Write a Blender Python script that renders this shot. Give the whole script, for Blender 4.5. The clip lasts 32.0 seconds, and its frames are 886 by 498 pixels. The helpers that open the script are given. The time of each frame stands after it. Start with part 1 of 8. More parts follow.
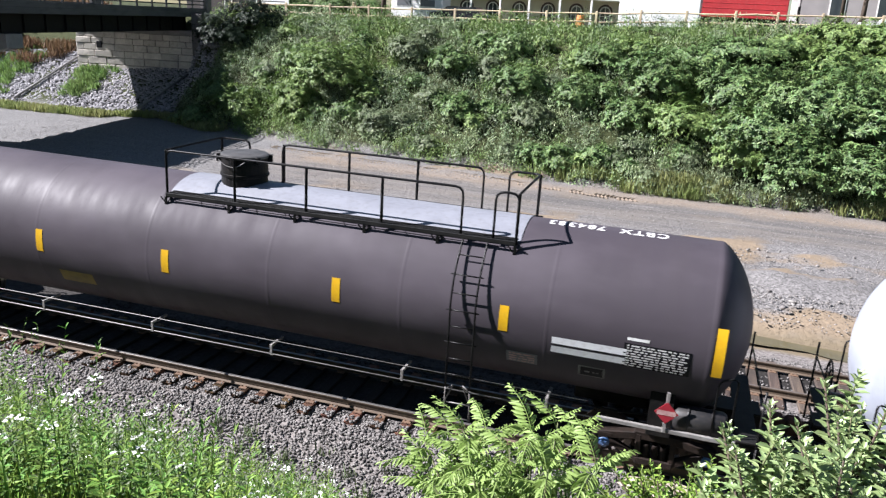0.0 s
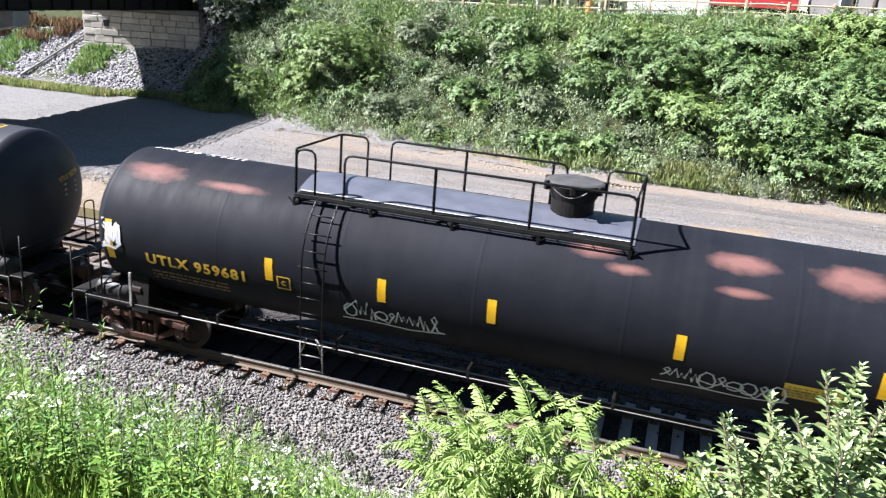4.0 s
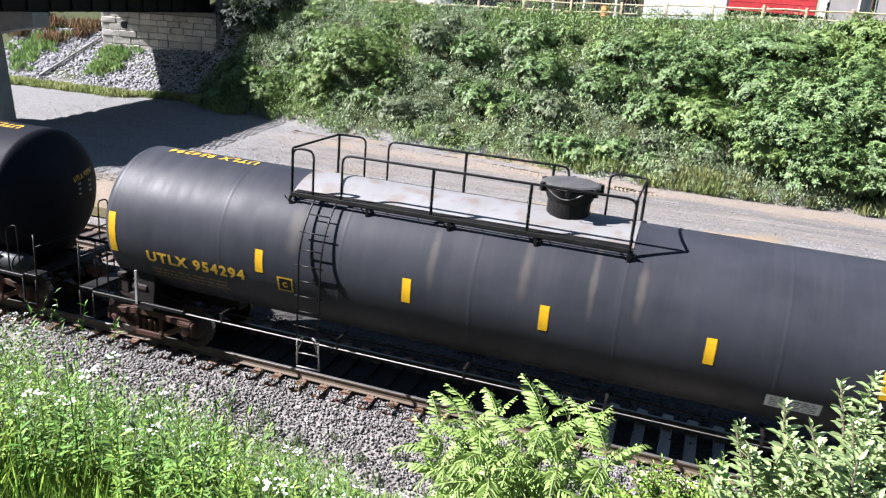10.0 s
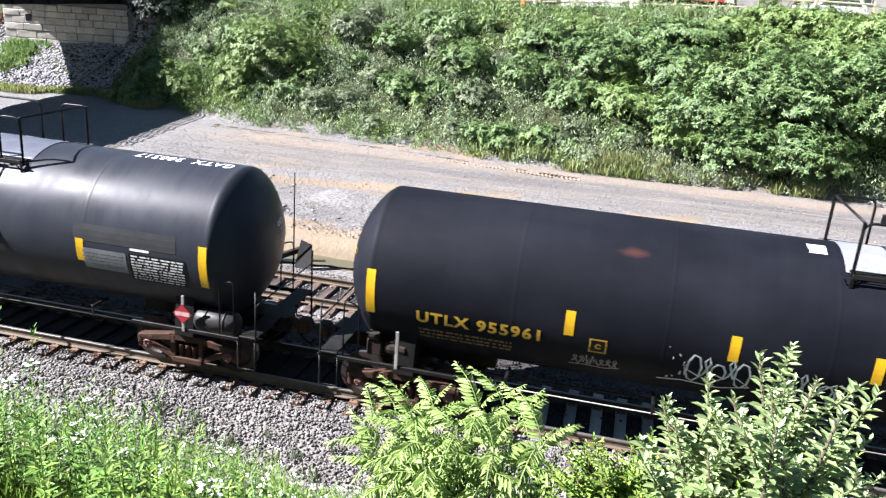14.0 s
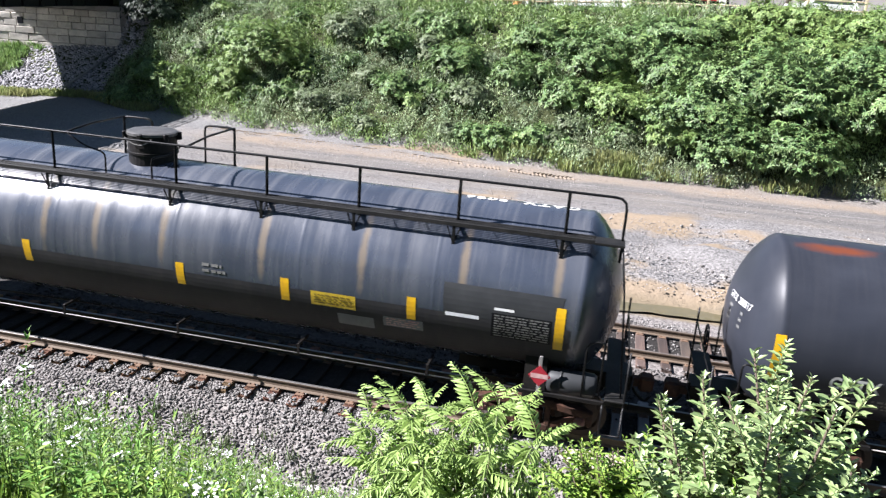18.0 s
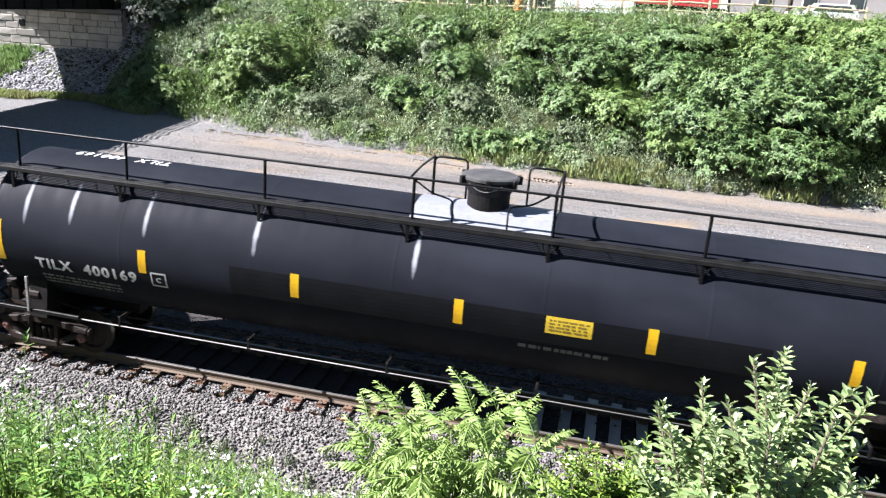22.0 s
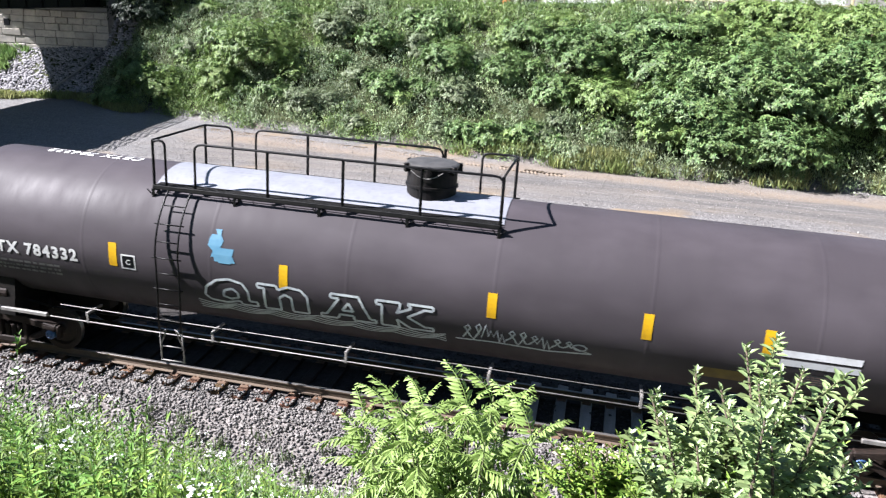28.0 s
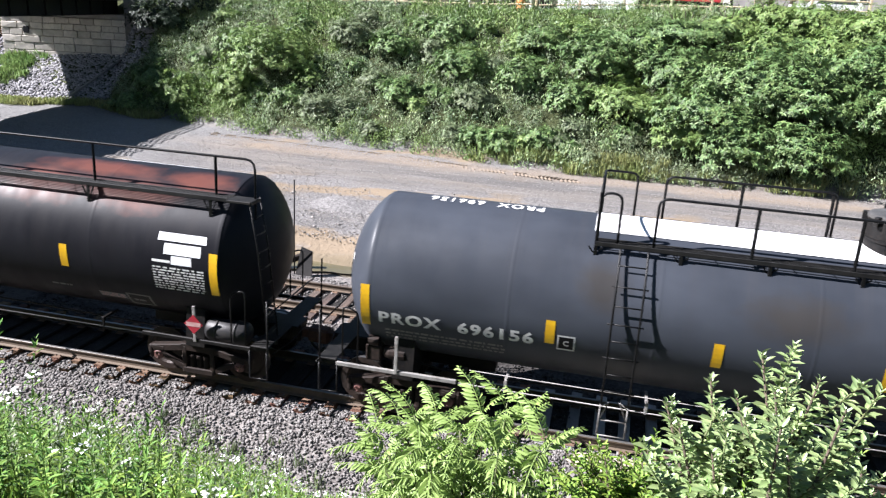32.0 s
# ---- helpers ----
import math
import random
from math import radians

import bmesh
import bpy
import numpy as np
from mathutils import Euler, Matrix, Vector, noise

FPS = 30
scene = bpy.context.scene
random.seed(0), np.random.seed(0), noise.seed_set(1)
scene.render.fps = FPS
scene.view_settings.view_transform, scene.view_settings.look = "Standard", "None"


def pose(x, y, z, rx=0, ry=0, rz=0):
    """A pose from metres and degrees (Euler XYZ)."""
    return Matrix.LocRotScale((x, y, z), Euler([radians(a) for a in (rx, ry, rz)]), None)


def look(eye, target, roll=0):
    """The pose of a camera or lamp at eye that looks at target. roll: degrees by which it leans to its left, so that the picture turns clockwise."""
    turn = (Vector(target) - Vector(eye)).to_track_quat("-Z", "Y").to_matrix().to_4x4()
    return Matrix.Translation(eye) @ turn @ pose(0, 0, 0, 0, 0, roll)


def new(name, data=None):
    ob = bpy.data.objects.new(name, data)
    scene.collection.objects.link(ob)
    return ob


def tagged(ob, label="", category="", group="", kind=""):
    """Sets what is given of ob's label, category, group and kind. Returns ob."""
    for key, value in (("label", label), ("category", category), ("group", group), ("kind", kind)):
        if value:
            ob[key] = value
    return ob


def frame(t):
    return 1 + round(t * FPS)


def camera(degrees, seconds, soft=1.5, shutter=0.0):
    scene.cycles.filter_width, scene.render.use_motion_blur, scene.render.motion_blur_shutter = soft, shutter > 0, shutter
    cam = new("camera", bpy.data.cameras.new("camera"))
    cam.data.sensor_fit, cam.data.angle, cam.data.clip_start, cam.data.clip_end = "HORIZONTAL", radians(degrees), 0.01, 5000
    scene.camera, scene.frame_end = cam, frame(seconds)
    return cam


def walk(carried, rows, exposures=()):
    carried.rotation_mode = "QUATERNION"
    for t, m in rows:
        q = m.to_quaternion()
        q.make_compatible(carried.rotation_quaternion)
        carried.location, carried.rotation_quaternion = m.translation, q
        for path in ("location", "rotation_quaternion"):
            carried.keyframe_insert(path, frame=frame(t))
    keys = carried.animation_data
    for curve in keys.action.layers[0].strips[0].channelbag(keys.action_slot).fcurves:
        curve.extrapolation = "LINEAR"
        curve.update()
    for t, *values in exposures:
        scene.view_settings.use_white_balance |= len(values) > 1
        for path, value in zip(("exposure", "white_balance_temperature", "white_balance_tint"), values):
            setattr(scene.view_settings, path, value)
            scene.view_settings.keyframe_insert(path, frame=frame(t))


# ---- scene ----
cam = camera(59.0, 32.0, soft=1.25, shutter=0.1)
EYE = (0.0, -13.77, 7.54)
# seconds, then the camera's turn in degrees; it is held by hand on one spot
PATH = [
    (0, 73.54, -2.83, 19.59), (0.5, 73.26, -3.13, 19.36), (1, 72.82, -3.37, 19.27), (1.5, 72.07, -3.55, 19.28),
    (2, 71.87, -3.72, 19.81), (2.5, 72.41, -3.82, 20.23), (4.5, 72.47, -3.71, 20.15), (5, 72.92, -3.71, 20.13),
    (5.5, 73.40, -3.89, 19.68), (6, 73.58, -4.04, 19.49), (6.5, 73.27, -4.12, 19.45), (7, 73.11, -4.00, 20.22),
    (7.5, 72.80, -3.73, 21.49), (8, 72.31, -3.67, 21.97), (8.5, 71.97, -3.60, 22.27), (9, 71.87, -3.66, 22.16),
    (9.5, 72.41, -3.85, 21.80), (10, 72.61, -4.03, 21.25), (10.5, 72.34, -4.12, 20.90), (11, 72.76, -4.26, 19.92),
    (11.5, 73.17, -4.06, 18.68), (12, 73.02, -4.18, 17.29), (12.5, 72.56, -4.10, 16.47), (13, 72.33, -3.84, 16.29),
    (13.5, 72.26, -3.66, 16.10), (14, 72.25, -3.63, 15.70), (14.5, 72.51, -3.67, 15.26), (16.5, 72.67, -3.68, 14.55),
    (17, 72.41, -3.54, 14.80), (17.5, 72.29, -3.39, 15.07), (18, 72.30, -3.34, 15.21), (18.5, 72.19, -3.32, 15.21),
    (19, 72.08, -3.36, 15.19), (19.5, 71.96, -3.27, 15.76), (20, 72.04, -3.22, 16.06), (20.5, 72.17, -3.23, 16.08),
    (21, 72.01, -3.30, 15.99), (21.5, 72.17, -3.45, 15.75), (22, 72.66, -3.70, 15.30), (22.5, 73.03, -3.82, 15.00),
    (23, 73.10, -3.85, 15.30), (23.5, 73.02, -3.46, 16.67), (24, 73.36, -3.46, 18.39), (24.5, 73.64, -3.81, 17.85),
    (25, 72.88, -3.91, 16.07), (25.5, 72.63, -3.69, 14.84), (27.5, 72.49, -3.25, 13.50), (28, 72.21, -2.86, 14.44),
    (28.5, 72.10, -2.90, 13.79), (29, 72.22, -2.94, 12.97), (29.5, 72.23, -3.10, 12.32), (30, 72.24, -2.71, 13.51),
    (30.5, 72.78, -2.66, 14.78), (31, 72.99, -2.90, 14.67), (31.5, 72.71, -2.90, 15.16), (32, 72.60, -2.71, 15.45),
]
walk(cam, [(t, pose(*EYE, rx, ry, rz)) for t, rx, ry, rz in PATH],
     [(0, 1.58), (1, 1.88), (2, 2.11), (5, 2.07), (6, 2.03), (9, 2.01), (10, 2.01), (13, 1.95), (14, 2.21), (17, 2.17), (19, 1.78), (21, 1.89), (23, 2.21), (25.5, 2.15), (28, 1.97), (30, 1.98), (32, 1.88)])

# ---- sky, sun, exposure ----
SUN = Vector((-0.70, -0.26, 0.64)).normalized()
world = bpy.data.worlds.new("sky")
scene.world = world
world.use_nodes = True
wn = world.node_tree.nodes
sky = wn.new("ShaderNodeTexSky")
sky.sky_type = "NISHITA"
sky.sun_disc = False
sky.dust_density = 0.2
sky.ozone_density = 2.2
sky.sun_elevation = math.asin(SUN.z)
sky.sun_rotation = math.atan2(SUN.x, SUN.y)
wn["Background"].inputs[1].default_value = 0.03
world.node_tree.links.new(sky.outputs[0], wn["Background"].inputs[0])
sun_lamp = bpy.data.lights.new("sun", "SUN")
sun_lamp.energy = 5.0
sun_lamp.angle = radians(0.53)
sun_lamp.color = (0.985, 0.96, 1.02)
sun = new("sun", sun_lamp)
sun.matrix_world = look(SUN * 60, (0, 0, 0))


# ---- materials ----
def mat(name, c1, c2, scale=2.0, c3=None, scale3=18.0, rough=(0.55, 0.8), metal=0.0, bump=0.15, bscale=40.0,
        stretch=(1, 1, 1), island=0.0, objrand=0.0, translucent=0.0, amount3=0.5, gloss=0.5):
    """Two or three colours mixed by coarse and fine noise, in metres, with fine relief."""
    m = bpy.data.materials.new(name)
    m.use_nodes = True
    nt = m.node_tree
    n, l = nt.nodes, nt.links
    b = n["Principled BSDF"]
    co = n.new("ShaderNodeTexCoord")
    mp = n.new("ShaderNodeMapping")
    mp.inputs["Scale"].default_value = stretch
    l.new(co.outputs["Object"], mp.inputs[0])
    n1 = n.new("ShaderNodeTexNoise")
    n1.inputs["Scale"].default_value = scale
    n1.inputs["Detail"].default_value = 6
    l.new(mp.outputs[0], n1.inputs["Vector"])
    r1 = n.new("ShaderNodeMapRange")
    r1.inputs[1].default_value, r1.inputs[2].default_value = 0.35, 0.65
    l.new(n1.outputs[0], r1.inputs[0])
    mx = n.new("ShaderNodeMix")
    mx.data_type = "RGBA"
    mx.inputs[6].default_value = (*c1, 1)
    mx.inputs[7].default_value = (*c2, 1)
    l.new(r1.outputs[0], mx.inputs[0])
    col = mx.outputs[2]
    n2 = n.new("ShaderNodeTexNoise")
    n2.inputs["Scale"].default_value = scale3
    n2.inputs["Detail"].default_value = 4
    l.new(mp.outputs[0], n2.inputs["Vector"])
    if c3:
        r2 = n.new("ShaderNodeMapRange")
        r2.inputs[1].default_value, r2.inputs[2].default_value = 0.5, 0.7
        r2.inputs[4].default_value = amount3
        l.new(n2.outputs[0], r2.inputs[0])
        m2 = n.new("ShaderNodeMix")
        m2.data_type = "RGBA"
        m2.inputs[7].default_value = (*c3, 1)
        l.new(r2.outputs[0], m2.inputs[0])
        l.new(col, m2.inputs[6])
        col = m2.outputs[2]
    if island or objrand:
        if island:
            g = n.new("ShaderNodeNewGeometry")
            rnd = g.outputs["Random Per Island"]
        else:
            g = n.new("ShaderNodeObjectInfo")
            rnd = g.outputs["Random"]
        amt = island or objrand
        r3 = n.new("ShaderNodeMapRange")
        r3.inputs[3].default_value, r3.inputs[4].default_value = 1 - amt, 1 + amt
        l.new(rnd, r3.inputs[0])
        hs = n.new("ShaderNodeHueSaturation")
        l.new(col, hs.inputs["Color"])
        l.new(r3.outputs[0], hs.inputs["Value"])
        r4 = n.new("ShaderNodeMapRange")
        r4.inputs[3].default_value, r4.inputs[4].default_value = 0.5 - amt * 0.04, 0.5 + amt * 0.05
        mm = n.new("ShaderNodeMath")
        mm.operation = "FRACT"
        mu = n.new("ShaderNodeMath")
        mu.operation = "MULTIPLY"
        mu.inputs[1].default_value = 7.31
        l.new(rnd, mu.inputs[0])
        l.new(mu.outputs[0], mm.inputs[0])
        l.new(mm.outputs[0], r4.inputs[0])
        l.new(r4.outputs[0], hs.inputs["Hue"])
        col = hs.outputs[0]
    l.new(col, b.inputs["Base Color"])
    rr = n.new("ShaderNodeMapRange")
    rr.inputs[3].default_value, rr.inputs[4].default_value = rough
    l.new(n2.outputs[0], rr.inputs[0])
    l.new(rr.outputs[0], b.inputs["Roughness"])
    b.inputs["Metallic"].default_value = metal
    b.inputs["Specular IOR Level"].default_value = gloss
    if bump:
        n3 = n.new("ShaderNodeTexNoise")
        n3.inputs["Scale"].default_value = bscale
        n3.inputs["Detail"].default_value = 5
        l.new(mp.outputs[0], n3.inputs["Vector"])
        bp = n.new("ShaderNodeBump")
        bp.inputs["Strength"].default_value = bump
        bp.inputs["Distance"].default_value = 0.02
        l.new(n3.outputs[0], bp.inputs["Height"])
        l.new(bp.outputs[0], b.inputs["Normal"])
    if translucent:
        tr = n.new("ShaderNodeBsdfTranslucent")
        l.new(col, tr.inputs[0])
        ms = n.new("ShaderNodeMixShader")
        ms.inputs[0].default_value = translucent
        l.new(b.outputs[0], ms.inputs[1])
        l.new(tr.outputs[0], ms.inputs[2])
        l.new(ms.outputs[0], n["Material Output"].inputs[0])
    return m


def tank_mat(name, base, dust, rough, spots=(), spot_colour=(0.25, 0.1, 0.07), streak=0.35, seed=0.0, gloss=0.18):
    """Tank paint: weathered base, dust settled in vertical streaks and rings, and faded or rusty patches of given shape.
    spots: (x, angle from the top in degrees towards the near side, half length, half width)."""
    m = bpy.data.materials.new(name)
    m.use_nodes = True
    nt = m.node_tree
    n, l = nt.nodes, nt.links
    b = n["Principled BSDF"]
    co = n.new("ShaderNodeTexCoord")
    off = n.new("ShaderNodeMapping")
    off.inputs["Location"].default_value = (seed, seed * 0.7, 0)
    l.new(co.outputs["Object"], off.inputs[0])

    def noise_of(stretch, scale, detail=5):
        mp = n.new("ShaderNodeMapping")
        mp.inputs["Scale"].default_value = stretch
        l.new(off.outputs[0], mp.inputs[0])
        t = n.new("ShaderNodeTexNoise")
        t.inputs["Scale"].default_value = scale
        t.inputs["Detail"].default_value = detail
        l.new(mp.outputs[0], t.inputs["Vector"])
        return t.outputs[0]

    def ranged(v, a, c, lo=0.0, hi=1.0):
        r = n.new("ShaderNodeMapRange")
        for i, q in enumerate((a, c, lo, hi)):
            r.inputs[i + 1].default_value = q
        l.new(v, r.inputs[0])
        return r.outputs[0]

    def mixed(f, a, c):
        x = n.new("ShaderNodeMix")
        x.data_type = "RGBA"
        for i, q in ((6, a), (7, c)):
            if isinstance(q, tuple):
                x.inputs[i].default_value = (*q, 1)
            else:
                l.new(q, x.inputs[i])
        l.new(f, x.inputs[0])
        return x.outputs[2]

    def math_of(op, a, c):
        x = n.new("ShaderNodeMath")
        x.operation = op
        for i, q in enumerate((a, c)):
            if isinstance(q, (int, float)):
                x.inputs[i].default_value = q
            else:
                l.new(q, x.inputs[i])
        return x.outputs[0]

    blotch = ranged(noise_of((0.5, 1, 1), 0.9), 0.4, 0.68)
    col = mixed(blotch, base, tuple(q * 1.4 + 0.002 for q in base))
    rings = ranged(noise_of((1, 0.02, 0.02), 2.4, 3), 0.52, 0.72, 0, streak)
    fine = ranged(noise_of((1, 0.06, 0.06), 14, 4), 0.5, 0.75, 0, streak * 0.6)
    up = n.new("ShaderNodeSeparateXYZ")
    l.new(co.outputs["Object"], up.inputs[0])
    high = ranged(up.outputs[2], 1.4, 4.1, 0.15, 1.0)
    col = mixed(math_of("MULTIPLY", math_of("ADD", rings, fine), high), col, dust)
    if spots:
        total = 0.0
        rough_edge = noise_of((0.7, 1, 1), 4.5, 8)
        for x, th, hx, hw in spots:
            a = radians(th)
            v = n.new("ShaderNodeVectorMath")
            v.operation = "SUBTRACT"
            l.new(co.outputs["Object"], v.inputs[0])
            v.inputs[1].default_value = (x, -1.525 * math.sin(a), 2.56 + 1.525 * math.cos(a))
            w = n.new("ShaderNodeVectorMath")
            w.operation = "MULTIPLY"
            w.inputs[1].default_value = (1 / hx, 1 / hw, 1 / hw)
            l.new(v.outputs[0], w.inputs[0])
            d = n.new("ShaderNodeVectorMath")
            d.operation = "LENGTH"
            l.new(w.outputs[0], d.inputs[0])
            total = math_of("MAXIMUM", ranged(d.outputs["Value"], 0.15, 1.25, 1.0, 0.0), total)
        f = ranged(math_of("ADD", math_of("MULTIPLY", total, 0.75), math_of("MULTIPLY", rough_edge, 0.6)), 0.46, 0.94, 0, 0.9)
        f = math_of("MULTIPLY", f, ranged(total, 0.0, 0.2))
        col = mixed(f, col, spot_colour)
    grit = noise_of((1, 1, 1), 60, 3)
    col = mixed(ranged(grit, 0.55, 0.75, 0, 0.18), col, dust)
    l.new(col, b.inputs["Base Color"])
    l.new(ranged(noise_of((1, 0.3, 0.3), 3.0), 0.3, 0.7, rough - 0.07, rough + 0.1), b.inputs["Roughness"])
    b.inputs["Specular IOR Level"].default_value = gloss
    bp = n.new("ShaderNodeBump")
    bp.inputs["Strength"].default_value = 0.06
    bp.inputs["Distance"].default_value = 0.01
    l.new(noise_of((1, 1, 1), 9), bp.inputs["Height"])
    l.new(bp.outputs[0], b.inputs["Normal"])
    return m


M_BLACK = mat("black_steel", (0.00389, 0.00389, 0.00421), (0.00972, 0.00907, 0.00842), 3, (0.0227, 0.0162, 0.013), 25, (0.4, 0.65), gloss=0.18)
M_RAILING = mat("black_railing", (0.00396, 0.00396, 0.00436), (0.00792, 0.00792, 0.00792), 5, None, 20, (0.35, 0.5), bump=0.05, gloss=0.18)
M_GRATE = mat("walkway_steel", (0.0072, 0.0072, 0.0072), (0.0162, 0.0155, 0.0144), 4, None, 20, (0.5, 0.7), gloss=0.18)
M_PIPE = mat("worn_grey_pipe", (0.164, 0.156, 0.149), (0.253, 0.245, 0.23), 4, (0.0893, 0.0671, 0.052), 14, (0.4, 0.6))
M_RUST = mat("rusty_castings", (0.054, 0.0243, 0.0151), (0.0297, 0.0173, 0.013), 3, (0.108, 0.054, 0.0324), 20, (0.6, 0.85), bump=0.3, gloss=0.18)
M_DARKRUST = mat("grimy_castings", (0.0119, 0.00871, 0.00713), (0.0198, 0.0139, 0.0111), 3, (0.0396, 0.0238, 0.0179), 20, (0.55, 0.8), bump=0.3, gloss=0.18)
M_RESERVOIR = mat("reservoir_paint", (0.0158, 0.0158, 0.0173), (0.0252, 0.0245, 0.0245), 3, (0.0432, 0.036, 0.0324), 18, (0.4, 0.55), gloss=0.3)
M_WHEEL = mat("wheel_steel", (0.0259, 0.0151, 0.0108), (0.013, 0.0095, 0.00778), 4, (0.0518, 0.0346, 0.0259), 20, (0.5, 0.75), metal=0.3)
M_TREAD = mat("bright_tread", (0.336, 0.32, 0.304), (0.256, 0.24, 0.224), 6, None, 20, (0.25, 0.4), metal=0.9, bump=0.03)
M_YELLOW = mat("yellow_reflective", (0.64, 0.376, 0.012), (0.576, 0.32, 0.0096), 4, (0.36, 0.216, 0.032), 15, (0.35, 0.5), bump=0.02, amount3=0.35)
M_LABEL = mat("yellow_label", (0.54, 0.375, 0.03), (0.465, 0.315, 0.0225), 4, (0.3, 0.225, 0.0375), 15, (0.4, 0.6), bump=0.02, amount3=0.4)
M_OLDLABEL = mat("dirty_yellow_label", (0.207, 0.144, 0.0173), (0.138, 0.0922, 0.0173), 4, None, 15, (0.5, 0.6), bump=0.02)
M_LETTER_Y = mat("yellow_lettering", (0.595, 0.357, 0.0255), (0.468, 0.281, 0.0255), 3, (0.255, 0.17, 0.0425), 12, (0.45, 0.6), bump=0.02, amount3=0.4)
M_LETTER_W = mat("white_lettering", (0.665, 0.665, 0.646), (0.522, 0.522, 0.513), 3, (0.332, 0.314, 0.285), 12, (0.45, 0.6), bump=0.02, amount3=0.4)
M_DIM_W = mat("dim_white_lettering", (0.168, 0.168, 0.162), (0.112, 0.112, 0.106), 3, (0.056, 0.056, 0.056), 12, (0.5, 0.65), bump=0.02, amount3=0.5)
M_DIM_Y = mat("dim_yellow_lettering", (0.154, 0.096, 0.0256), (0.102, 0.064, 0.0192), 3, (0.0512, 0.0384, 0.0192), 12, (0.5, 0.65), bump=0.02, amount3=0.5)
M_WHITE = mat("white_paint", (0.72, 0.73, 0.74), (0.6, 0.61, 0.62), 2, (0.4, 0.38, 0.36), 12, (0.45, 0.6), bump=0.03, amount3=0.35)
M_PINK = mat("faded_red_label", (0.484, 0.317, 0.299), (0.37, 0.211, 0.202), 4, (0.264, 0.106, 0.0968), 14, (0.5, 0.6), bump=0.02)
M_RED = mat("red_placard", (0.303, 0.0165, 0.0275), (0.231, 0.0165, 0.0275), 4, None, 14, (0.4, 0.55), bump=0.02)
M_PANEL = mat("black_panel", (0.0036, 0.004, 0.0054), (0.0052, 0.0058, 0.0075), 3, None, 14, (0.4, 0.55), bump=0.02, gloss=0.18)
M_GREYPATCH = mat("grey_paint_patch", (0.027, 0.0288, 0.0306), (0.036, 0.0378, 0.0396), 3, None, 14, (0.4, 0.55), bump=0.02, gloss=0.18)
M_BAND = mat("dull_grey_repaint", (0.0216, 0.0223, 0.0245), (0.0324, 0.0317, 0.0331), 1.2, (0.0468, 0.0432, 0.0418), 7, (0.5, 0.65), bump=0.03, stretch=(1, 0.3, 0.3), gloss=0.2)
M_PALEPATCH = mat("pale_grey_patch", (0.112, 0.121, 0.13), (0.138, 0.147, 0.156), 3, (0.0864, 0.0864, 0.0864), 14, (0.4, 0.55), bump=0.02)
M_BLUE = mat("light_blue_spray", (0.0518, 0.173, 0.268), (0.0864, 0.216, 0.302), 3, None, 14, (0.5, 0.6), bump=0.02)
M_CHALK = mat("pale_spray", (0.624, 0.669, 0.682), (0.446, 0.489, 0.506), 3, (0.148, 0.169, 0.179), 14, (0.5, 0.6), bump=0.02)
M_SADDLE_W = mat("white_saddle_paint", (0.222, 0.23, 0.257), (0.185, 0.192, 0.216), 2, (0.133, 0.132, 0.138), 9, (0.45, 0.6), bump=0.03, amount3=0.4)
M_SADDLE_B = mat("bright_saddle_paint", (0.68, 0.68, 0.68), (0.595, 0.595, 0.595), 2, (0.425, 0.408, 0.391), 9, (0.45, 0.6), bump=0.03, amount3=0.3)
M_SADDLE_R = mat("stained_saddle_paint", (0.186, 0.186, 0.186), (0.161, 0.158, 0.154), 1.2, (0.115, 0.0642, 0.0386), 2.2, (0.5, 0.65), bump=0.03, amount3=0.6)
M_SADDLE_D = mat("dark_saddle_paint", (0.0622, 0.0679, 0.0866), (0.0888, 0.0955, 0.118), 2, None, 9, (0.35, 0.5), bump=0.03)
M_RAIL = mat("rail_head", (0.198, 0.186, 0.174), (0.166, 0.158, 0.147), 3, (0.119, 0.095, 0.0792), 14, (0.3, 0.5), metal=0.6, bump=0.05)
M_RAILDULL = mat("dull_rail_head", (0.108, 0.09, 0.0756), (0.072, 0.0576, 0.049), 3, (0.144, 0.122, 0.108), 14, (0.5, 0.7), bump=0.1)
M_RAILWEB = mat("rail_web", (0.11, 0.0806, 0.0549), (0.0878, 0.0626, 0.0441), 3, (0.14, 0.107, 0.077), 14, (0.65, 0.85), bump=0.2)
M_TIE = mat("creosoted_timber", (0.116, 0.0575, 0.033), (0.0627, 0.0366, 0.0248), 1.3, (0.251, 0.149, 0.0907), 22, (0.7, 0.9), bump=0.5, stretch=(6, 1, 6), objrand=0.55, gloss=0.18)


def oil_and_shade(m, half):
    """Darkens a timber between the rails: oil, grime and the train's painted-in shade."""
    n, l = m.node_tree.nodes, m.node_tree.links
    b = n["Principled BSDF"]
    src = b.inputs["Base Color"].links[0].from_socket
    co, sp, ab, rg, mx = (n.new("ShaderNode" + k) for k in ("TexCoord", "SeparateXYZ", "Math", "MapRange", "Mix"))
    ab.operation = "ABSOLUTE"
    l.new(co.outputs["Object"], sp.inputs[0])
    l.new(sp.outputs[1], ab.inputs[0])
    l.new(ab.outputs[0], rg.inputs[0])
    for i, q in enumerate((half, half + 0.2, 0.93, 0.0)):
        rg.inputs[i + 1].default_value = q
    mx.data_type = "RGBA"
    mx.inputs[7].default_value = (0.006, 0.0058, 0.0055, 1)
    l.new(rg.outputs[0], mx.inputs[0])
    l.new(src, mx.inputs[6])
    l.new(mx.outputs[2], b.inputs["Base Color"])


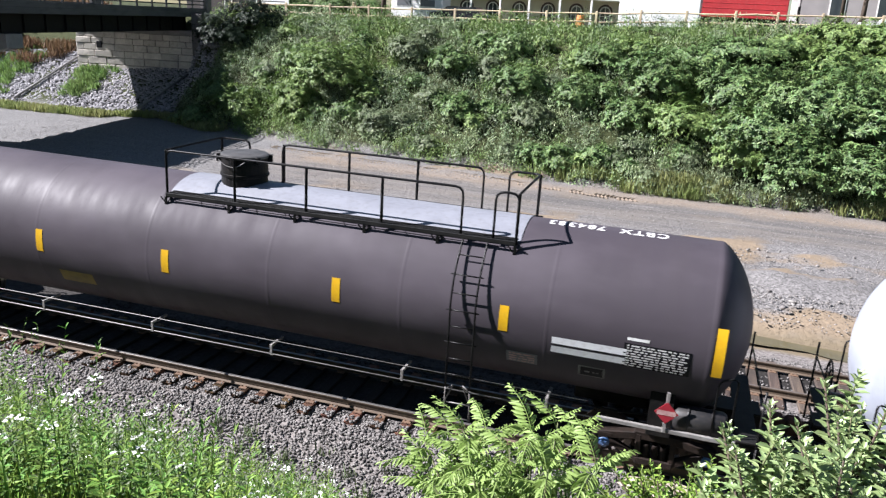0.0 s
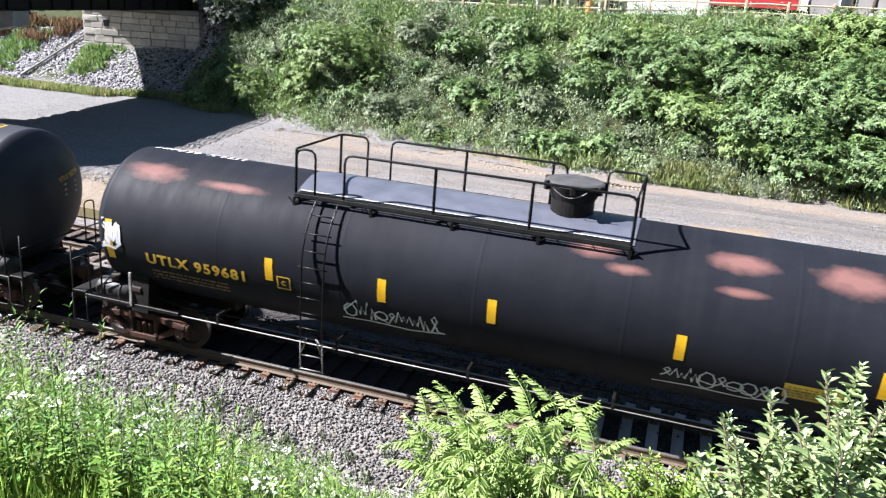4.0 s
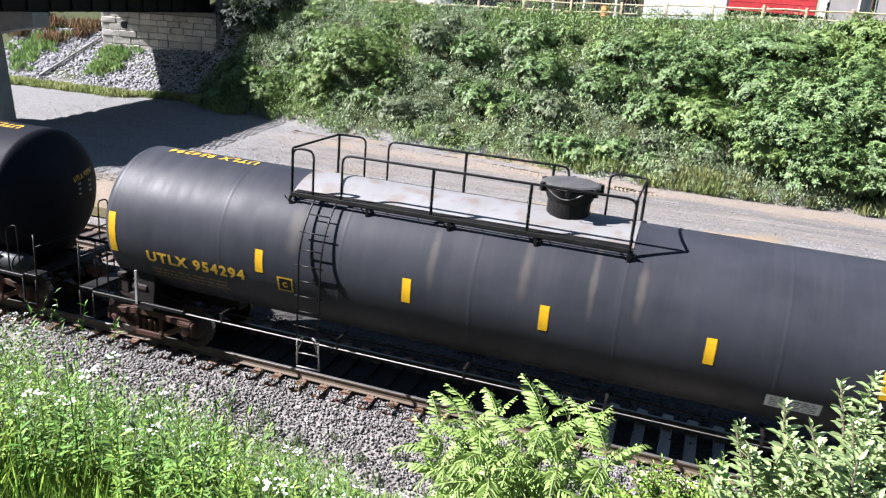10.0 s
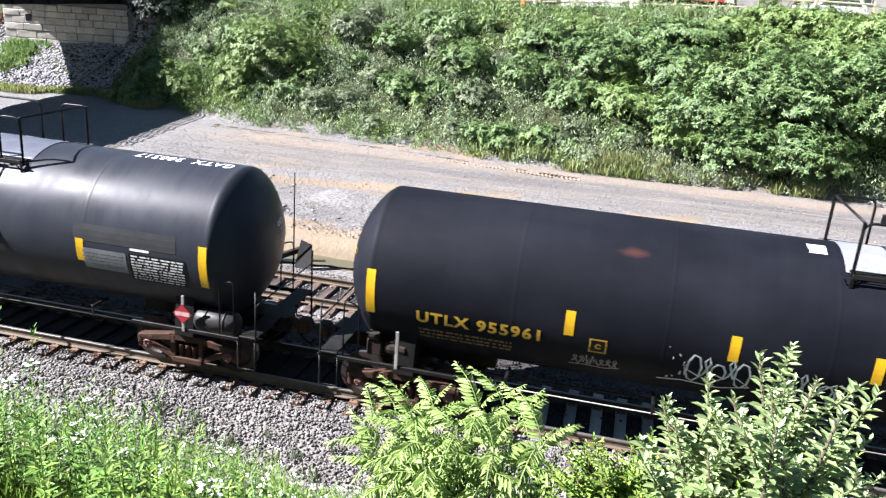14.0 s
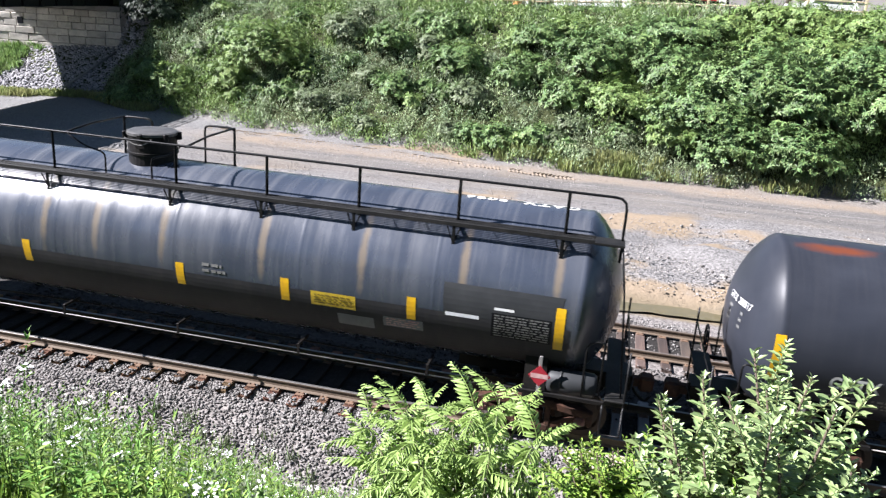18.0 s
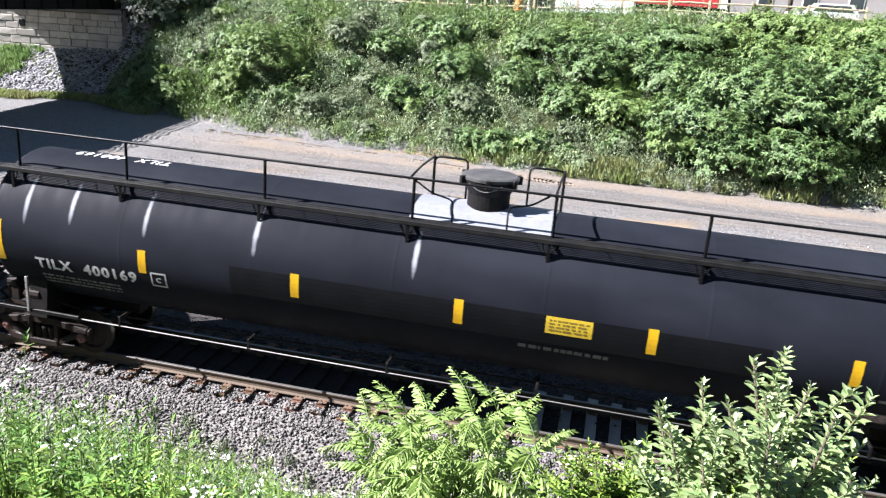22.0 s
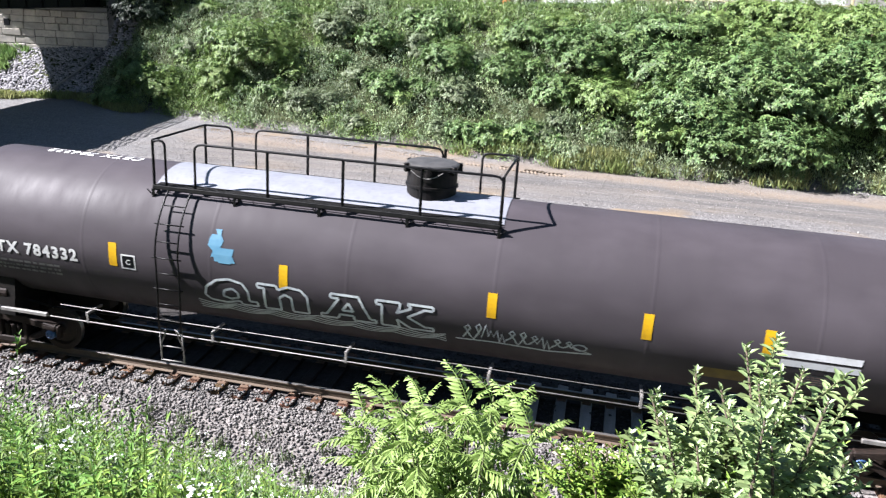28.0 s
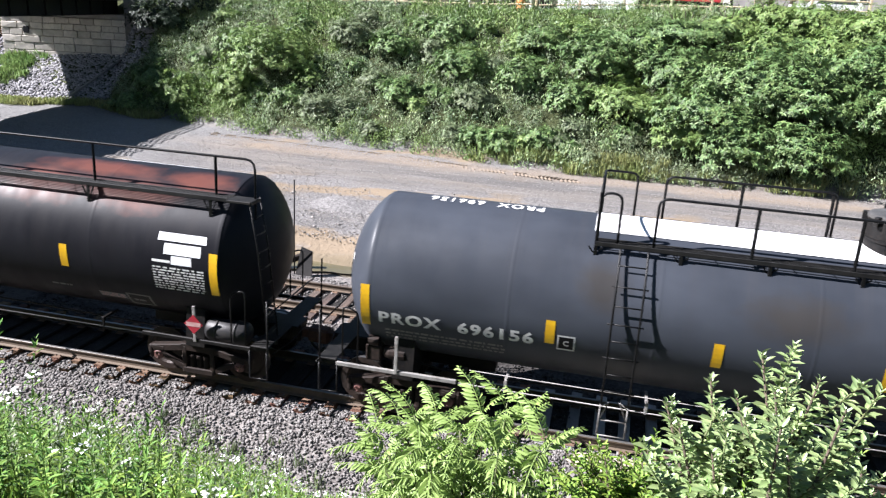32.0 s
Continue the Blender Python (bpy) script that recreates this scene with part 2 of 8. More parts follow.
oil_and_shade(M_TIE, 0.72)
M_TIEPALE = mat("bleached_timber", (0.302, 0.295, 0.288), (0.216, 0.209, 0.202), 1.3, (0.144, 0.13, 0.122), 22, (0.7, 0.9), bump=0.5, stretch=(6, 1, 6), objrand=0.3)
M_PLATE = mat("tie_plate_rust", (0.138, 0.0821, 0.0507), (0.104, 0.0634, 0.0412), 5, (0.207, 0.14, 0.0886), 20, (0.7, 0.85), bump=0.2)
M_BALLAST = mat("ballast_stone", (0.162, 0.15, 0.142), (0.104, 0.0972, 0.0922), 4, (0.223, 0.207, 0.194), 16, (0.75, 0.92), bump=0.3, island=0.55)
# stone colour holds the train's shade as well as oil
M_OILSHADEBALLAST = mat("oil_shade_ballast_stone", (0.0432, 0.041, 0.0403), (0.0245, 0.023, 0.0223), 4, (0.0936, 0.0878, 0.085), 16, (0.6, 0.85), bump=0.3, island=0.5, gloss=0.2)
M_RIPRAP = mat("riprap_limestone", (0.285, 0.279, 0.287), (0.219, 0.213, 0.223), 2, (0.164, 0.159, 0.166), 9, (0.75, 0.92), bump=0.5, bscale=12, island=0.35)
M_GRAVEL = mat("loose_stone", (0.238, 0.223, 0.209), (0.173, 0.16, 0.15), 3, (0.302, 0.277, 0.248), 12, (0.8, 0.95), bump=0.4, island=0.4)
M_OLDTIE = mat("weathered_timber", (0.0936, 0.0634, 0.0475), (0.0504, 0.036, 0.0295), 1.3, (0.144, 0.108, 0.0864), 22, (0.7, 0.9), bump=0.5, stretch=(6, 1, 6), objrand=0.35)
M_WATER = mat("muddy_water", (0.121, 0.101, 0.0564), (0.0965, 0.085, 0.0484), 0.8, None, 6, (0.05, 0.1), bump=0.03, bscale=6)
M_STONE = mat("abutment_sandstone", (0.503, 0.465, 0.407), (0.387, 0.358, 0.319), 1.2, (0.271, 0.252, 0.223), 6, (0.8, 0.95), bump=0.6, bscale=8, objrand=0.14)
# much darker than the abutment's cream blocks
M_PIERSTONE = mat("dark_sandstone", (0.137, 0.13, 0.119), (0.0936, 0.0878, 0.0828), 1.0, (0.0576, 0.0547, 0.0518), 5, (0.8, 0.95), bump=0.6, bscale=7)
M_CONCRETE = mat("weathered_concrete", (0.259, 0.252, 0.238), (0.194, 0.187, 0.18), 0.7, (0.144, 0.137, 0.13), 5, (0.75, 0.9), bump=0.25, bscale=15)
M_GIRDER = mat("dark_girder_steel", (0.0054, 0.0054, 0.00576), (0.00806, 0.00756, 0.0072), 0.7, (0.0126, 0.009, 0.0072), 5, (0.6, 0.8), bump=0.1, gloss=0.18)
M_GALV = mat("dark_railing_steel", (0.0432, 0.0446, 0.0475), (0.0288, 0.0295, 0.0317), 2, None, 10, (0.5, 0.7), metal=0.2, bump=0.05)
# streaky deck concrete, base colour darkened to deepen the shade of its sunless side
M_FASCIA = mat("shaded_deck_concrete", (0.0756, 0.0749, 0.0756), (0.0504, 0.0504, 0.0518), 0.9, (0.0324, 0.0317, 0.0317), 4, (0.75, 0.9), bump=0.2, bscale=10, stretch=(1, 0.3, 1))
M_FENCE = mat("split_rail_timber", (0.546, 0.441, 0.294), (0.441, 0.347, 0.231), 1.5, (0.315, 0.252, 0.179), 12, (0.75, 0.9), bump=0.3, objrand=0.2)
M_WALLPINK = mat("mauve_siding", (0.36, 0.27, 0.25), (0.31, 0.23, 0.22), 0.6, None, 8, (0.7, 0.85), bump=0.1)
M_CREAM = mat("cream_stucco", (0.62, 0.56, 0.44), (0.56, 0.5, 0.4), 0.6, None, 8, (0.7, 0.85), bump=0.1)
M_TRIMWHITE = mat("white_trim", (0.78, 0.77, 0.74), (0.7, 0.69, 0.67), 0.8, None, 8, (0.5, 0.7), bump=0.05)
M_DARKFRAME = mat("dark_window_surround", (0.0504, 0.0288, 0.0252), (0.072, 0.0432, 0.036), 1, None, 8, (0.5, 0.7), bump=0.05)
M_GLASS = mat("window_glass", (0.03, 0.04, 0.045), (0.05, 0.06, 0.065), 0.5, None, 3, (0.03, 0.08), bump=0.0)
M_WHITESHED = mat("white_painted_board", (0.8, 0.8, 0.79), (0.74, 0.74, 0.73), 0.5, None, 6, (0.5, 0.7), bump=0.05)
M_CABOOSE = mat("caboose_red", (0.48, 0.035, 0.04), (0.40, 0.03, 0.035), 0.8, (0.55, 0.12, 0.11), 6, (0.4, 0.6), bump=0.05, amount3=0.3)
M_ROOF = mat("grey_shingle", (0.115, 0.108, 0.108), (0.0792, 0.072, 0.072), 2, None, 12, (0.8, 0.95), bump=0.3)
M_GREYSIDING = mat("grey_siding", (0.36, 0.33, 0.32), (0.3, 0.28, 0.27), 0.8, None, 8, (0.7, 0.85), bump=0.1)
M_DARKSIDING = mat("dark_brown_boards", (0.0252, 0.0187, 0.0173), (0.036, 0.0274, 0.0245), 1.0, None, 8, (0.6, 0.8), bump=0.2)
M_BARREL = mat("orange_plastic", (0.65, 0.2, 0.05), (0.55, 0.16, 0.04), 2, None, 8, (0.4, 0.6), bump=0.02)
M_CARPAINT = mat("dark_car_paint", (0.0144, 0.0144, 0.018), (0.0216, 0.0216, 0.0252), 2, None, 8, (0.15, 0.25), bump=0.0)
M_VANPAINT = mat("white_car_paint", (0.75, 0.75, 0.74), (0.68, 0.68, 0.67), 2, None, 8, (0.2, 0.3), bump=0.0)
M_RUBBER = mat("black_rubber", (0.0108, 0.0108, 0.0108), (0.018, 0.018, 0.018), 3, None, 12, (0.7, 0.85), bump=0.1, gloss=0.18)
M_BARK = mat("grey_brown_bark", (0.0864, 0.0612, 0.0432), (0.0576, 0.0432, 0.0324), 4, (0.13, 0.101, 0.072), 20, (0.8, 0.95), bump=0.5)
M_STEM = mat("green_stem", (0.0864, 0.122, 0.036), (0.115, 0.108, 0.0504), 4, None, 20, (0.6, 0.8), bump=0.1)
M_FLOWER = mat("white_petals", (0.82, 0.82, 0.78), (0.75, 0.76, 0.72), 8, None, 20, (0.6, 0.8), bump=0.0, translucent=0.25)


def leaf_mat(name, c1, c2, vary=0.4, translucent=0.28, scale=0.35, rough=(0.42, 0.62), gloss=0.5):
    return mat(name, c1, c2, scale, None, 6, rough, bump=0.0, island=vary, translucent=translucent, gloss=gloss)


M_LEAF_WEED = leaf_mat("weed_leaves", (0.0851, 0.167, 0.0296), (0.152, 0.244, 0.0459), 0.55, 0.16, rough=(0.5, 0.7), gloss=0.25)
M_LEAF_GRASS = leaf_mat("grass_blades", (0.148, 0.248, 0.074), (0.215, 0.303, 0.107), 0.35, 0.35)
M_LEAF_SUMAC = leaf_mat("sumac_leaflets", (0.225, 0.352, 0.085), (0.3, 0.43, 0.13), 0.25, 0.3)
M_LEAF_SHRUB = leaf_mat("shrub_leaves", (0.214, 0.3, 0.122), (0.32, 0.4, 0.178), 0.3, 0.24, rough=(0.28, 0.42), gloss=0.8)
M_LEAF_BUSH = leaf_mat("bush_leaves", (0.088, 0.148, 0.05), (0.15, 0.224, 0.075), 0.5, 0.14, rough=(0.42, 0.58), gloss=0.36)
M_LEAF_LIGHT = leaf_mat("light_bush_leaves", (0.13, 0.205, 0.058), (0.2, 0.276, 0.084), 0.4, 0.18, gloss=0.4)
# leaf colour far darker than on the other bushes
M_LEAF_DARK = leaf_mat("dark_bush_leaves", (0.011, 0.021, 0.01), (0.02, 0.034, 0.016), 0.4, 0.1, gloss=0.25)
M_LEAF_LIME = leaf_mat("lime_weed_leaves", (0.148, 0.24, 0.037), (0.222, 0.318, 0.0629), 0.45, 0.22, rough=(0.5, 0.7), gloss=0.25)
M_LEAF_GREY = leaf_mat("grey_green_leaves", (0.13, 0.174, 0.0851), (0.185, 0.222, 0.118), 0.4, 0.2)
M_LEAF_BANK = leaf_mat("bank_undergrowth", (0.141, 0.211, 0.0999), (0.259, 0.326, 0.159), 0.5, 0.16, scale=0.5, gloss=0.6)
M_LEAF_DRY = leaf_mat("dry_grass", (0.229, 0.281, 0.0962), (0.289, 0.296, 0.126), 0.35, 0.4)


# ---- shaping ----
class Shape:
    """Gathers vertices and faces of one mesh."""

    def __init__(self):
        self.v, self.f, self.m = [], [], []

    def add(self, verts, faces, slot=0):
        k = len(self.v)
        self.v.extend(tuple(p) for p in verts)
        self.f.extend(tuple(i + k for i in q) for q in faces)
        self.m.extend([slot] * len(faces))
        return self

    def box(self, x0, x1, y0, y1, z0, z1, c=0.012, slot=0, turn=None):
        """A box with chamfered edges."""
        c = min(c, (x1 - x0) * 0.3, (y1 - y0) * 0.3, (z1 - z0) * 0.3)
        pts, idx = [], {}
        for i, x in enumerate((x0, x1)):
            for j, y in enumerate((y0, y1)):
                for k, z in enumerate((z0, z1)):
                    sx, sy, sz = (c, -c)[i], (c, -c)[j], (c, -c)[k]
                    for a, p in enumerate(((x, y + sy, z + sz), (x + sx, y, z + sz), (x + sx, y + sy, z))):
                        idx[i, j, k, a] = len(pts)
                        pts.append(p)
        fs = []
        for s in (0, 1):
            for a, order in ((0, lambda p, q: (s, p, q)), (1, lambda p, q: (p, s, q)), (2, lambda p, q: (p, q, s))):
                ring = [idx[(*order(p, q), a)] for p, q in ((0, 0), (1, 0), (1, 1), (0, 1))]
                flip = (a == 1) ^ (s == 0)
                fs.append(ring[::-1] if flip else ring)
        for a, b2, order in ((1, 2, lambda t, p, q: (t, p, q)), (0, 2, lambda t, p, q: (p, t, q)), (0, 1, lambda t, p, q: (p, q, t))):
            for p in (0, 1):
                for q in (0, 1):
                    u, w = order(0, p, q), order(1, p, q)
                    fs.append([idx[(*u, a)], idx[(*w, a)], idx[(*w, b2)], idx[(*u, b2)]])
        for i in (0, 1):
            for j in (0, 1):
                for k in (0, 1):
                    fs.append([idx[i, j, k, a] for a in (0, 1, 2)])
        if turn:
            pts = [turn @ Vector(p) for p in pts]
        return self.add(pts, fs, slot)

    def tube(self, pts, r, n=6, slot=0, closed=False):
        """A round bar along a polyline."""
        pts = [Vector(p) for p in pts]
        rings, fs = [], []
        side = None
        for i, p in enumerate(pts):
            d = (pts[min(i + 1, len(pts) - 1)] - pts[max(i - 1, 0)]).normalized()
            if side is None:
                side = d.orthogonal().normalized()
            side = (side - d * side.dot(d)).normalized()
            up = d.cross(side)
            rr = r[i] if isinstance(r, (list, tuple)) else r
            rings.append([p + (side * math.cos(a) + up * math.sin(a)) * rr for a in (2 * math.pi * k / n for k in range(n))])
        for i in range(len(pts) - 1):
            for k in range(n):
                q = (k + 1) % n
                fs.append((i * n + k, i * n + q, (i + 1) * n + q, (i + 1) * n + k))
        fs.append(tuple(range(n))[::-1])
        fs.append(tuple((len(pts) - 1) * n + k for k in range(n)))
        return self.add([p for ring in rings for p in ring], fs, slot)

    def lathe(self, profile, origin, axis="x", n=40, slot=0, a0=0.0, a1=2 * math.pi):
        """Turns (along, radius) pairs round an axis through origin."""
        full = abs(a1 - a0 - 2 * math.pi) < 1e-6
        m = n if full else n + 1
        ox, oy, oz = origin
        vs, fs = [], []
        for u, r in profile:
            for k in range(m):
                a = a0 + (a1 - a0) * k / n
                s, c = math.sin(a) * r, math.cos(a) * r
                vs.append({"x": (ox + u, oy - s, oz + c), "y": (ox + s, oy + u, oz + c), "z": (ox + c, oy + s, oz + u)}[axis])
        for i in range(len(profile) - 1):
            for k in range(n):
                q = (k + 1) % m
                fs.append((i * m + k, (i + 1) * m + k, (i + 1) * m + q, i * m + q))
        return self.add(vs, fs, slot)

    def mesh(self, name, mats, smooth=False):
        me = bpy.data.meshes.new(name)
        me.from_pydata(self.v, [], self.f)
        for m in mats if isinstance(mats, (list, tuple)) else [mats]:
            me.materials.append(m)
        if any(self.m):
            me.polygons.foreach_set("material_index", self.m)
        if smooth:
            me.polygons.foreach_set("use_smooth", [True] * len(me.polygons))
        me.update()
        return me


def part(name, shape, material, parent=None, label="", smooth=False, at=None):
    """One mesh object under a thing or a part."""
    me = shape.mesh(name, material, smooth) if isinstance(shape, Shape) else shape
    ob = new(name, me)
    if parent:
        ob.parent = parent
    if at is not None:
        ob.matrix_basis = at
    if label:
        ob["label"] = label
    return ob


def thing(name, label, category, group="", kind="", at=None):
    ob = new(name)
    if at is not None:
        ob.matrix_basis = at
    return tagged(ob, label, category, group, kind)


def fast_mesh(name, verts, faces, mats, smooth=False):
    """A mesh from arrays: verts (n, 3), faces (m, 3 or 4)."""
    me = bpy.data.meshes.new(name)
    k = faces.shape[1]
    me.vertices.add(len(verts))
    me.vertices.foreach_set("co", np.ascontiguousarray(verts, dtype=np.float32).ravel())
    me.loops.add(faces.size)
    me.loops.foreach_set("vertex_index", np.ascontiguousarray(faces, dtype=np.int32).ravel())
    me.polygons.add(len(faces))
    me.polygons.foreach_set("loop_start", np.arange(0, faces.size, k, dtype=np.int32))
    for m in mats if isinstance(mats, (list, tuple)) else [mats]:
        me.materials.append(m)
    if smooth:
        me.polygons.foreach_set("use_smooth", np.ones(len(faces), dtype=bool))
    me.update(calc_edges=True)
    return me


def unit(a):
    return a / np.maximum(np.linalg.norm(a, axis=-1, keepdims=True), 1e-9)


def leaves(base, way, face, length, width, fold=0.25, full=False):
    """Folded leaves: base points, pointing ways, facing ways, lengths and half widths, as arrays. Returns verts and triangles."""
    n = len(base)
    way = unit(way)
    side = unit(np.cross(way, face))
    up = unit(np.cross(side, way))
    L, W = length[:, None], width[:, None]
    if full:
        a, b = base + way * L * 0.28 + up * L * 0.02, base + way * L * 0.66 - up * L * 0.02
        w1, w2, u1 = side * W * 0.85, side * W * 0.92, up * W * fold
        v = np.stack([base, a + w1 + u1, b + w2 + u1, base + way * L - up * L * 0.14, b - w2 + u1, a - w1 + u1], 1).reshape(-1, 3)
        k = np.arange(n)[:, None] * 6
        return v, np.concatenate([k + [0, 1, 2], k + [0, 2, 3], k + [0, 3, 4], k + [0, 4, 5]], 0)
    mid = base + way * L * 0.45
    v = np.stack([base, mid + side * W + up * W * fold, base + way * L - up * L * 0.12, mid - side * W + up * W * fold], 1).reshape(-1, 3)
    k = np.arange(n)[:, None] * 4
    return v, np.concatenate([k + [0, 1, 2], k + [0, 2, 3]], 0)


def random_dirs(rng, n):
    return unit(rng.normal(size=(n, 3)))


def merge(parts):
    vs, fs, k = [], [], 0
    for v, f in parts:
        vs.append(v)
        fs.append(f + k)
        k += len(v)
    return np.concatenate(vs), np.concatenate(fs)


# a small set of irregular stones, as arrays
def stone_kinds(rng, count, rough=0.28):
    t = (1 + 5 ** 0.5) / 2
    ico = unit(np.array([(-1, t, 0), (1, t, 0), (-1, -t, 0), (1, -t, 0), (0, -1, t), (0, 1, t), (0, -1, -t), (0, 1, -t),
                         (t, 0, -1), (t, 0, 1), (-t, 0, -1), (-t, 0, 1)], float))
    tri = np.array([(0, 11, 5), (0, 5, 1), (0, 1, 7), (0, 7, 10), (0, 10, 11), (1, 5, 9), (5, 11, 4), (11, 10, 2), (10, 7, 6), (7, 1, 8),
                    (3, 9, 4), (3, 4, 2), (3, 2, 6), (3, 6, 8), (3, 8, 9), (4, 9, 5), (2, 4, 11), (6, 2, 10), (8, 6, 7), (9, 8, 1)])
    return [ico * (1 + rng.uniform(-rough, rough, (12, 1))) * rng.uniform((0.75, 0.6, 0.45), (1.25, 1.0, 0.8)) for _ in range(count)], tri


def chip_kinds(rng, count, rough=0.3):
    """Plainer stones with eight faces, for gravel that stays far off."""
    oct_ = np.array([(1, 0, 0), (0, 1, 0), (-1, 0, 0), (0, -1, 0), (0, 0, 1), (0, 0, -1)], float)
    tri = np.array([(0, 1, 4), (1, 2, 4), (2, 3, 4), (3, 0, 4), (1, 0, 5), (2, 1, 5), (3, 2, 5), (0, 3, 5)])
    return [(oct_ + rng.uniform(-rough, rough, (6, 3))) * rng.uniform((0.85, 0.7, 0.5), (1.3, 1.1, 0.85)) for _ in range(count)], tri


def scatter_stones(rng, places, sizes, kinds=12, chips=False):
    shapes, tri = (chip_kinds if chips else stone_kinds)(rng, kinds)
    shapes = np.array(shapes)
    n = len(places)
    pick = shapes[rng.integers(0, kinds, n)]
    a, b = rng.uniform(0, 2 * np.pi, n), rng.uniform(-0.5, 0.5, n)
    ca, sa, cb, sb = np.cos(a), np.sin(a), np.cos(b), np.sin(b)
    x, y, z = pick[..., 0], pick[..., 1], pick[..., 2]
    y, z = y * cb[:, None] - z * sb[:, None], y * sb[:, None] + z * cb[:, None]
    x, y = x * ca[:, None] - y * sa[:, None], x * sa[:, None] + y * ca[:, None]
    v = np.stack([x, y, z], -1) * sizes[:, None, None] + places[:, None, :]
    f = (np.arange(n)[:, None, None] * shapes.shape[1] + tri[None]).reshape(-1, 3)
    return v.reshape(-1, 3), f


# ---- the lie of the land ----
RAIL_TURN, RAIL_Y, RAIL_Z, RAIL_FALL = 0.0407, 0.387, -0.104, 0.0117
RAILS = pose(0, RAIL_Y, RAIL_Z, 0, math.degrees(RAIL_FALL), math.degrees(RAIL_TURN))      # the tracks' own frame: x along the rails, which fall gently
RIGHT_EDGE = -38.6      # where the bridge's near edge meets the far bank


def foot_y(x):
    return np.interp(x, [-90, -52, -41, -37, -33, -24, -13.5, -4, 7, 11, 30, 80], [33, 32.5, 33.0, 34.0, 31.5, 28.6, 27.4, 25.8, 26.2, 27.0, 27.5, 29])


def crest_z(x):
    return np.interp(x, [-90, -52, -36, -22, -9.6, -1.7, 8, 40], [6.4, 6.6, 6.85, 7.0, 7.25, 7.6, 7.8, 7.9])


NEAR_Y = [-3000, -12.9, -12.2, -11.4, -4.0, -3.3, -2.95, -1.8, 1.75, 2.2, 2.75, 5.9, 6.9, 7.3, 8.15, 8.5, 9.7, 11.5, 14, 24]
NEAR_Z = [5.9, 5.9, 5.75, 5.25, -0.55, -0.8, -0.78, -0.25, -0.25, -0.36, -0.25, -0.25, -0.6, -0.66, -0.66, -0.52, -0.05, -0.12, -0.4, -0.4]


def rail_bed_z(y):
    """Height of the track bed across the rails, in the tracks' frame."""
    return np.interp(y, NEAR_Y, NEAR_Z)


def ground_z(x, y):
    x, y = np.asarray(x, float), np.asarray(y, float)
    along = np.clip(x, -280, 90)
    across = y - RAIL_Y - RAIL_TURN * along
    near = np.interp(across, [-6.5, -3.4, 8.8, 11.5], [0, 1, 1, 0])
    z = rail_bed_z(y + near * (across - y)) + near * (RAIL_Z - RAIL_FALL * along)
    fy, cz = foot_y(x), crest_z(x)
    # under the bridge the stone slope ends at the abutment; elsewhere the bank runs to its crest
    s = np.clip((y - fy) / (39.0 - fy), 0, 1)
    bank = -0.4 + (cz + 0.4) * (s * 0.9 + 0.1 * s * s * (3 - 2 * s))
    s2 = np.clip((y - fy) / 5.4, 0, 1)
    slope = np.where(y < 40.5, -0.4 + 3.7 * s2, cz)
    under = (x < RIGHT_EDGE + 1.0) & (x > RIGHT_EDGE - 22)
    far = np.where(under, slope, bank)
    return np.where(y > fy, far, z)


def build_ground():
    rng = np.random.default_rng(3)
    xs = np.concatenate([[-3000, -1200, -500, -260, -160, -110], np.arange(-84, 44, 0.55), [60, 90, 140, 240, 500, 1200, 3000]])
    ys = np.concatenate([[-3000, -1000, -300, -120, -60, -35, -22, -16], np.arange(-14, -1, 0.3), np.arange(-1, 6, 0.5), np.arange(6, 42.4, 0.4),
                         [44, 48, 55, 65, 80, 110, 160, 300, 800, 3000]])
    X, Y = np.meshgrid(xs, ys)
    Z = ground_z(X, Y)
    rough = np.array([noise.noise((x * 0.35, y * 0.35, 3.1)) for x, y in zip(X.ravel(), Y.ravel())]).reshape(X.shape)
    fine = np.array([noise.noise((x * 1.4, y * 1.4, 7.7)) for x, y in zip(X.ravel(), Y.ravel())]).reshape(X.shape)
    flat = (Y > 9.2) & (Y < foot_y(X))
    amp = np.where(flat, np.where((Y < 18.5), 0.2, 0.06), np.where((Y > 30) & (Y < 42), 0.18, 0.06))
    amp = np.where((Y > -3.2) & (Y < 7), 0.0, amp)
    Z = Z + amp * rough + amp * 0.4 * fine
    # heaps of spoil beside the second track
    for hx, hy, hr, hh in ((-6.5, 12.6, 2.6, 0.55), (-10.5, 14.5, 2.4, 0.45), (-2.2, 13.6, 2.8, 0.4), (3.5, 13.0, 3.0, 0.4), (-16, 14, 3, 0.35)):
        d = np.hypot(X - hx, (Y - hy) * 1.3) / hr
        Z = Z + hh * np.clip(1 - d * d, 0, 1) * (1 + 0.5 * fine)
    # wheel ruts of the haul road
    road = 21.8 - 0.02 * (X + 5)
    for r in (-2.6, -1.5, -0.4, 0.9, 2.4):
        Z = Z - 0.07 * np.exp(-(((Y - road - r) / 0.3) ** 2)) * ((X > -45) & (X < 40))
    h, w = X.shape
    i = np.arange(h - 1)[:, None] * w + np.arange(w - 1)[None]
    faces = np.stack([i, i + 1, i + w + 1, i + w], -1).reshape(-1, 4)
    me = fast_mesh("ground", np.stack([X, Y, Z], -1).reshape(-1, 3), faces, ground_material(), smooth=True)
    tagged(new("ground", me), "ground of gravel, bare tan earth, ballast and grassy banks", "ground", kind="structure")


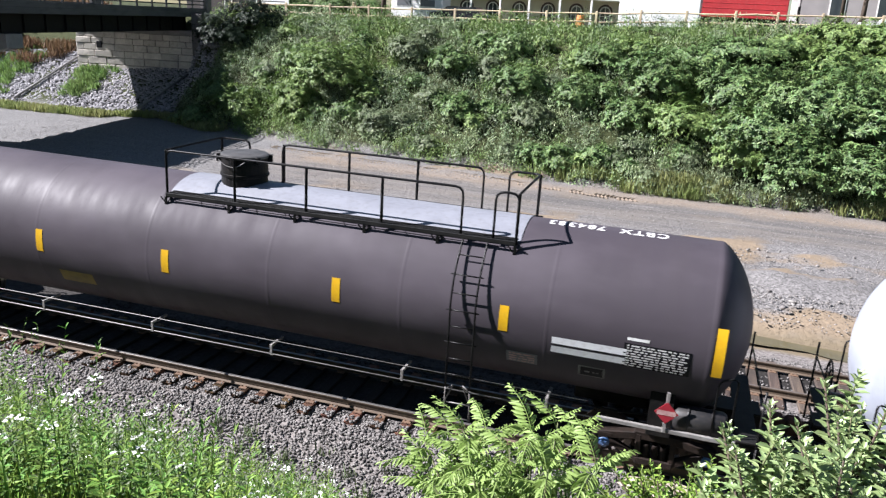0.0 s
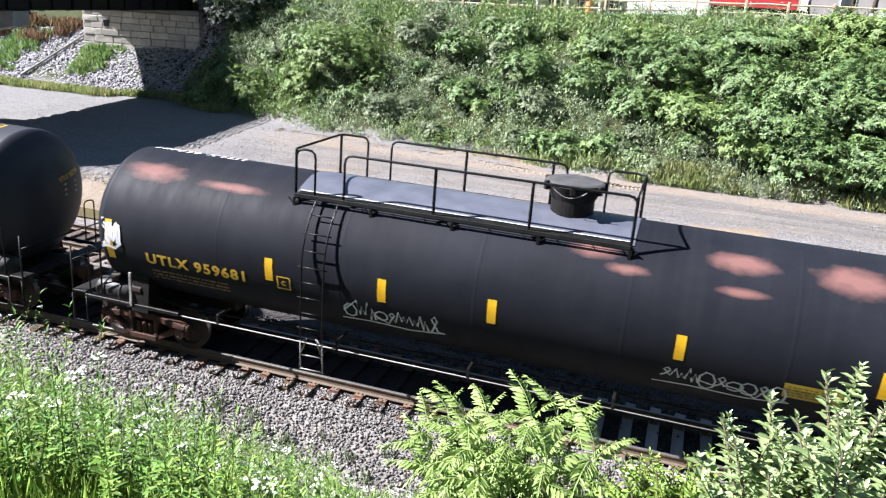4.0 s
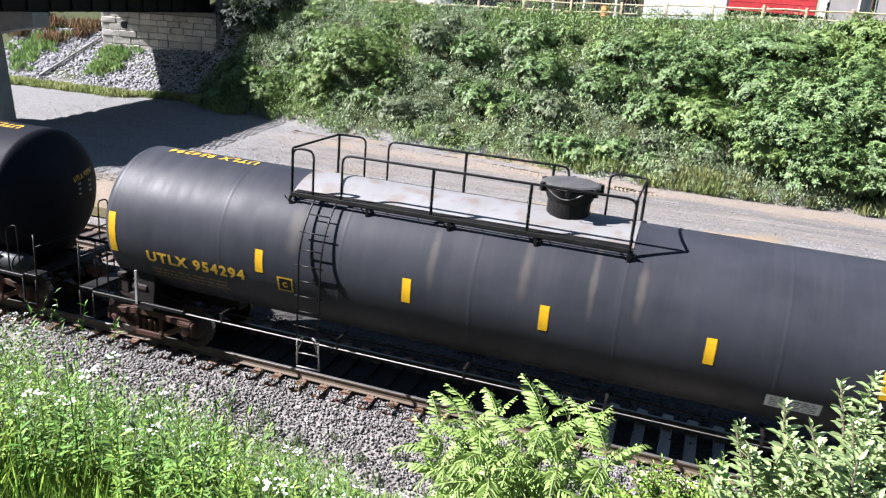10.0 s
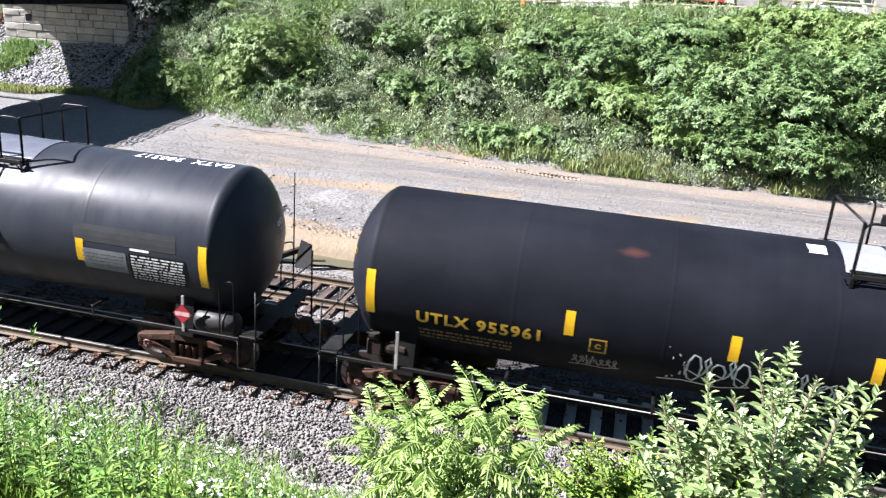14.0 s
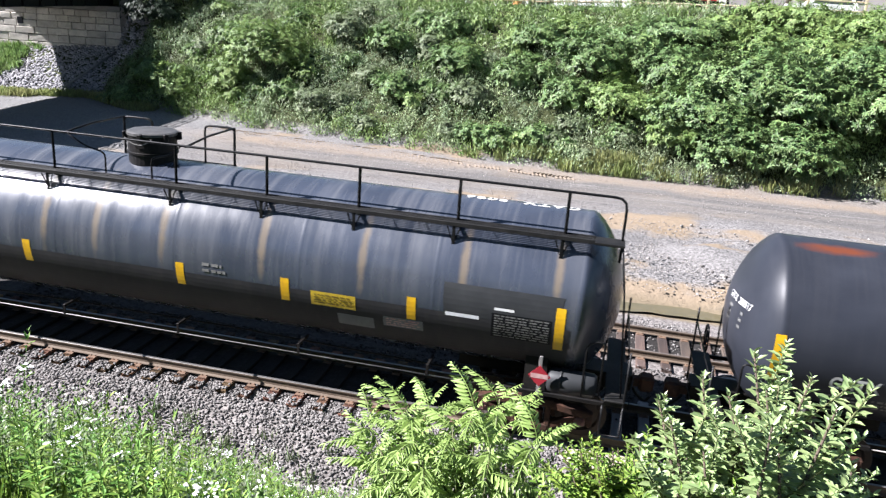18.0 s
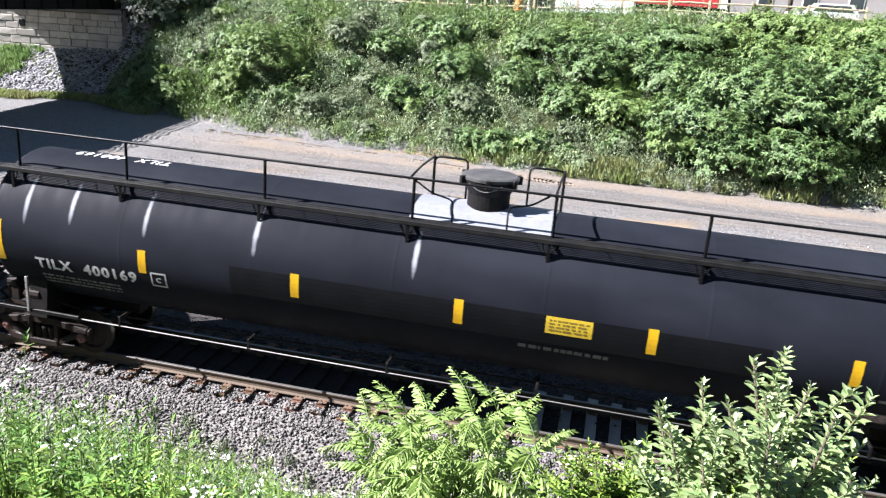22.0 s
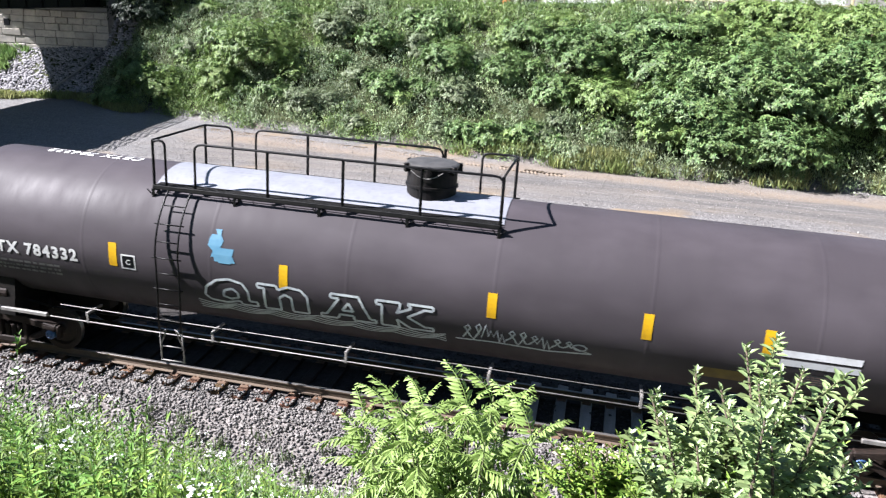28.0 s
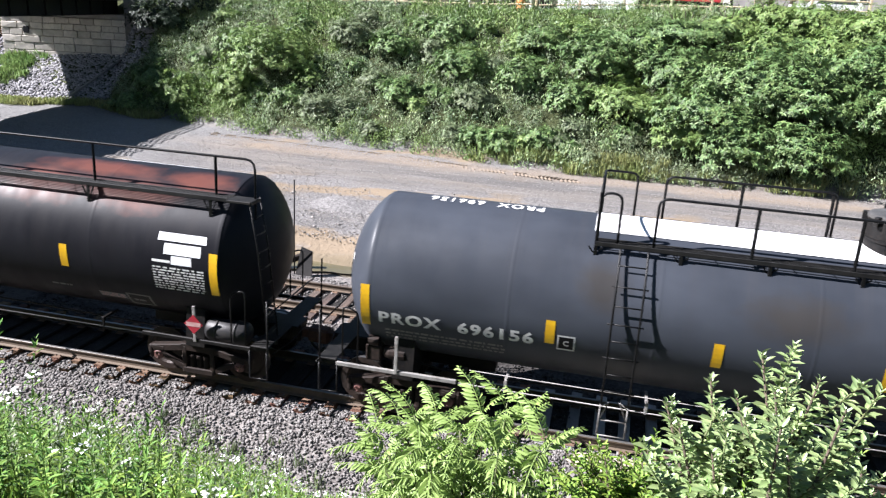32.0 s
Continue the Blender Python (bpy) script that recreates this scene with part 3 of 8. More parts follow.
def ground_material():
    m = bpy.data.materials.new("ground_earth")
    m.use_nodes = True
    nt = m.node_tree
    n, l = nt.nodes, nt.links
    b = n["Principled BSDF"]
    co = n.new("ShaderNodeTexCoord")
    sep = n.new("ShaderNodeSeparateXYZ")
    l.new(co.outputs["Object"], sep.inputs[0])

    def tex(scale, detail=6, stretch=(1, 1, 1)):
        mp = n.new("ShaderNodeMapping")
        mp.inputs["Scale"].default_value = stretch
        l.new(co.outputs["Object"], mp.inputs[0])
        t = n.new("ShaderNodeTexNoise")
        t.inputs["Scale"].default_value = scale
        t.inputs["Detail"].default_value = detail
        l.new(mp.outputs[0], t.inputs["Vector"])
        return t.outputs[0]

    def rng_(v, a, c, lo=0.0, hi=1.0):
        r = n.new("ShaderNodeMapRange")
        for i, q in enumerate((a, c, lo, hi)):
            r.inputs[i + 1].default_value = q
        l.new(v, r.inputs[0])
        return r.outputs[0]

    def mx(f, a, c):
        x = n.new("ShaderNodeMix")
        x.data_type = "RGBA"
        for i, q in ((6, a), (7, c)):
            if isinstance(q, tuple):
                x.inputs[i].default_value = (*q, 1)
            else:
                l.new(q, x.inputs[i])
        l.new(f, x.inputs[0])
        return x.outputs[2]

    def op(kind, a, c):
        x = n.new("ShaderNodeMath")
        x.operation = kind
        for i, q in enumerate((a, c)):
            if isinstance(q, (int, float)):
                x.inputs[i].default_value = q
            else:
                l.new(q, x.inputs[i])
        return x.outputs[0]

    rail_y = op("SUBTRACT", sep.outputs[1], op("ADD", op("MULTIPLY", sep.outputs[0], RAIL_TURN), RAIL_Y))
    vor = n.new("ShaderNodeTexVoronoi")
    vor.inputs["Scale"].default_value = 17
    l.new(co.outputs["Object"], vor.inputs["Vector"])
    pebble = n.new("ShaderNodeRGBToBW")
    l.new(vor.outputs["Color"], pebble.inputs[0])
    stone = mx(rng_(pebble.outputs[0], 0.2, 0.8), (0.115, 0.104, 0.0972), (0.245, 0.223, 0.209))
    # track middles: oil and shade; far shoulder: the train's shadow painted into the ground
    track_y = op("MINIMUM", op("ABSOLUTE", rail_y, 0.0), op("ABSOLUTE", op("SUBTRACT", rail_y, 4.33), 0.0))
    stone = mx(op("MAXIMUM", rng_(track_y, 0.7, 0.95, 0.9, 0.0), op("MULTIPLY", rng_(rail_y, 0.5, 0.7), rng_(rail_y, 3.2, 2.5, 0.0, 0.8))), stone, (0.00648, 0.00612, 0.00576))
    wob = tex(0.5)
    y = op("ADD", sep.outputs[1], op("MULTIPLY", op("SUBTRACT", wob, 0.5), 3.0))
    gravel = mx(rng_(pebble.outputs[0], 0.1, 0.9), (0.0936, 0.09, 0.0864), (0.238, 0.227, 0.22))
    tan = mx(tex(6), (0.252, 0.194, 0.133), (0.18, 0.143, 0.103))
    # bare tan earth: along the ditch, along the edge of the haul road, and in patches between
    bare = op("MAXIMUM", op("MULTIPLY", rng_(y, 10.9, 9.6), 0.22), op("MULTIPLY", op("MULTIPLY", rng_(y, 15.4, 16.6), rng_(y, 18.8, 17.6)), 0.16))
    dirt = mx(rng_(op("ADD", tex(0.42, 6, (0.6, 1, 1)), bare), 0.56, 0.66), gravel, tan)
    # the trodden haul road is paler and smoother
    road_f = op("MULTIPLY", rng_(y, 18.2, 20.2), rng_(y, 26.5, 24.5))
    road = mx(tex(1.1, 6, (0.12, 1.6, 1)), (0.119, 0.106, 0.0936), (0.194, 0.174, 0.153))
    road = mx(rng_(tex(0.5, 6, (0.12, 1.9, 1)), 0.49, 0.62, 0.0, 0.75), road, (0.0756, 0.072, 0.0706))
    road = mx(rng_(tex(2.6, 6, (0.08, 2.2, 1)), 0.54, 0.66, 0.0, 0.55), road, (0.238, 0.223, 0.207))
    road = mx(rng_(tex(1.3, 6, (0.3, 1.3, 1)), 0.5, 0.62, 0.0, 0.5), road, (0.101, 0.0986, 0.0972))
    road = mx(op("MULTIPLY", rng_(y, 23.2, 24.6), 0.8), road, (0.238, 0.184, 0.133))
    road = mx(rng_(pebble.outputs[0], 0.55, 0.95, 0.0, 0.3), road, (0.27, 0.258, 0.243))
    road = mx(rng_(tex(38, 3), 0.52, 0.72, 0.0, 0.55), road, (0.0936, 0.0907, 0.0864))
    dirt = mx(op("MULTIPLY", road_f, 0.85), dirt, road)
    dirt = mx(rng_(tex(21, 4), 0.55, 0.75, 0.0, 0.5), dirt, (0.0936, 0.0864, 0.0792))
    # damp grey chippings towards the bridge
    dirt = mx(rng_(sep.outputs[0], -20, -28), dirt, mx(rng_(pebble.outputs[0], 0.1, 0.9), (0.108, 0.107, 0.104), (0.216, 0.212, 0.209)))
    mud_y = op("ADD", rail_y, op("MULTIPLY", op("SUBTRACT", wob, 0.5), 0.5))
    col = mx(rng_(mud_y, 7.4, 7.7), stone, mx(tex(3), (0.187, 0.148, 0.0972), (0.137, 0.112, 0.0756)))
    col = mx(rng_(mud_y, 8.5, 9.0), col, dirt)
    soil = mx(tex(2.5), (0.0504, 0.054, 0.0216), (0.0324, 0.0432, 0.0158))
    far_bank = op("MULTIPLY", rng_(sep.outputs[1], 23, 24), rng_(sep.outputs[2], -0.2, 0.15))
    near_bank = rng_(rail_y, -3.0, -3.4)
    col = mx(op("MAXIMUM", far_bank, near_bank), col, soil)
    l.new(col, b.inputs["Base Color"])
    b.inputs["Roughness"].default_value = 0.92
    b.inputs["Specular IOR Level"].default_value = 0.2
    bp = n.new("ShaderNodeBump")
    bp.inputs["Strength"].default_value = 0.9
    bp.inputs["Distance"].default_value = 0.05
    l.new(op("ADD", op("MULTIPLY", pebble.outputs[0], 0.7), tex(5)), bp.inputs["Height"])
    l.new(bp.outputs[0], b.inputs["Normal"])
    return m


build_ground()
puddle = Shape()
rw = random.Random(4)
edge = [(x, 7.55 + 0.25 * math.sin(x * 0.7) + rw.uniform(-0.08, 0.08), 8.35 + 0.14 * math.sin(x * 0.53 + 1) + rw.uniform(-0.08, 0.08)) for x in np.arange(-26, 9, 0.5)]
for (xa, a0, a1), (xb, b0, b1) in zip(edge, edge[1:]):
    puddle.add([(xa, a0, -0.585), (xb, b0, -0.585), (xb, b1, -0.585), (xa, a1, -0.585)], [(0, 1, 2, 3)])
tagged(part("water", puddle, M_WATER, None, at=RAILS), "long shallow puddle of muddy water in the ditch", "puddle", kind="structure")


# ---- tracks ----
TIE_STEP = 0.525


def rail_shape(x0, x1, y):
    """Flat-bottomed rail; slot 0 is the shiny head, slot 1 the rusty web and foot."""
    prof = [(-0.07, -0.172), (-0.07, -0.158), (-0.012, -0.14), (-0.01, -0.045), (-0.034, -0.035), (-0.036, -0.006), (-0.026, 0.0),
            (0.026, 0.0), (0.036, -0.006), (0.034, -0.035), (0.01, -0.045), (0.012, -0.14), (0.07, -0.158), (0.07, -0.172)]
    s = Shape()
    n = len(prof)
    vs = [(x, y + a, c) for x in (x0, x1) for a, c in prof]
    s.add(vs, [(k, k + 1, n + k + 1, n + k) for k in range(5)] + [(k, k + 1, n + k + 1, n + k) for k in range(8, n - 1)], 1)
    s.add(vs, [(k, k + 1, n + k + 1, n + k) for k in range(5, 8)], 0)
    return s


def build_track(name, yc, label, timber, pale=(), head=None):
    tr = thing(name, label, "railway track", kind="structure", at=RAILS)
    for y in (yc - 0.755, yc + 0.755):
        part("rail", rail_shape(-300, 300, y), [head or M_RAIL, M_RAILWEB], tr)
    rr = random.Random(int(yc * 10) + 5)
    kinds = []
    for k in range(5):
        s = Shape()
        s.box(-0.112, 0.112, -1.29, 1.29, -0.355, -0.176, 0.014)
        s.v = [(x + rr.uniform(-0.006, 0.006), y + rr.uniform(-0.03, 0.03), z + rr.uniform(-0.006, 0.004)) for x, y, z in s.v]
        kinds.append(s.v)
        base_faces = s.f
    meshes = []
    for v in kinds:
        s = Shape()
        s.add(v, base_faces)
        meshes.append(s.mesh("tie", timber))
    s = Shape()
    s.add(kinds[0], base_faces)
    pale_mesh = s.mesh("bleached_tie", M_TIEPALE)
    plates, rest = Shape(), Shape()
    for i in range(-800, 800):
        x = -8.74 + TIE_STEP * i
        near = -62 < x < 62
        dx, dy, rz = rr.uniform(-0.03, 0.03), rr.uniform(-0.05, 0.05), rr.uniform(-1.2, 1.2)
        if near:
            me = pale_mesh if pale and pale[0] < x < pale[1] else meshes[rr.randrange(5)]
            part("tie", me, None, tr, at=pose(x + dx, yc + dy, 0, 0, 0, rz))
            if -26 < x < 22:
                for y in (yc - 0.755, yc + 0.755):
                    plates.box(x + dx - 0.09, x + dx + 0.09, y - 0.18, y + 0.18, -0.176, -0.160, 0.004)
                    for sx, sy in ((-0.05, -0.1), (0.05, 0.1), (0.05, -0.1)):
                        plates.box(x + dx + sx - 0.014, x + dx + sx + 0.014, y + sy - 0.016, y + sy + 0.016, -0.162, -0.138, 0.004)
        elif abs(x) < 260:
            rest.add([(p[0] + x + dx, p[1] + yc + dy, p[2]) for p in kinds[i % 5]], base_faces)
    tagged(part("tie_plates", plates, M_PLATE, tr), kind="stuff")
    tagged(part("far_ties", rest, timber, tr), kind="stuff")
    return tr


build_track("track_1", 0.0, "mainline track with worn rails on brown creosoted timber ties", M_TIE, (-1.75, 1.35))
build_track("track_2", 4.33, "second track with rusty rails on weathered timber ties", M_OLDTIE, (), M_RAILDULL)

# loose ballast stones, thickest on the near shoulder
rng = np.random.default_rng(11)


def ballast_places(n, x0, x1, y0, y1):
    x, y = rng.uniform(x0, x1, n), rng.uniform(y0, y1, n)
    return x, y


bx, by = [], []
for n_, x0, x1, y0, y1 in ((19500, -14, 4.5, -3.1, -1.08), (3600, -13, 4.5, -1.2, -0.85), (5200, -30, -14, -3.0, -0.9), (5200, -15, 6, 1.3, 3.1),
                           (3500, -15, 6, 5.55, 7.3), (2200, -15, 6, 3.7, 5.0), (1500, -5, 3, -0.7, 0.7)):
    x, y = ballast_places(n_, x0, x1, y0, y1)
    bx.append(x)
    by.append(y)
bx, by = np.concatenate(bx), np.concatenate(by)
phase = np.abs(((bx + 8.74) / TIE_STEP + 0.5) % 1.0 - 0.5) * TIE_STEP
on_tie = (phase < 0.13) & ((np.abs(by) < 1.33) | (np.abs(by - 4.33) < 1.33))
keep = ~(on_tie & (np.minimum(np.abs(by), np.abs(by - 4.33)) < 1.1) & (rng.uniform(size=len(bx)) < 0.95))
bx, by, on_tie = bx[keep], by[keep], on_tie[keep]
bs = rng.uniform(0.016, 0.04, len(bx)) * np.where(bx < -14, 1.25, 1.0)
bz = np.where(on_tie, -0.176, rail_bed_z(by)) + bs * rng.uniform(0.2, 0.75, len(bx))
# stones between the rails and in the train's shadow strip get the darkened colour
oil_shade = (np.abs(by) < 0.72) | ((by > 0.7) & (by < rng.uniform(2.4, 3.1, len(by))))
v, f = scatter_stones(rng, np.stack([bx, by, bz], 1)[oil_shade], bs[oil_shade], 12, True)
tagged(part("oily_ballast", fast_mesh("oily_ballast", v, f, M_OILSHADEBALLAST), None, at=RAILS), "ballast stones between the rails and on the far shoulder, coloured dark for oil and the train's shade", "ballast", kind="stuff")
v, f = scatter_stones(rng, np.stack([bx, by, bz], 1)[~oil_shade], bs[~oil_shade])
tagged(part("ballast", fast_mesh("ballast", v, f, M_BALLAST), None, at=RAILS), "crushed grey-brown ballast stones heaped along the track", "ballast", kind="stuff")
gx, gy = rng.uniform(-24, 12, 15000), 9.3 + rng.beta(1.1, 2.2, 15000) * 10
big = rng.uniform(size=15000)
gs = rng.uniform(0.014, 0.04, 15000) * np.where(big < 0.03, 2.2, 1) * np.where(big < 0.004, 1.7, 1)
v, f = scatter_stones(rng, np.stack([gx, gy, ground_z(gx, gy) + 0.03 + gs * 0.2 + 0.06 * (gy < 17)], 1), gs, 12, True)
tagged(new("gravel", fast_mesh("gravel", v, f, M_GRAVEL)), "loose stones strewn over tan earth beside the tracks", "gravel", kind="stuff")


hx = np.concatenate([rng.uniform(-42, -15, 6500), rng.uniform(-24, 9, 3500)])
hy = np.concatenate([rng.uniform(18, 31, 6500), rng.uniform(17, 25, 3500)])
hs = rng.uniform(0.012, 0.034, 10000)
on_road = hy < foot_y(hx)
hx, hy, hs = hx[on_road], hy[on_road], hs[on_road]
v, f = scatter_stones(rng, np.stack([hx, hy, ground_z(hx, hy) + hs * 0.1], 1), hs, 12, True)
tagged(new("road_gravel", fast_mesh("road_gravel", v, f, M_GRAVEL)), "coarse grey stones lying on the haul road", "gravel", kind="stuff")


tx = np.arange(-25, -3, 0.2)
tread = Shape()
rt = random.Random(44)
for row in (0.0, 0.42):
    for x in tx:
        if rt.random() < 0.16:
            continue
        y = float(foot_y(x)) - 1.5 - row + rt.uniform(-0.03, 0.03)
        z = float(ground_z(x, y))
        tread.box(-0.045, 0.045, -0.17, 0.17, -0.05, rt.uniform(0.015, 0.035), 0.02, 0, pose(x, y, z, 0, 0, 28 if row else -28))
tagged(part("tread_marks", tread, mat("pressed_tan_earth", (0.21, 0.165, 0.118), (0.165, 0.13, 0.098), 3, None, 12, (0.85, 0.95), bump=0.4)), "tyre tread marks pressed into tan earth beside the road", "tread marks", kind="stuff")


# ---- stone slope, abutment and bridge ----
def build_riprap():
    r = np.random.default_rng(21)
    n = 10500
    x = r.uniform(RIGHT_EDGE - 19, RIGHT_EDGE + 3.4, n)
    y = foot_y(x) - 0.3 + r.uniform(0, 1, n) * 6.0
    top = np.where(x > RIGHT_EDGE + 0.2, (x - RIGHT_EDGE) * 1.0, 0)
    keep = y > foot_y(x) - 0.3 + top
    x, y = x[keep], y[keep]
    s = r.uniform(0.07, 0.15, len(x))
    v, f = scatter_stones(r, np.stack([x, y, ground_z(x, y) + s * 0.3], 1), s, 16)
    tagged(new("riprap", fast_mesh("riprap", v, f, M_RIPRAP)), "pale grey broken stone covering the slope below the abutment", "riprap", kind="stuff")
    for px0, px1 in ((RIGHT_EDGE + 0.3, RIGHT_EDGE - 1.6), (RIGHT_EDGE - 10.4, RIGHT_EDGE - 12.6)):
        s = Shape()
        y0 = float(foot_y(px1))
        s.tube([(px1, y0 + 0.2, float(ground_z(px1, y0 + 0.2)) + 0.28), (px0, y0 + 4.9, float(ground_z(px0, y0 + 4.9)) + 0.3)], 0.09, 8)
        tagged(part("drain_pipe", s, M_CONCRETE, None, smooth=True), "long grey drain pipe lying down the stone slope", "drain pipe", "drain pipes")


build_riprap()
BR = pose(RIGHT_EDGE, 38.0, 0, 0, 0, 10.8)


def build_bridge():
    ab = thing("abutment", "abutment of rough-faced cream sandstone blocks in courses", "bridge abutment", kind="structure", at=BR)
    core = Shape()
    core.box(-9.6, 0.1, 0.14, 2.6, 1.8, 5.62, 0.02)
    part("core", core, M_CONCRETE, ab)
    cap = Shape()
    cap.box(-9.8, 0.25, -0.12, 1.2, 5.3, 5.62, 0.03)
    part("bearing_shelf", cap, M_CONCRETE, ab)
    r = random.Random(8)
    z = 2.3
    blocks = []
    while z < 5.2:
        h = r.choice((0.46, 0.56, 0.5))
        x = -9.6 - r.uniform(0, 0.6)
        while x < 0.05:
            w = r.uniform(0.75, 1.7)
            x0, x1 = max(x, -9.6), min(x + w, 0.1)
            if x1 - x0 > 0.15:
                blocks.append((x0, x1, z, min(z + h, 5.28), r.uniform(0.02, 0.09)))
            x += w
        z += h
    for x0, x1, z0, z1, d in blocks:
        s = Shape()
        s.box(x0 + 0.012, x1 - 0.012, -d, 0.15, z0 + 0.012, z1 - 0.012, 0.035)
        s.v = [(a, b + r.uniform(-0.015, 0.015), c) for a, b, c in s.v]
        part("stone_block", s, M_STONE, ab)
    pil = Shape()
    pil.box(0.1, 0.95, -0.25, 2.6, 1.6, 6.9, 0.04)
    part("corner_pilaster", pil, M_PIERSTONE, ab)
    hole = Shape()
    hole.box(-7.85, -7.4, -0.12, 0.1, 4.0, 4.5, 0.02)
    part("drain_hole", hole, M_PANEL, ab, "dark square drain hole in the stone")
    br = thing("road_bridge", "road bridge with dark steel girders, concrete deck and metal railing", "bridge", kind="structure", at=BR)
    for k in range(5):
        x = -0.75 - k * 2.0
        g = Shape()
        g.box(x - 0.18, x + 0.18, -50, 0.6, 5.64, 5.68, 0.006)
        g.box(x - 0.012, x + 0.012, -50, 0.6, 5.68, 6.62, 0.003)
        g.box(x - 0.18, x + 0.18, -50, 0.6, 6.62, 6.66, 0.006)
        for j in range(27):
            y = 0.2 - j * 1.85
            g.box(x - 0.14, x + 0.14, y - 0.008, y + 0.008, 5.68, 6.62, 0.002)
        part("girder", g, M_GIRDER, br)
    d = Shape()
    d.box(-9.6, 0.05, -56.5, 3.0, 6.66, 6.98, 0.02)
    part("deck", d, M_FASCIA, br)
    for x in (-9.6, -0.2):
        q = Shape()
        q.box(x, x + 0.25, -56.5, 3.0, 6.98, 7.3, 0.02)
        part("kerb", q, M_FASCIA, br)
        post, bar = Shape(), Shape()
        post.box(-0.05, 0.05, -0.06, 0.06, 0, 0.86, 0.01)
        pm = post.mesh("railing_post", M_GALV)
        for j in range(29):
            part("railing_post", pm, None, br, at=pose(x + 0.12, 2.4 - j * 2.0, 7.3))
        for z in (7.55, 7.82, 8.12):
            bar = Shape()
            bar.box(x + 0.09, x + 0.15, -56.5, 3.0, z - 0.04, z + 0.04, 0.01)
            part("railing_bar", bar, M_GALV, br)
        pil2 = Shape()
        pil2.box(x - 0.15, x + 0.4, 2.4, 3.2, 6.9, 8.3, 0.03)
        part("end_post", pil2, M_PIERSTONE, br)
    p = Shape()
    y0, y1 = -20.3, -19.0
    prof = [(-8.0, -0.8), (-7.7, 4.3), (-9.5, 4.9), (-9.5, 5.62), (-0.3, 5.62), (-0.3, 4.9), (-3.2, 4.3), (-2.75, -0.8)]
    k = len(prof)
    p.add([(x, y, z) for y in (y0, y1) for x, z in prof],
          [tuple(range(k)), tuple(range(2 * k - 1, k - 1, -1))] + [(i, k + i, k + (i + 1) % k, (i + 1) % k) for i in range(k)])
    part("pier", p, M_CONCRETE, br)
    e = Shape()
    e.box(-9.9, 0.3, -56.5, -49.6, -1.0, 5.62, 0.03)
    part("near_abutment", e, M_CONCRETE, br)


build_bridge()


# ---- plants ----
def foliage(name, verts_faces, material, parent=None, label="", kind=""):
    v, f = verts_faces
    ob = part(name, fast_mesh(name, v, f, material), None, parent, label)
    if kind:
        ob["kind"] = kind
    return ob


def lobed_leaves(r, centre, radius, count, size, flat=0.85, lobes=12, droop=0.25):
    """Leaves over the outside of a cluster of lobes."""
    c = np.array(centre, float)
    d = random_dirs(r, lobes)
    d[:, 2] = np.abs(d[:, 2]) * 0.9 - 0.15
    lc = c + d * radius * r.uniform(0.35, 0.72, (lobes, 1)) * np.array([1, 1, flat])
    lr = radius * r.uniform(0.28, 0.52, lobes)
    k = r.integers(0, lobes, count)
    n = random_dirs(r, count)
    n[:, 2] = np.where(n[:, 2] < -0.35, -n[:, 2], n[:, 2])
    p = lc[k] + n * (lr[k] * r.uniform(0.72, 1.06, count) ** 0.7)[:, None]
    way = unit(np.cross(n, random_dirs(r, count)) + n * 0.35 - np.array([0, 0, droop]))
    face = unit(n + 0.45 * random_dirs(r, count) + np.array([0, 0, 0.3]))
    s = size * r.uniform(0.65, 1.35, count)
    return leaves(p, way, face, s, s * r.uniform(0.24, 0.36, count))


BUSH_KINDS = {"L": (M_LEAF_LIGHT, "light green leafy bush on the grassy bank", 0.19), "M": (M_LEAF_BUSH, "dense mid-green sumac bush on the bank", 0.21),
              "G": (M_LEAF_GREY, "low grey-green bush on the bank", 0.17), "D": (M_LEAF_DARK, "dark-leaved bush beside the abutment", 0.2),
              "S": (M_LEAF_BUSH, "leafy green bush behind the street fence", 0.2)}


def rosettes(r, places, out, size, per=9, droop=0.3):
    """Tufts of leaves that spread from shoot tips, as on sumac."""
    n = len(places)
    k = np.repeat(np.arange(n), per)
    ang = np.tile(np.arange(per) * 2.4, n) + r.uniform(0, 6.28, n)[k]
    o = unit(out + np.array([0, 0, 0.55]))
    e1 = unit(np.cross(o, random_dirs(r, n)))
    e2 = np.cross(o, e1)
    lift = r.uniform(-0.1, 0.75, len(k))[:, None]
    way = e1[k] * np.cos(ang)[:, None] + e2[k] * np.sin(ang)[:, None] + o[k] * lift - np.array([0, 0, droop])
    s = size * r.uniform(0.6, 1.3, len(k)) * r.uniform(0.7, 1.3, n)[k]
    base = places[k] + o[k] * (size * 0.25 * r.uniform(-1, 1, len(k)))[:, None]
    return leaves(base, way, o[k] + 0.25 * random_dirs(r, len(k)), s, s * r.uniform(0.13, 0.2, len(k)))


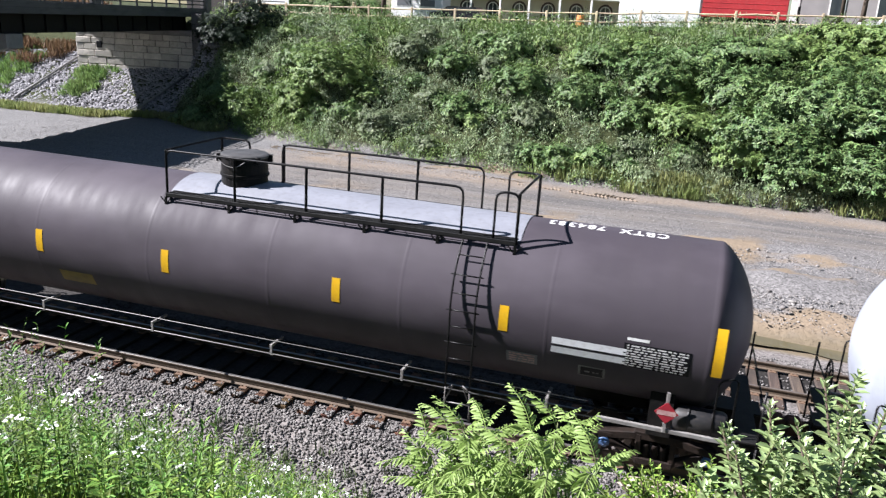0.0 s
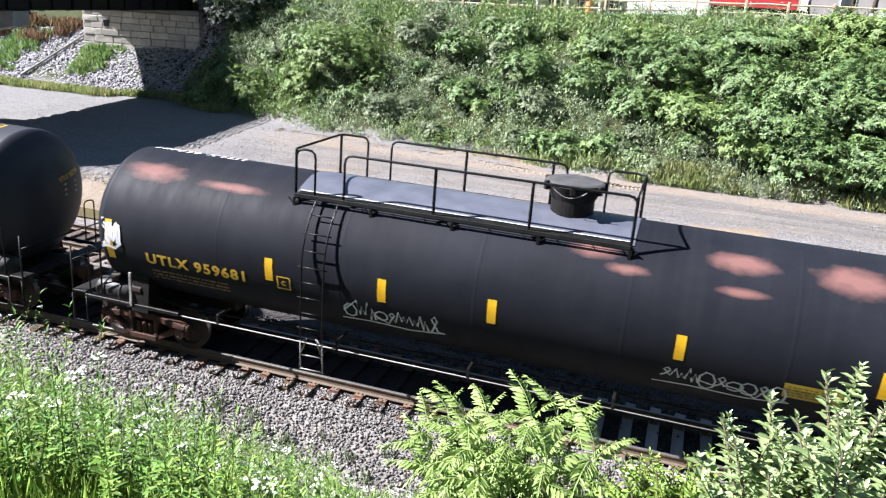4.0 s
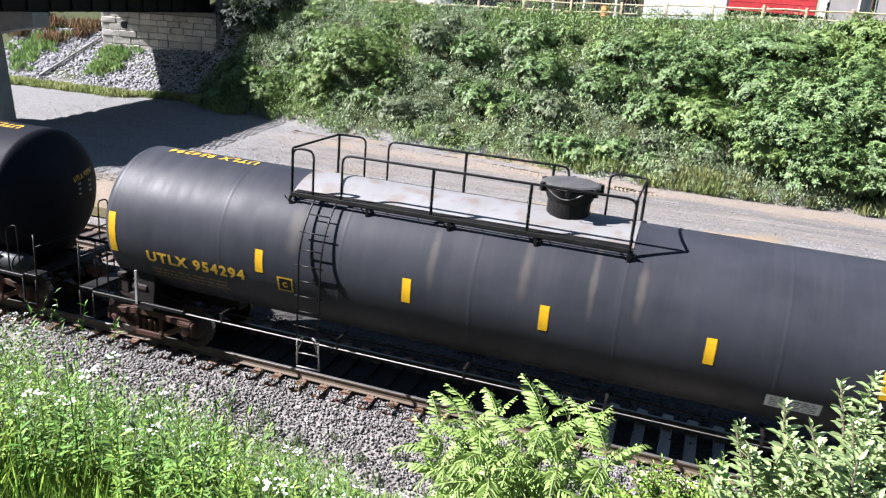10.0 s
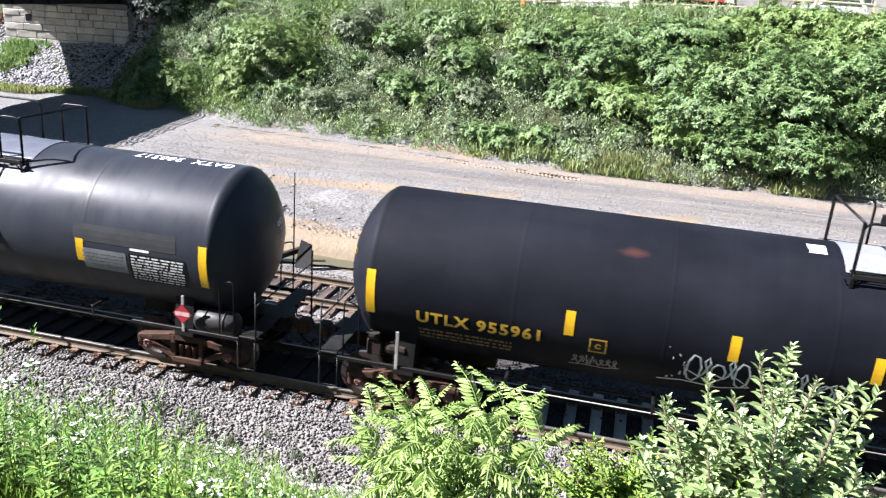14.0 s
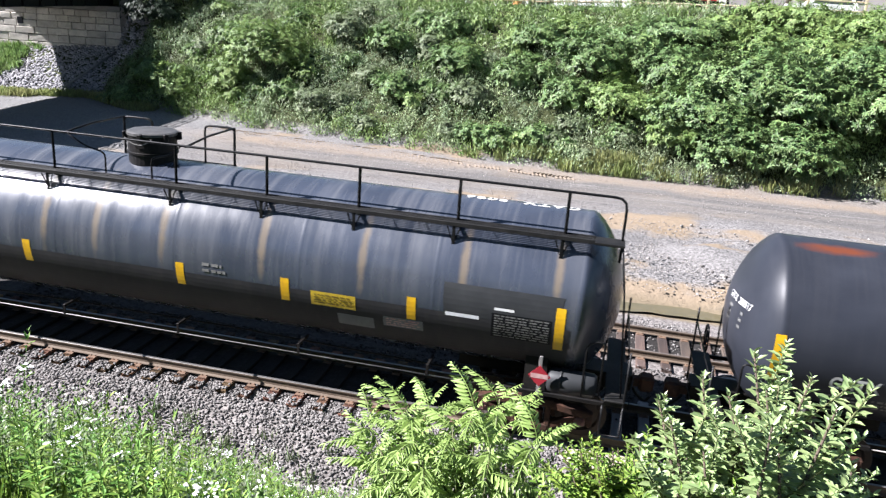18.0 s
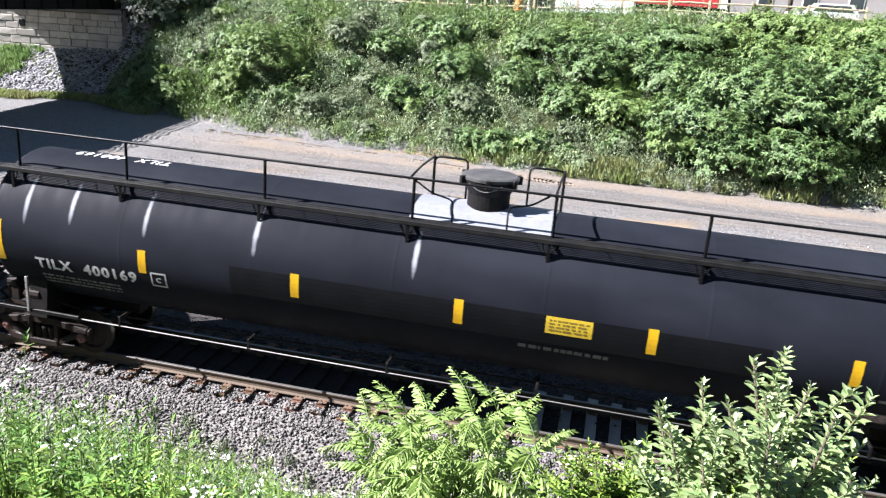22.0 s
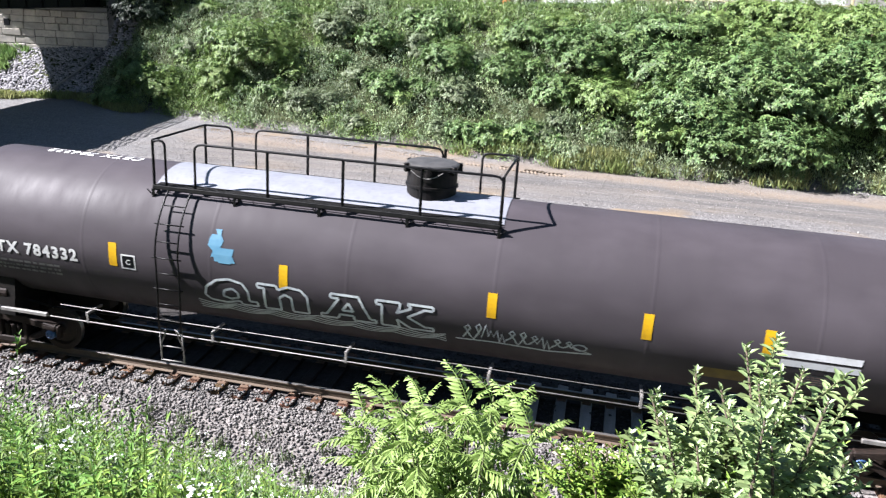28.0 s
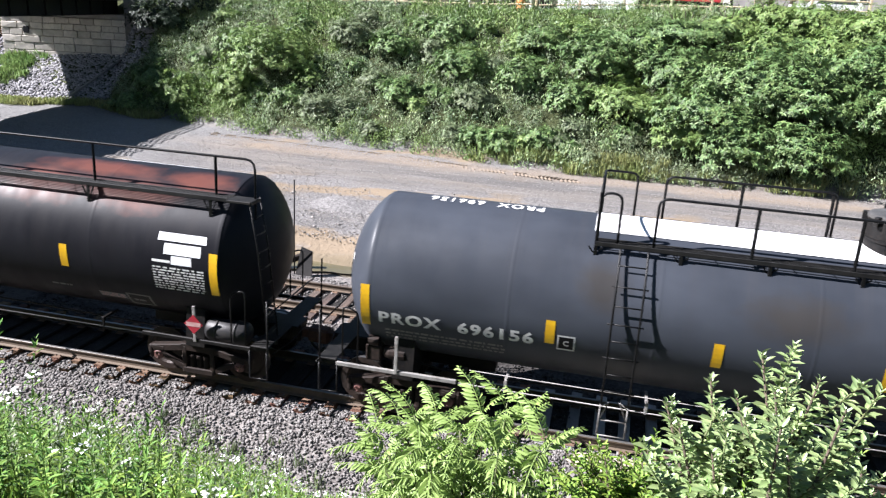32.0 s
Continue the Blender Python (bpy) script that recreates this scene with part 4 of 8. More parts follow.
def build_bush(x, y, radius, kind, seed):
    r = np.random.default_rng(seed)
    m, label, size = BUSH_KINDS[kind]
    z = float(ground_z(x, y))
    b = thing("bush", label, "bush", "bushes on the far bank", at=pose(x, y, z))
    s = Shape()
    for k in range(5):
        a = 2 * math.pi * k / 5 + r.uniform(0, 1)
        s.tube([(0.1 * math.cos(a), 0.1 * math.sin(a), -0.2), (radius * 0.25 * math.cos(a), radius * 0.25 * math.sin(a), radius * 0.45),
                (radius * 0.5 * math.cos(a), radius * 0.5 * math.sin(a), radius * 0.8)], [0.05, 0.035, 0.012], 5)
    part("woody_base", s, M_BARK, b)
    n = int(215 * radius ** 1.75) + 70
    d = random_dirs(r, n)
    d[:, 2] = np.where(d[:, 2] < -0.2, -d[:, 2], d[:, 2])
    wide = np.array([r.uniform(1.0, 1.35), r.uniform(0.85, 1.1), r.uniform(0.75, 1.0)])
    lump = np.array([0.82 + 0.45 * noise.noise((q[0] * 1.9 + seed, q[1] * 1.9, q[2] * 1.9)) + 0.5 * noise.noise((q[0] * 4.8, q[1] * 4.8 + seed, q[2] * 4.8)) for q in d])
    depth = np.where(r.uniform(size=n) < 0.7, r.uniform(0.88, 1.1, n), r.uniform(0.5, 0.9, n))
    p = d * (radius * lump * depth)[:, None] * wide + np.array([0, -radius * 0.15, radius * 0.42])
    # the hedge along the crest stays below the fence
    top = 9.0 if kind in "DS" else max(0.5, float(crest_z(x)) + float(np.interp(x, [3.0, 6.0], [-0.25, 0.9])) - z)
    p[:, 2] *= min(1.0, top / float(p[:, 2].max()))
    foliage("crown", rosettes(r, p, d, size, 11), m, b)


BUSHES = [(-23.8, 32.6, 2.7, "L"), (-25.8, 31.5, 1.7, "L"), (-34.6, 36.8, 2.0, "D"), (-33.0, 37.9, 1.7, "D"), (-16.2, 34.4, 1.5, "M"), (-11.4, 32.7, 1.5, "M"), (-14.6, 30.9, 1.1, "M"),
          (-10.1, 30.3, 1.2, "G"), (-19.4, 29.7, 1.1, "G"), (-19.7, 35.3, 1.4, "G"), (-7.9, 31.7, 1.25, "M"), (-7.0, 34.9, 1.5, "M"), (-3.6, 32.6, 2.0, "M"),
          (-1.4, 34.5, 2.4, "M"), (1.2, 35.8, 2.6, "M"), (1.0, 32.0, 2.3, "M"), (3.6, 37.1, 2.0, "L"), (6.0, 37.9, 2.1, "L"), (8.1, 36.9, 2.1, "L"), (-1.7, 29.9, 1.6, "L"),
          (2.7, 28.7, 2.6, "M"), (5.3, 30.6, 2.9, "M"), (7.7, 30.2, 2.9, "M"), (4.1, 27.2, 1.9, "M"), (7.1, 27.4, 2.1, "M"), (1.4, 28.0, 1.5, "L"), (-4.6, 30.2, 1.4, "M"),
          (-0.3, 29.6, 1.3, "L"), (5.7, 34.5, 1.8, "L"), (8.6, 34.4, 2.0, "L"), (-29.3, 34.4, 0.9, "G"), (10.4, 31.5, 3.2, "M"), (12.6, 30.3, 3.2, "M"), (-32.7, 32.8, 1.5, "M"),
          (-30.0, 31.4, 1.5, "L"), (-27.6, 34.9, 1.3, "M"), (-21.6, 30.6, 1.0, "M"), (11.5, 36.0, 2.4, "L"), (15.5, 33.0, 3.0, "M"), (-12.9, 36.2, 1.2, "M"), (-33.8, 31.8, 1.2, "M"), (-37.2, 50.5, 1.7, "S"), (-34.6, 52.0, 1.9, "S"), (-32.4, 50.4, 1.6, "S"), (-30.0, 51.5, 1.7, "S")]
rb = random.Random(12)
for k in range(85):
    x = rb.uniform(-31, 11)
    BUSHES.append((x, float(foot_y(x)) + rb.uniform(0.6, 10.0), rb.uniform(0.4, 1.0), rb.choice("LLLMMMGG")))
for i, (x, y, rad, kd) in enumerate(BUSHES):
    build_bush(x, y, rad, kd, 100 + i)


def bank_cover():
    """Undergrowth in tufts and mounds all over the far bank."""
    r = np.random.default_rng(31)
    n = 4800
    x = r.uniform(-37, 24, n)
    t = r.uniform(-0.02, 1.03, n)
    y = foot_y(x) + t * (39.2 - foot_y(x))
    keep = ~((x < RIGHT_EDGE + 3.4) & (y < 37.5) & ((y - foot_y(x)) > (x - RIGHT_EDGE) * 1.0 - 0.5))
    x, y = x[keep], y[keep]
    z = ground_z(x, y)
    n = len(x)
    rad = r.uniform(0.3, 0.95, n) * r.uniform(0.7, 1.15, n)
    tone = np.array([noise.noise((a * 0.22, b * 0.3, 1.5)) + 0.5 * noise.noise((a * 0.7, b * 0.9, 8)) for a, b in zip(x, y)]) + r.normal(0, 0.16, n)
    tone = tone + 0.35 * np.clip((y - 37.2) / 1.2, 0, 1)
    for name, lo, hi, m, size, label in (("undergrowth_grey", -9, -0.2, M_LEAF_GREY, 0.115, "grey-green brambles and weeds covering the far bank"),
                                         ("undergrowth", -0.2, 0.24, M_LEAF_BANK, 0.135, "tangled green undergrowth covering the far bank"),
                                         ("undergrowth_light", 0.24, 9, M_LEAF_LIGHT, 0.14, "bright green weeds on the far bank")):
        pick = np.where((tone >= lo) & (tone < hi))[0]
        k = np.repeat(pick, 74)
        q = random_dirs(r, len(k))
        q[:, 2] = np.abs(q[:, 2])
        up = np.array([0, -0.45, 0.9])
        p = np.stack([x[k], y[k], z[k]], 1) + q * (rad[k] * r.uniform(0.75, 1.05, len(k)))[:, None] * np.array([0.85, 0.75, 1.25])
        way = unit(np.cross(q, random_dirs(r, len(k))) * 0.8 + np.array([0, -0.1, 0.75]))
        s = size * r.uniform(0.6, 1.5, len(k))
        f = leaves(p, way, unit(q + up * 0.4 + 0.4 * random_dirs(r, len(k))), s, s * r.uniform(0.11, 0.2, len(k)))
        tagged(foliage(name, f, m), label, "undergrowth", kind="stuff")


bank_cover()


def grass_tufts(name, label, places, blades, height, spread, material, seed, width=0.012):
    r = np.random.default_rng(seed)
    places = np.array(places, float)
    k = np.repeat(np.arange(len(places)), blades)
    n = len(k)
    base = places[k] + np.concatenate([r.normal(0, 1, (n, 2)) * spread, np.zeros((n, 1))], 1)
    way = unit(np.stack([r.normal(0, 0.3, n), r.normal(0, 0.3, n), np.ones(n)], 1))
    h = height * r.uniform(0.5, 1.2, n)
    tagged(foliage(name, leaves(base, way, random_dirs(r, n) * [1, 1, 0.2], h, np.full(n, width) * r.uniform(0.7, 1.6, n)), material), label, "grass", kind="stuff")


rg = np.random.default_rng(77)
tx = np.concatenate([rg.uniform(-9, 12, 45), rg.normal(-1.9, 0.9, 60)])
ty = foot_y(tx) + rg.uniform(-0.25, 0.9, len(tx))
grass_tufts("bank_foot_grass", "tall green and yellowed grass at the foot of the bank", np.stack([tx, ty, ground_z(tx, ty) - 0.02], 1), 60, 0.7, 0.2, M_LEAF_DRY, 5, 0.014)
tx = np.concatenate([rg.uniform(-53, -31, 330)])
ty = foot_y(tx) - rg.uniform(-0.2, 1.4, len(tx)) - np.where(tx < -41, 1.2, 0)
grass_tufts("dry_verge", "strip of dry yellow-green weeds along the stone slope", np.stack([tx, ty, ground_z(tx, ty) - 0.02], 1), 46, 0.5, 0.2, M_LEAF_DRY, 6, 0.022)
tx = rg.uniform(-37, 14, 420)
ty = 38.3 + rg.uniform(-0.8, 1.2, 420)
grass_tufts("crest_grass", "bright grass along the top of the bank", np.stack([tx, ty, ground_z(tx, ty) - 0.03], 1), 60, 0.3, 0.3, M_LEAF_GRASS, 7, 0.02)
tx = np.concatenate([rg.normal(-46.4, 0.75, 60), rg.normal(-54.5, 1.2, 60), rg.normal(-47.2, 0.5, 14)])
ty = np.concatenate([rg.normal(35.4, 1.0, 60), rg.normal(35.2, 1.4, 60), rg.normal(36.6, 0.4, 14)])
grass_tufts("slope_weeds", "clumps of light green weeds growing through the stones", np.stack([tx, ty, ground_z(tx, ty)], 1), 60, 0.5, 0.2, M_LEAF_GRASS, 8, 0.03)
tx = rg.uniform(-62, -51, 120)
ty = rg.uniform(36.5, 44, 120)
grass_tufts("brown_brush", "reddish brown dry brush beyond the bridge", np.stack([tx, ty, ground_z(tx, ty)], 1), 70, 1.0, 0.35,
            leaf_mat("brown_brush_stalks", (0.16, 0.09, 0.055), (0.2, 0.13, 0.07), 0.3), 9, 0.03)


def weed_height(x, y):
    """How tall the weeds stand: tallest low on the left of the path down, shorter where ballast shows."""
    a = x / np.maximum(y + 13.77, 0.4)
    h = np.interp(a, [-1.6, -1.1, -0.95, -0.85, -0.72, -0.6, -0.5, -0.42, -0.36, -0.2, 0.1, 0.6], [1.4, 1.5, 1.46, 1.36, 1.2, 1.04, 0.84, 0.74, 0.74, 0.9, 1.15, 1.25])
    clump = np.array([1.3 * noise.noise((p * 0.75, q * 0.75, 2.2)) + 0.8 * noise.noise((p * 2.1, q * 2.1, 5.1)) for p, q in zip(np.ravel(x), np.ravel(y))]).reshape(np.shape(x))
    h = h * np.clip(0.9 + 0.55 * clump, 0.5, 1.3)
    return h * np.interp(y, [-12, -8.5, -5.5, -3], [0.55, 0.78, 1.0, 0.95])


def weed_bed(name, label, r, count, area, leaf_n, leaf_len, leaf_wid, material, scale=(0.5, 1.0), flowers=0.0, spread=0.9):
    x0, x1, y0, y1 = area
    n = count // 3
    cx, cy = r.uniform(x0, x1, n), r.uniform(y0, y1, n)
    k = r.integers(0, n, count * 3)
    x, y = cx[k] + r.normal(0, 0.14, count * 3), np.clip(cy[k] + r.normal(0, 0.14, count * 3), y0, y1)
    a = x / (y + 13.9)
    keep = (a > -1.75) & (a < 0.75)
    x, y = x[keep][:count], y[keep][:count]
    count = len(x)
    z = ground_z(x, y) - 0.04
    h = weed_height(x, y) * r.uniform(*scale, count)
    lean = r.normal(0, 0.13, (count, 2))
    k = np.repeat(np.arange(count), leaf_n)
    n = len(k)
    u = np.tile(np.linspace(0.12, 1.0, leaf_n), count) + r.uniform(-0.05, 0.05, n)
    base = np.stack([x[k] + lean[k, 0] * h[k] * u, y[k] + lean[k, 1] * h[k] * u, z[k] + h[k] * u], 1)
    ang = r.uniform(0, 2 * np.pi, n)
    rise = np.interp(u, [0, 0.8, 1.05], [0.15, 0.6, 1.6])
    way = np.stack([np.cos(ang), np.sin(ang), rise * r.uniform(0.5, 1.4, n)], 1)
    s = leaf_len * np.interp(u, [0, 0.5, 1.05], [1.15, 1.0, 0.55]) * r.uniform(0.7, 1.3, n)
    groups = [leaves(base, way, np.stack([-np.cos(ang) * 0.5, -np.sin(ang) * 0.5, np.ones(n)], 1), s, s * leaf_wid)]
    b0 = np.stack([x, y, z], 1)
    b1 = b0 + np.stack([lean[:, 0] * h, lean[:, 1] * h, h], 1)
    side = np.array([0.005, 0.002, 0])
    sv = np.stack([b0 - side, b0 + side, b1], 1).reshape(-1, 3)
    stems = (sv, np.arange(count)[:, None] * 3 + [[0, 1, 2]])
    tagged(foliage(name, merge(groups + [stems]), material), label, "weeds", kind="stuff")
    if flowers:
        m = r.uniform(size=count) < flowers
        p = b1[m] + [0, 0, 0.03]
        cnt = 9
        k = np.repeat(np.arange(len(p)), cnt)
        q = p[k] + r.normal(0, 0.017, (len(k), 3)) * [1, 1, 0.2]
        sz = r.uniform(0.01, 0.023, len(k))
        ang = r.uniform(0, 6.28, len(k))
        f = leaves(q, np.stack([np.cos(ang), np.sin(ang), np.zeros(len(k))], 1), np.tile([[0.1, -0.3, 1.0]], (len(k), 1)), sz, sz * 0.5)
        tagged(foliage(name + "_flowers", f, M_FLOWER), "small white flower heads above the weeds", "flowers", kind="stuff")


rw2 = np.random.default_rng(51)
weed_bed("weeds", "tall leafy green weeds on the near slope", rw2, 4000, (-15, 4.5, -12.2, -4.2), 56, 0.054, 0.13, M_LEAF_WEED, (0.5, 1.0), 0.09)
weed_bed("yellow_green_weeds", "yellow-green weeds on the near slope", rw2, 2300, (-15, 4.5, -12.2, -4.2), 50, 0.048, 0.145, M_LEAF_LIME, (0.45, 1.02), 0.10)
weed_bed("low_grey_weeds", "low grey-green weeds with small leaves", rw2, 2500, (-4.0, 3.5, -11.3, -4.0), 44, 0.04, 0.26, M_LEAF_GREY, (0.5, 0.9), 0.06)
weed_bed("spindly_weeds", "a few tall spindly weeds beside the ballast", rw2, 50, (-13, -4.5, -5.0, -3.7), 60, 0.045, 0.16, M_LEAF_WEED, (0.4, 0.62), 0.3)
gx = rw2.uniform(-12, 4, 700)
gy = rw2.uniform(-11.5, -3.6, 700)
ok = (np.abs(gx / (gy + 13.9) + 0.3) < 1.05)
gx, gy = gx[ok], gy[ok]
grass_tufts("grass", "fine green grass among the weeds of the near slope", np.stack([gx, gy, ground_z(gx, gy) - 0.03], 1), 18, 0.34, 0.12, M_LEAF_GRASS, 12, 0.003)
gx = rw2.uniform(-8.5, 1, 46)
gy = rw2.uniform(-3.1, -2.0, 46)
grass_tufts("ballast_weeds", "sparse weeds rooted in the ballast", np.stack([gx, gy, ground_z(gx, gy)], 1), 12, 0.3, 0.07, M_LEAF_GREY, 13, 0.01)


def frond_mesh(r, length, pairs, droop):
    """A feathery compound leaf along +x, arching down; its leaflets grow from the ribbon of the midrib."""
    t = np.concatenate([[0.0, 0.08], np.linspace(0.16, 1.0, pairs)])
    mid = np.stack([length * t, np.zeros(len(t)), length * (0.28 * t - droop * t * t)], 1)
    tang = np.stack([np.ones(len(t)), np.zeros(len(t)), 0.28 - 2 * droop * t], 1)
    rib = np.concatenate([mid + [0, 0.004, 0], mid - [0, 0.004, 0]])
    n = len(t)
    k = np.arange(n - 1)
    faces = [np.stack([k, k + n, k + n + 1], 1), np.stack([k, k + n + 1, k + 1], 1)]
    verts = [rib]
    size = length * 0.31 * np.interp(t, [0.16, 0.45, 1.0], [0.75, 1.0, 0.5])
    grow = np.arange(2, n)
    for sg in (1, -1):
        way = unit(tang[grow]) * 0.45 + np.array([0, sg, -0.5]) + r.normal(0, 0.16, (pairs, 3))
        lv, lf = leaves(mid[grow], way, np.tile([[0, 0, 1.0]], (pairs, 1)) + r.normal(0, 0.3, (pairs, 3)), size[grow] * r.uniform(0.75, 1.15, pairs), size[grow] * 0.125, 0.35, True)
        at = sum(len(q) for q in verts)
        root = grow if sg > 0 else grow + n
        faces.append(np.where(lf % 6 == 0, root[lf // 6], lf + at))
        verts.append(lv)
    lv, lf = leaves(mid[-1:], tang[-1:], np.array([[0, 0, 1.0]]), size[-1:], size[-1:] * 0.16, 0.3, True)
    faces.append(np.where(lf == 0, n - 1, lf + sum(len(q) for q in verts)))
    verts.append(lv)
    return fast_mesh("frond", np.concatenate(verts), np.concatenate(faces), M_LEAF_SUMAC)


def build_sumac(tips, base):
    r = np.random.default_rng(19)
    plant = thing("sumac", "young sumac with feathery bright green compound leaves", "shrub", at=pose(*base))
    meshes = [frond_mesh(r, l, p, d) for l, p, d in ((0.40, 13, 0.68), (0.36, 12, 0.8), (0.33, 11, 0.62), (0.42, 14, 0.86), (0.22, 9, 0.3))]
    for k, tip in enumerate(tips):
        t = Vector(tip) - Vector(base) - Vector((0, 0, 0.12))
        root = Vector((0.15 * math.cos(k * 2.4), 0.15 * math.sin(k * 2.4), -0.1))
        s = Shape()
        s.tube([root, root.lerp(t, 0.5) + Vector((0.03, 0, -0.1)), t], [0.016, 0.011, 0.006], 6)
        part("stem", s, M_STEM, plant, smooth=True)
        for j in range(10):
            a = j * 137.5 + r.uniform(-15, 15)
            lvl = j / 10
            p = root.lerp(t, 1.0 - 0.34 * lvl) if j else t
            tilt = 55 - 75 * lvl + r.uniform(-14, 12)
            me = meshes[4] if j < 1 else meshes[int(r.integers(0, 4))]
            part("frond", me, None, plant, at=pose(p.x, p.y, p.z, 0, -tilt, a))


SUMAC_TIPS = [(-0.83, -8.4, 4.75), (-1.41, -8.3, 4.52), (-1.51, -8.6, 4.62), (-0.96, -8.7, 4.8), (-0.63, -8.5, 4.74), (-1.1, -8.8, 4.68), (-0.43, -8.9, 4.76), (-1.35, -8.9, 4.59), (-0.77, -9.0, 4.71), (-1.78, -8.2, 4.42), (-1.86, -8.5, 4.39),
              (-1.72, -8.8, 4.29), (-1.23, -9.1, 4.54), (-0.93, -9.2, 4.64), (-0.63, -9.2, 4.68), (-0.41, -9.3, 4.76), (-1.35, -9.2, 4.39), (-1.0, -9.3, 4.46), (-0.68, -9.4, 4.56), (-1.64, -9.2, 4.26), (-0.46, -9.4, 4.56)]
build_sumac(SUMAC_TIPS[:13], (-1.1, -8.6, float(ground_z(-1.1, -8.6))))


def build_shrub(tips, base, name, label, material, leaf, slim, seed):
    r = np.random.default_rng(seed)
    plant = thing(name, label, "shrub", at=pose(*base))
    groups = []
    for k, tip in enumerate(tips):
        t = Vector(tip) - Vector(base)
        root = Vector((0.2 * math.cos(k * 2.1), 0.2 * math.sin(k * 2.1), -0.1))
        mid = root.lerp(t, 0.5) + Vector((0, 0, 0.12))
        s = Shape()
        s.tube([root, mid, t], [0.014, 0.010, 0.004], 6)
        part("branch", s, M_BARK, plant, smooth=True)
        runs = [(mid.lerp(t, 0.0), t)]
        for j in range(8):
            st = root.lerp(mid, 0.35 + 0.17 * j) if j < 4 else mid.lerp(t, 0.2 * j - 0.8)
            e = st + Vector((r.normal(0, 0.16), r.normal(0, 0.16), r.uniform(0.12, 0.32)))
            runs.append((st, e))
            s = Shape()
            s.tube([st, e], [0.006, 0.003], 5)
            part("twig", s, M_STEM, plant, smooth=True)
        for a, b in runs:
            n = max(8, int((b - a).length / 0.009))
            u = np.linspace(0.05, 1, n)
            base_p = np.array(a)[None] * (1 - u[:, None]) + np.array(b)[None] * u[:, None]
            ang = np.arange(n) * 2.4 + r.uniform(0, 6)
            way = np.stack([np.cos(ang), np.sin(ang), np.interp(u, [0, 0.8, 1], [0.2, 0.5, 1.6])], 1)
            sz = leaf * r.uniform(0.6, 1.25, n) * np.interp(u, [0, 0.8, 1], [1, 1, 0.6])
            groups.append(leaves(base_p, way, np.stack([-np.cos(ang) * 0.4, -np.sin(ang) * 0.4, np.ones(n)], 1) + r.normal(0, 0.15, (n, 3)), sz, sz * slim, 0.3, True))
    foliage("foliage", merge(groups), material, plant)


SHRUB_TIPS = [(0.57, -10.4, 6.16), (0.38, -10.4, 6.01), (0.2, -10.5, 5.91), (0.63, -10.5, 6.04), (0.77, -10.6, 6.17), (0.74, -10.3, 5.92), (0.47, -10.6, 6.03), (0.25, -10.7, 5.92), (0.39, -10.77, 5.85), (0.61, -11.04, 6.05), (0.22, -10.87, 5.76), (0.43, -10.68, 5.64), (0.9, -10.52, 5.87), (0.38, -10.32, 5.54), (0.68, -10.5, 5.69), (0.28, -10.57, 5.61), (0.47, -10.32, 5.81), (0.67, -10.31, 5.58), (0.78, -10.74, 5.82), (0.94, -10.26, 5.74), (0.78, -10.98, 6.23), (0.41, -10.71, 5.66), (0.7, -10.64, 5.95), (0.53, -10.57, 5.84), (0.74, -10.49, 5.64), (1.09, -10.21, 5.59), (0.79, -10.33, 5.85), (1.0, -10.59, 5.79), (0.83, -10.35, 5.85), (0.57, -11.04, 6.15)]
build_shrub(SHRUB_TIPS, (0.7, -10.6, float(ground_z(0.7, -10.6))), "leafy_shrub", "shrub with pale stems and glossy grey-green oval leaves", M_LEAF_SHRUB, 0.07, 0.195, 29)
THICKET_TIPS = [(-0.0, -9.82, 4.94), (0.78, -9.75, 5.5), (1.32, -9.51, 5.46), (0.41, -9.6, 5.15), (-0.07, -9.85, 4.99), (-0.04, -9.74, 5.29), (0.34, -9.67, 4.97), (-0.29, -9.31, 4.86), (-0.35, -9.67, 4.89), (0.78, -9.49, 5.23), (0.52, -9.36, 4.94), (0.57, -9.86, 5.48), (1.18, -9.78, 5.47), (1.28, -9.46, 5.26), (1.09, -9.69, 5.46), (1.14, -9.44, 5.4), (-0.29, -9.48, 4.76), (1.27, -9.6, 5.23), (-0.11, -9.58, 5.13), (0.5, -9.36, 5.2), (0.49, -9.77, 5.17), (-0.03, -9.69, 5.27), (0.04, -9.67, 5.1), (1.04, -9.79, 5.27), (0.28, -9.5, 5.18), (1.3, -9.44, 5.41), (0.08, -9.44, 5.16), (0.17, -9.64, 5.23), (-0.03, -9.63, 5.06), (0.33, -9.73, 5.14), (-0.3, -9.4, 5.09), (-0.14, -9.5, 5.14), (0.05, -9.5, 5.18), (0.19, -9.6, 5.31), (0.46, -9.7, 5.45), (-0.18, -9.7, 5.14), (0.0, -9.7, 5.15)]
build_shrub([(x, y, z - 0.16) for x, y, z in THICKET_TIPS], (0.3, -9.6, float(ground_z(0.3, -9.6))), "thicket", "low thicket of small soft green leaves", M_LEAF_LIME, 0.058, 0.2, 33)
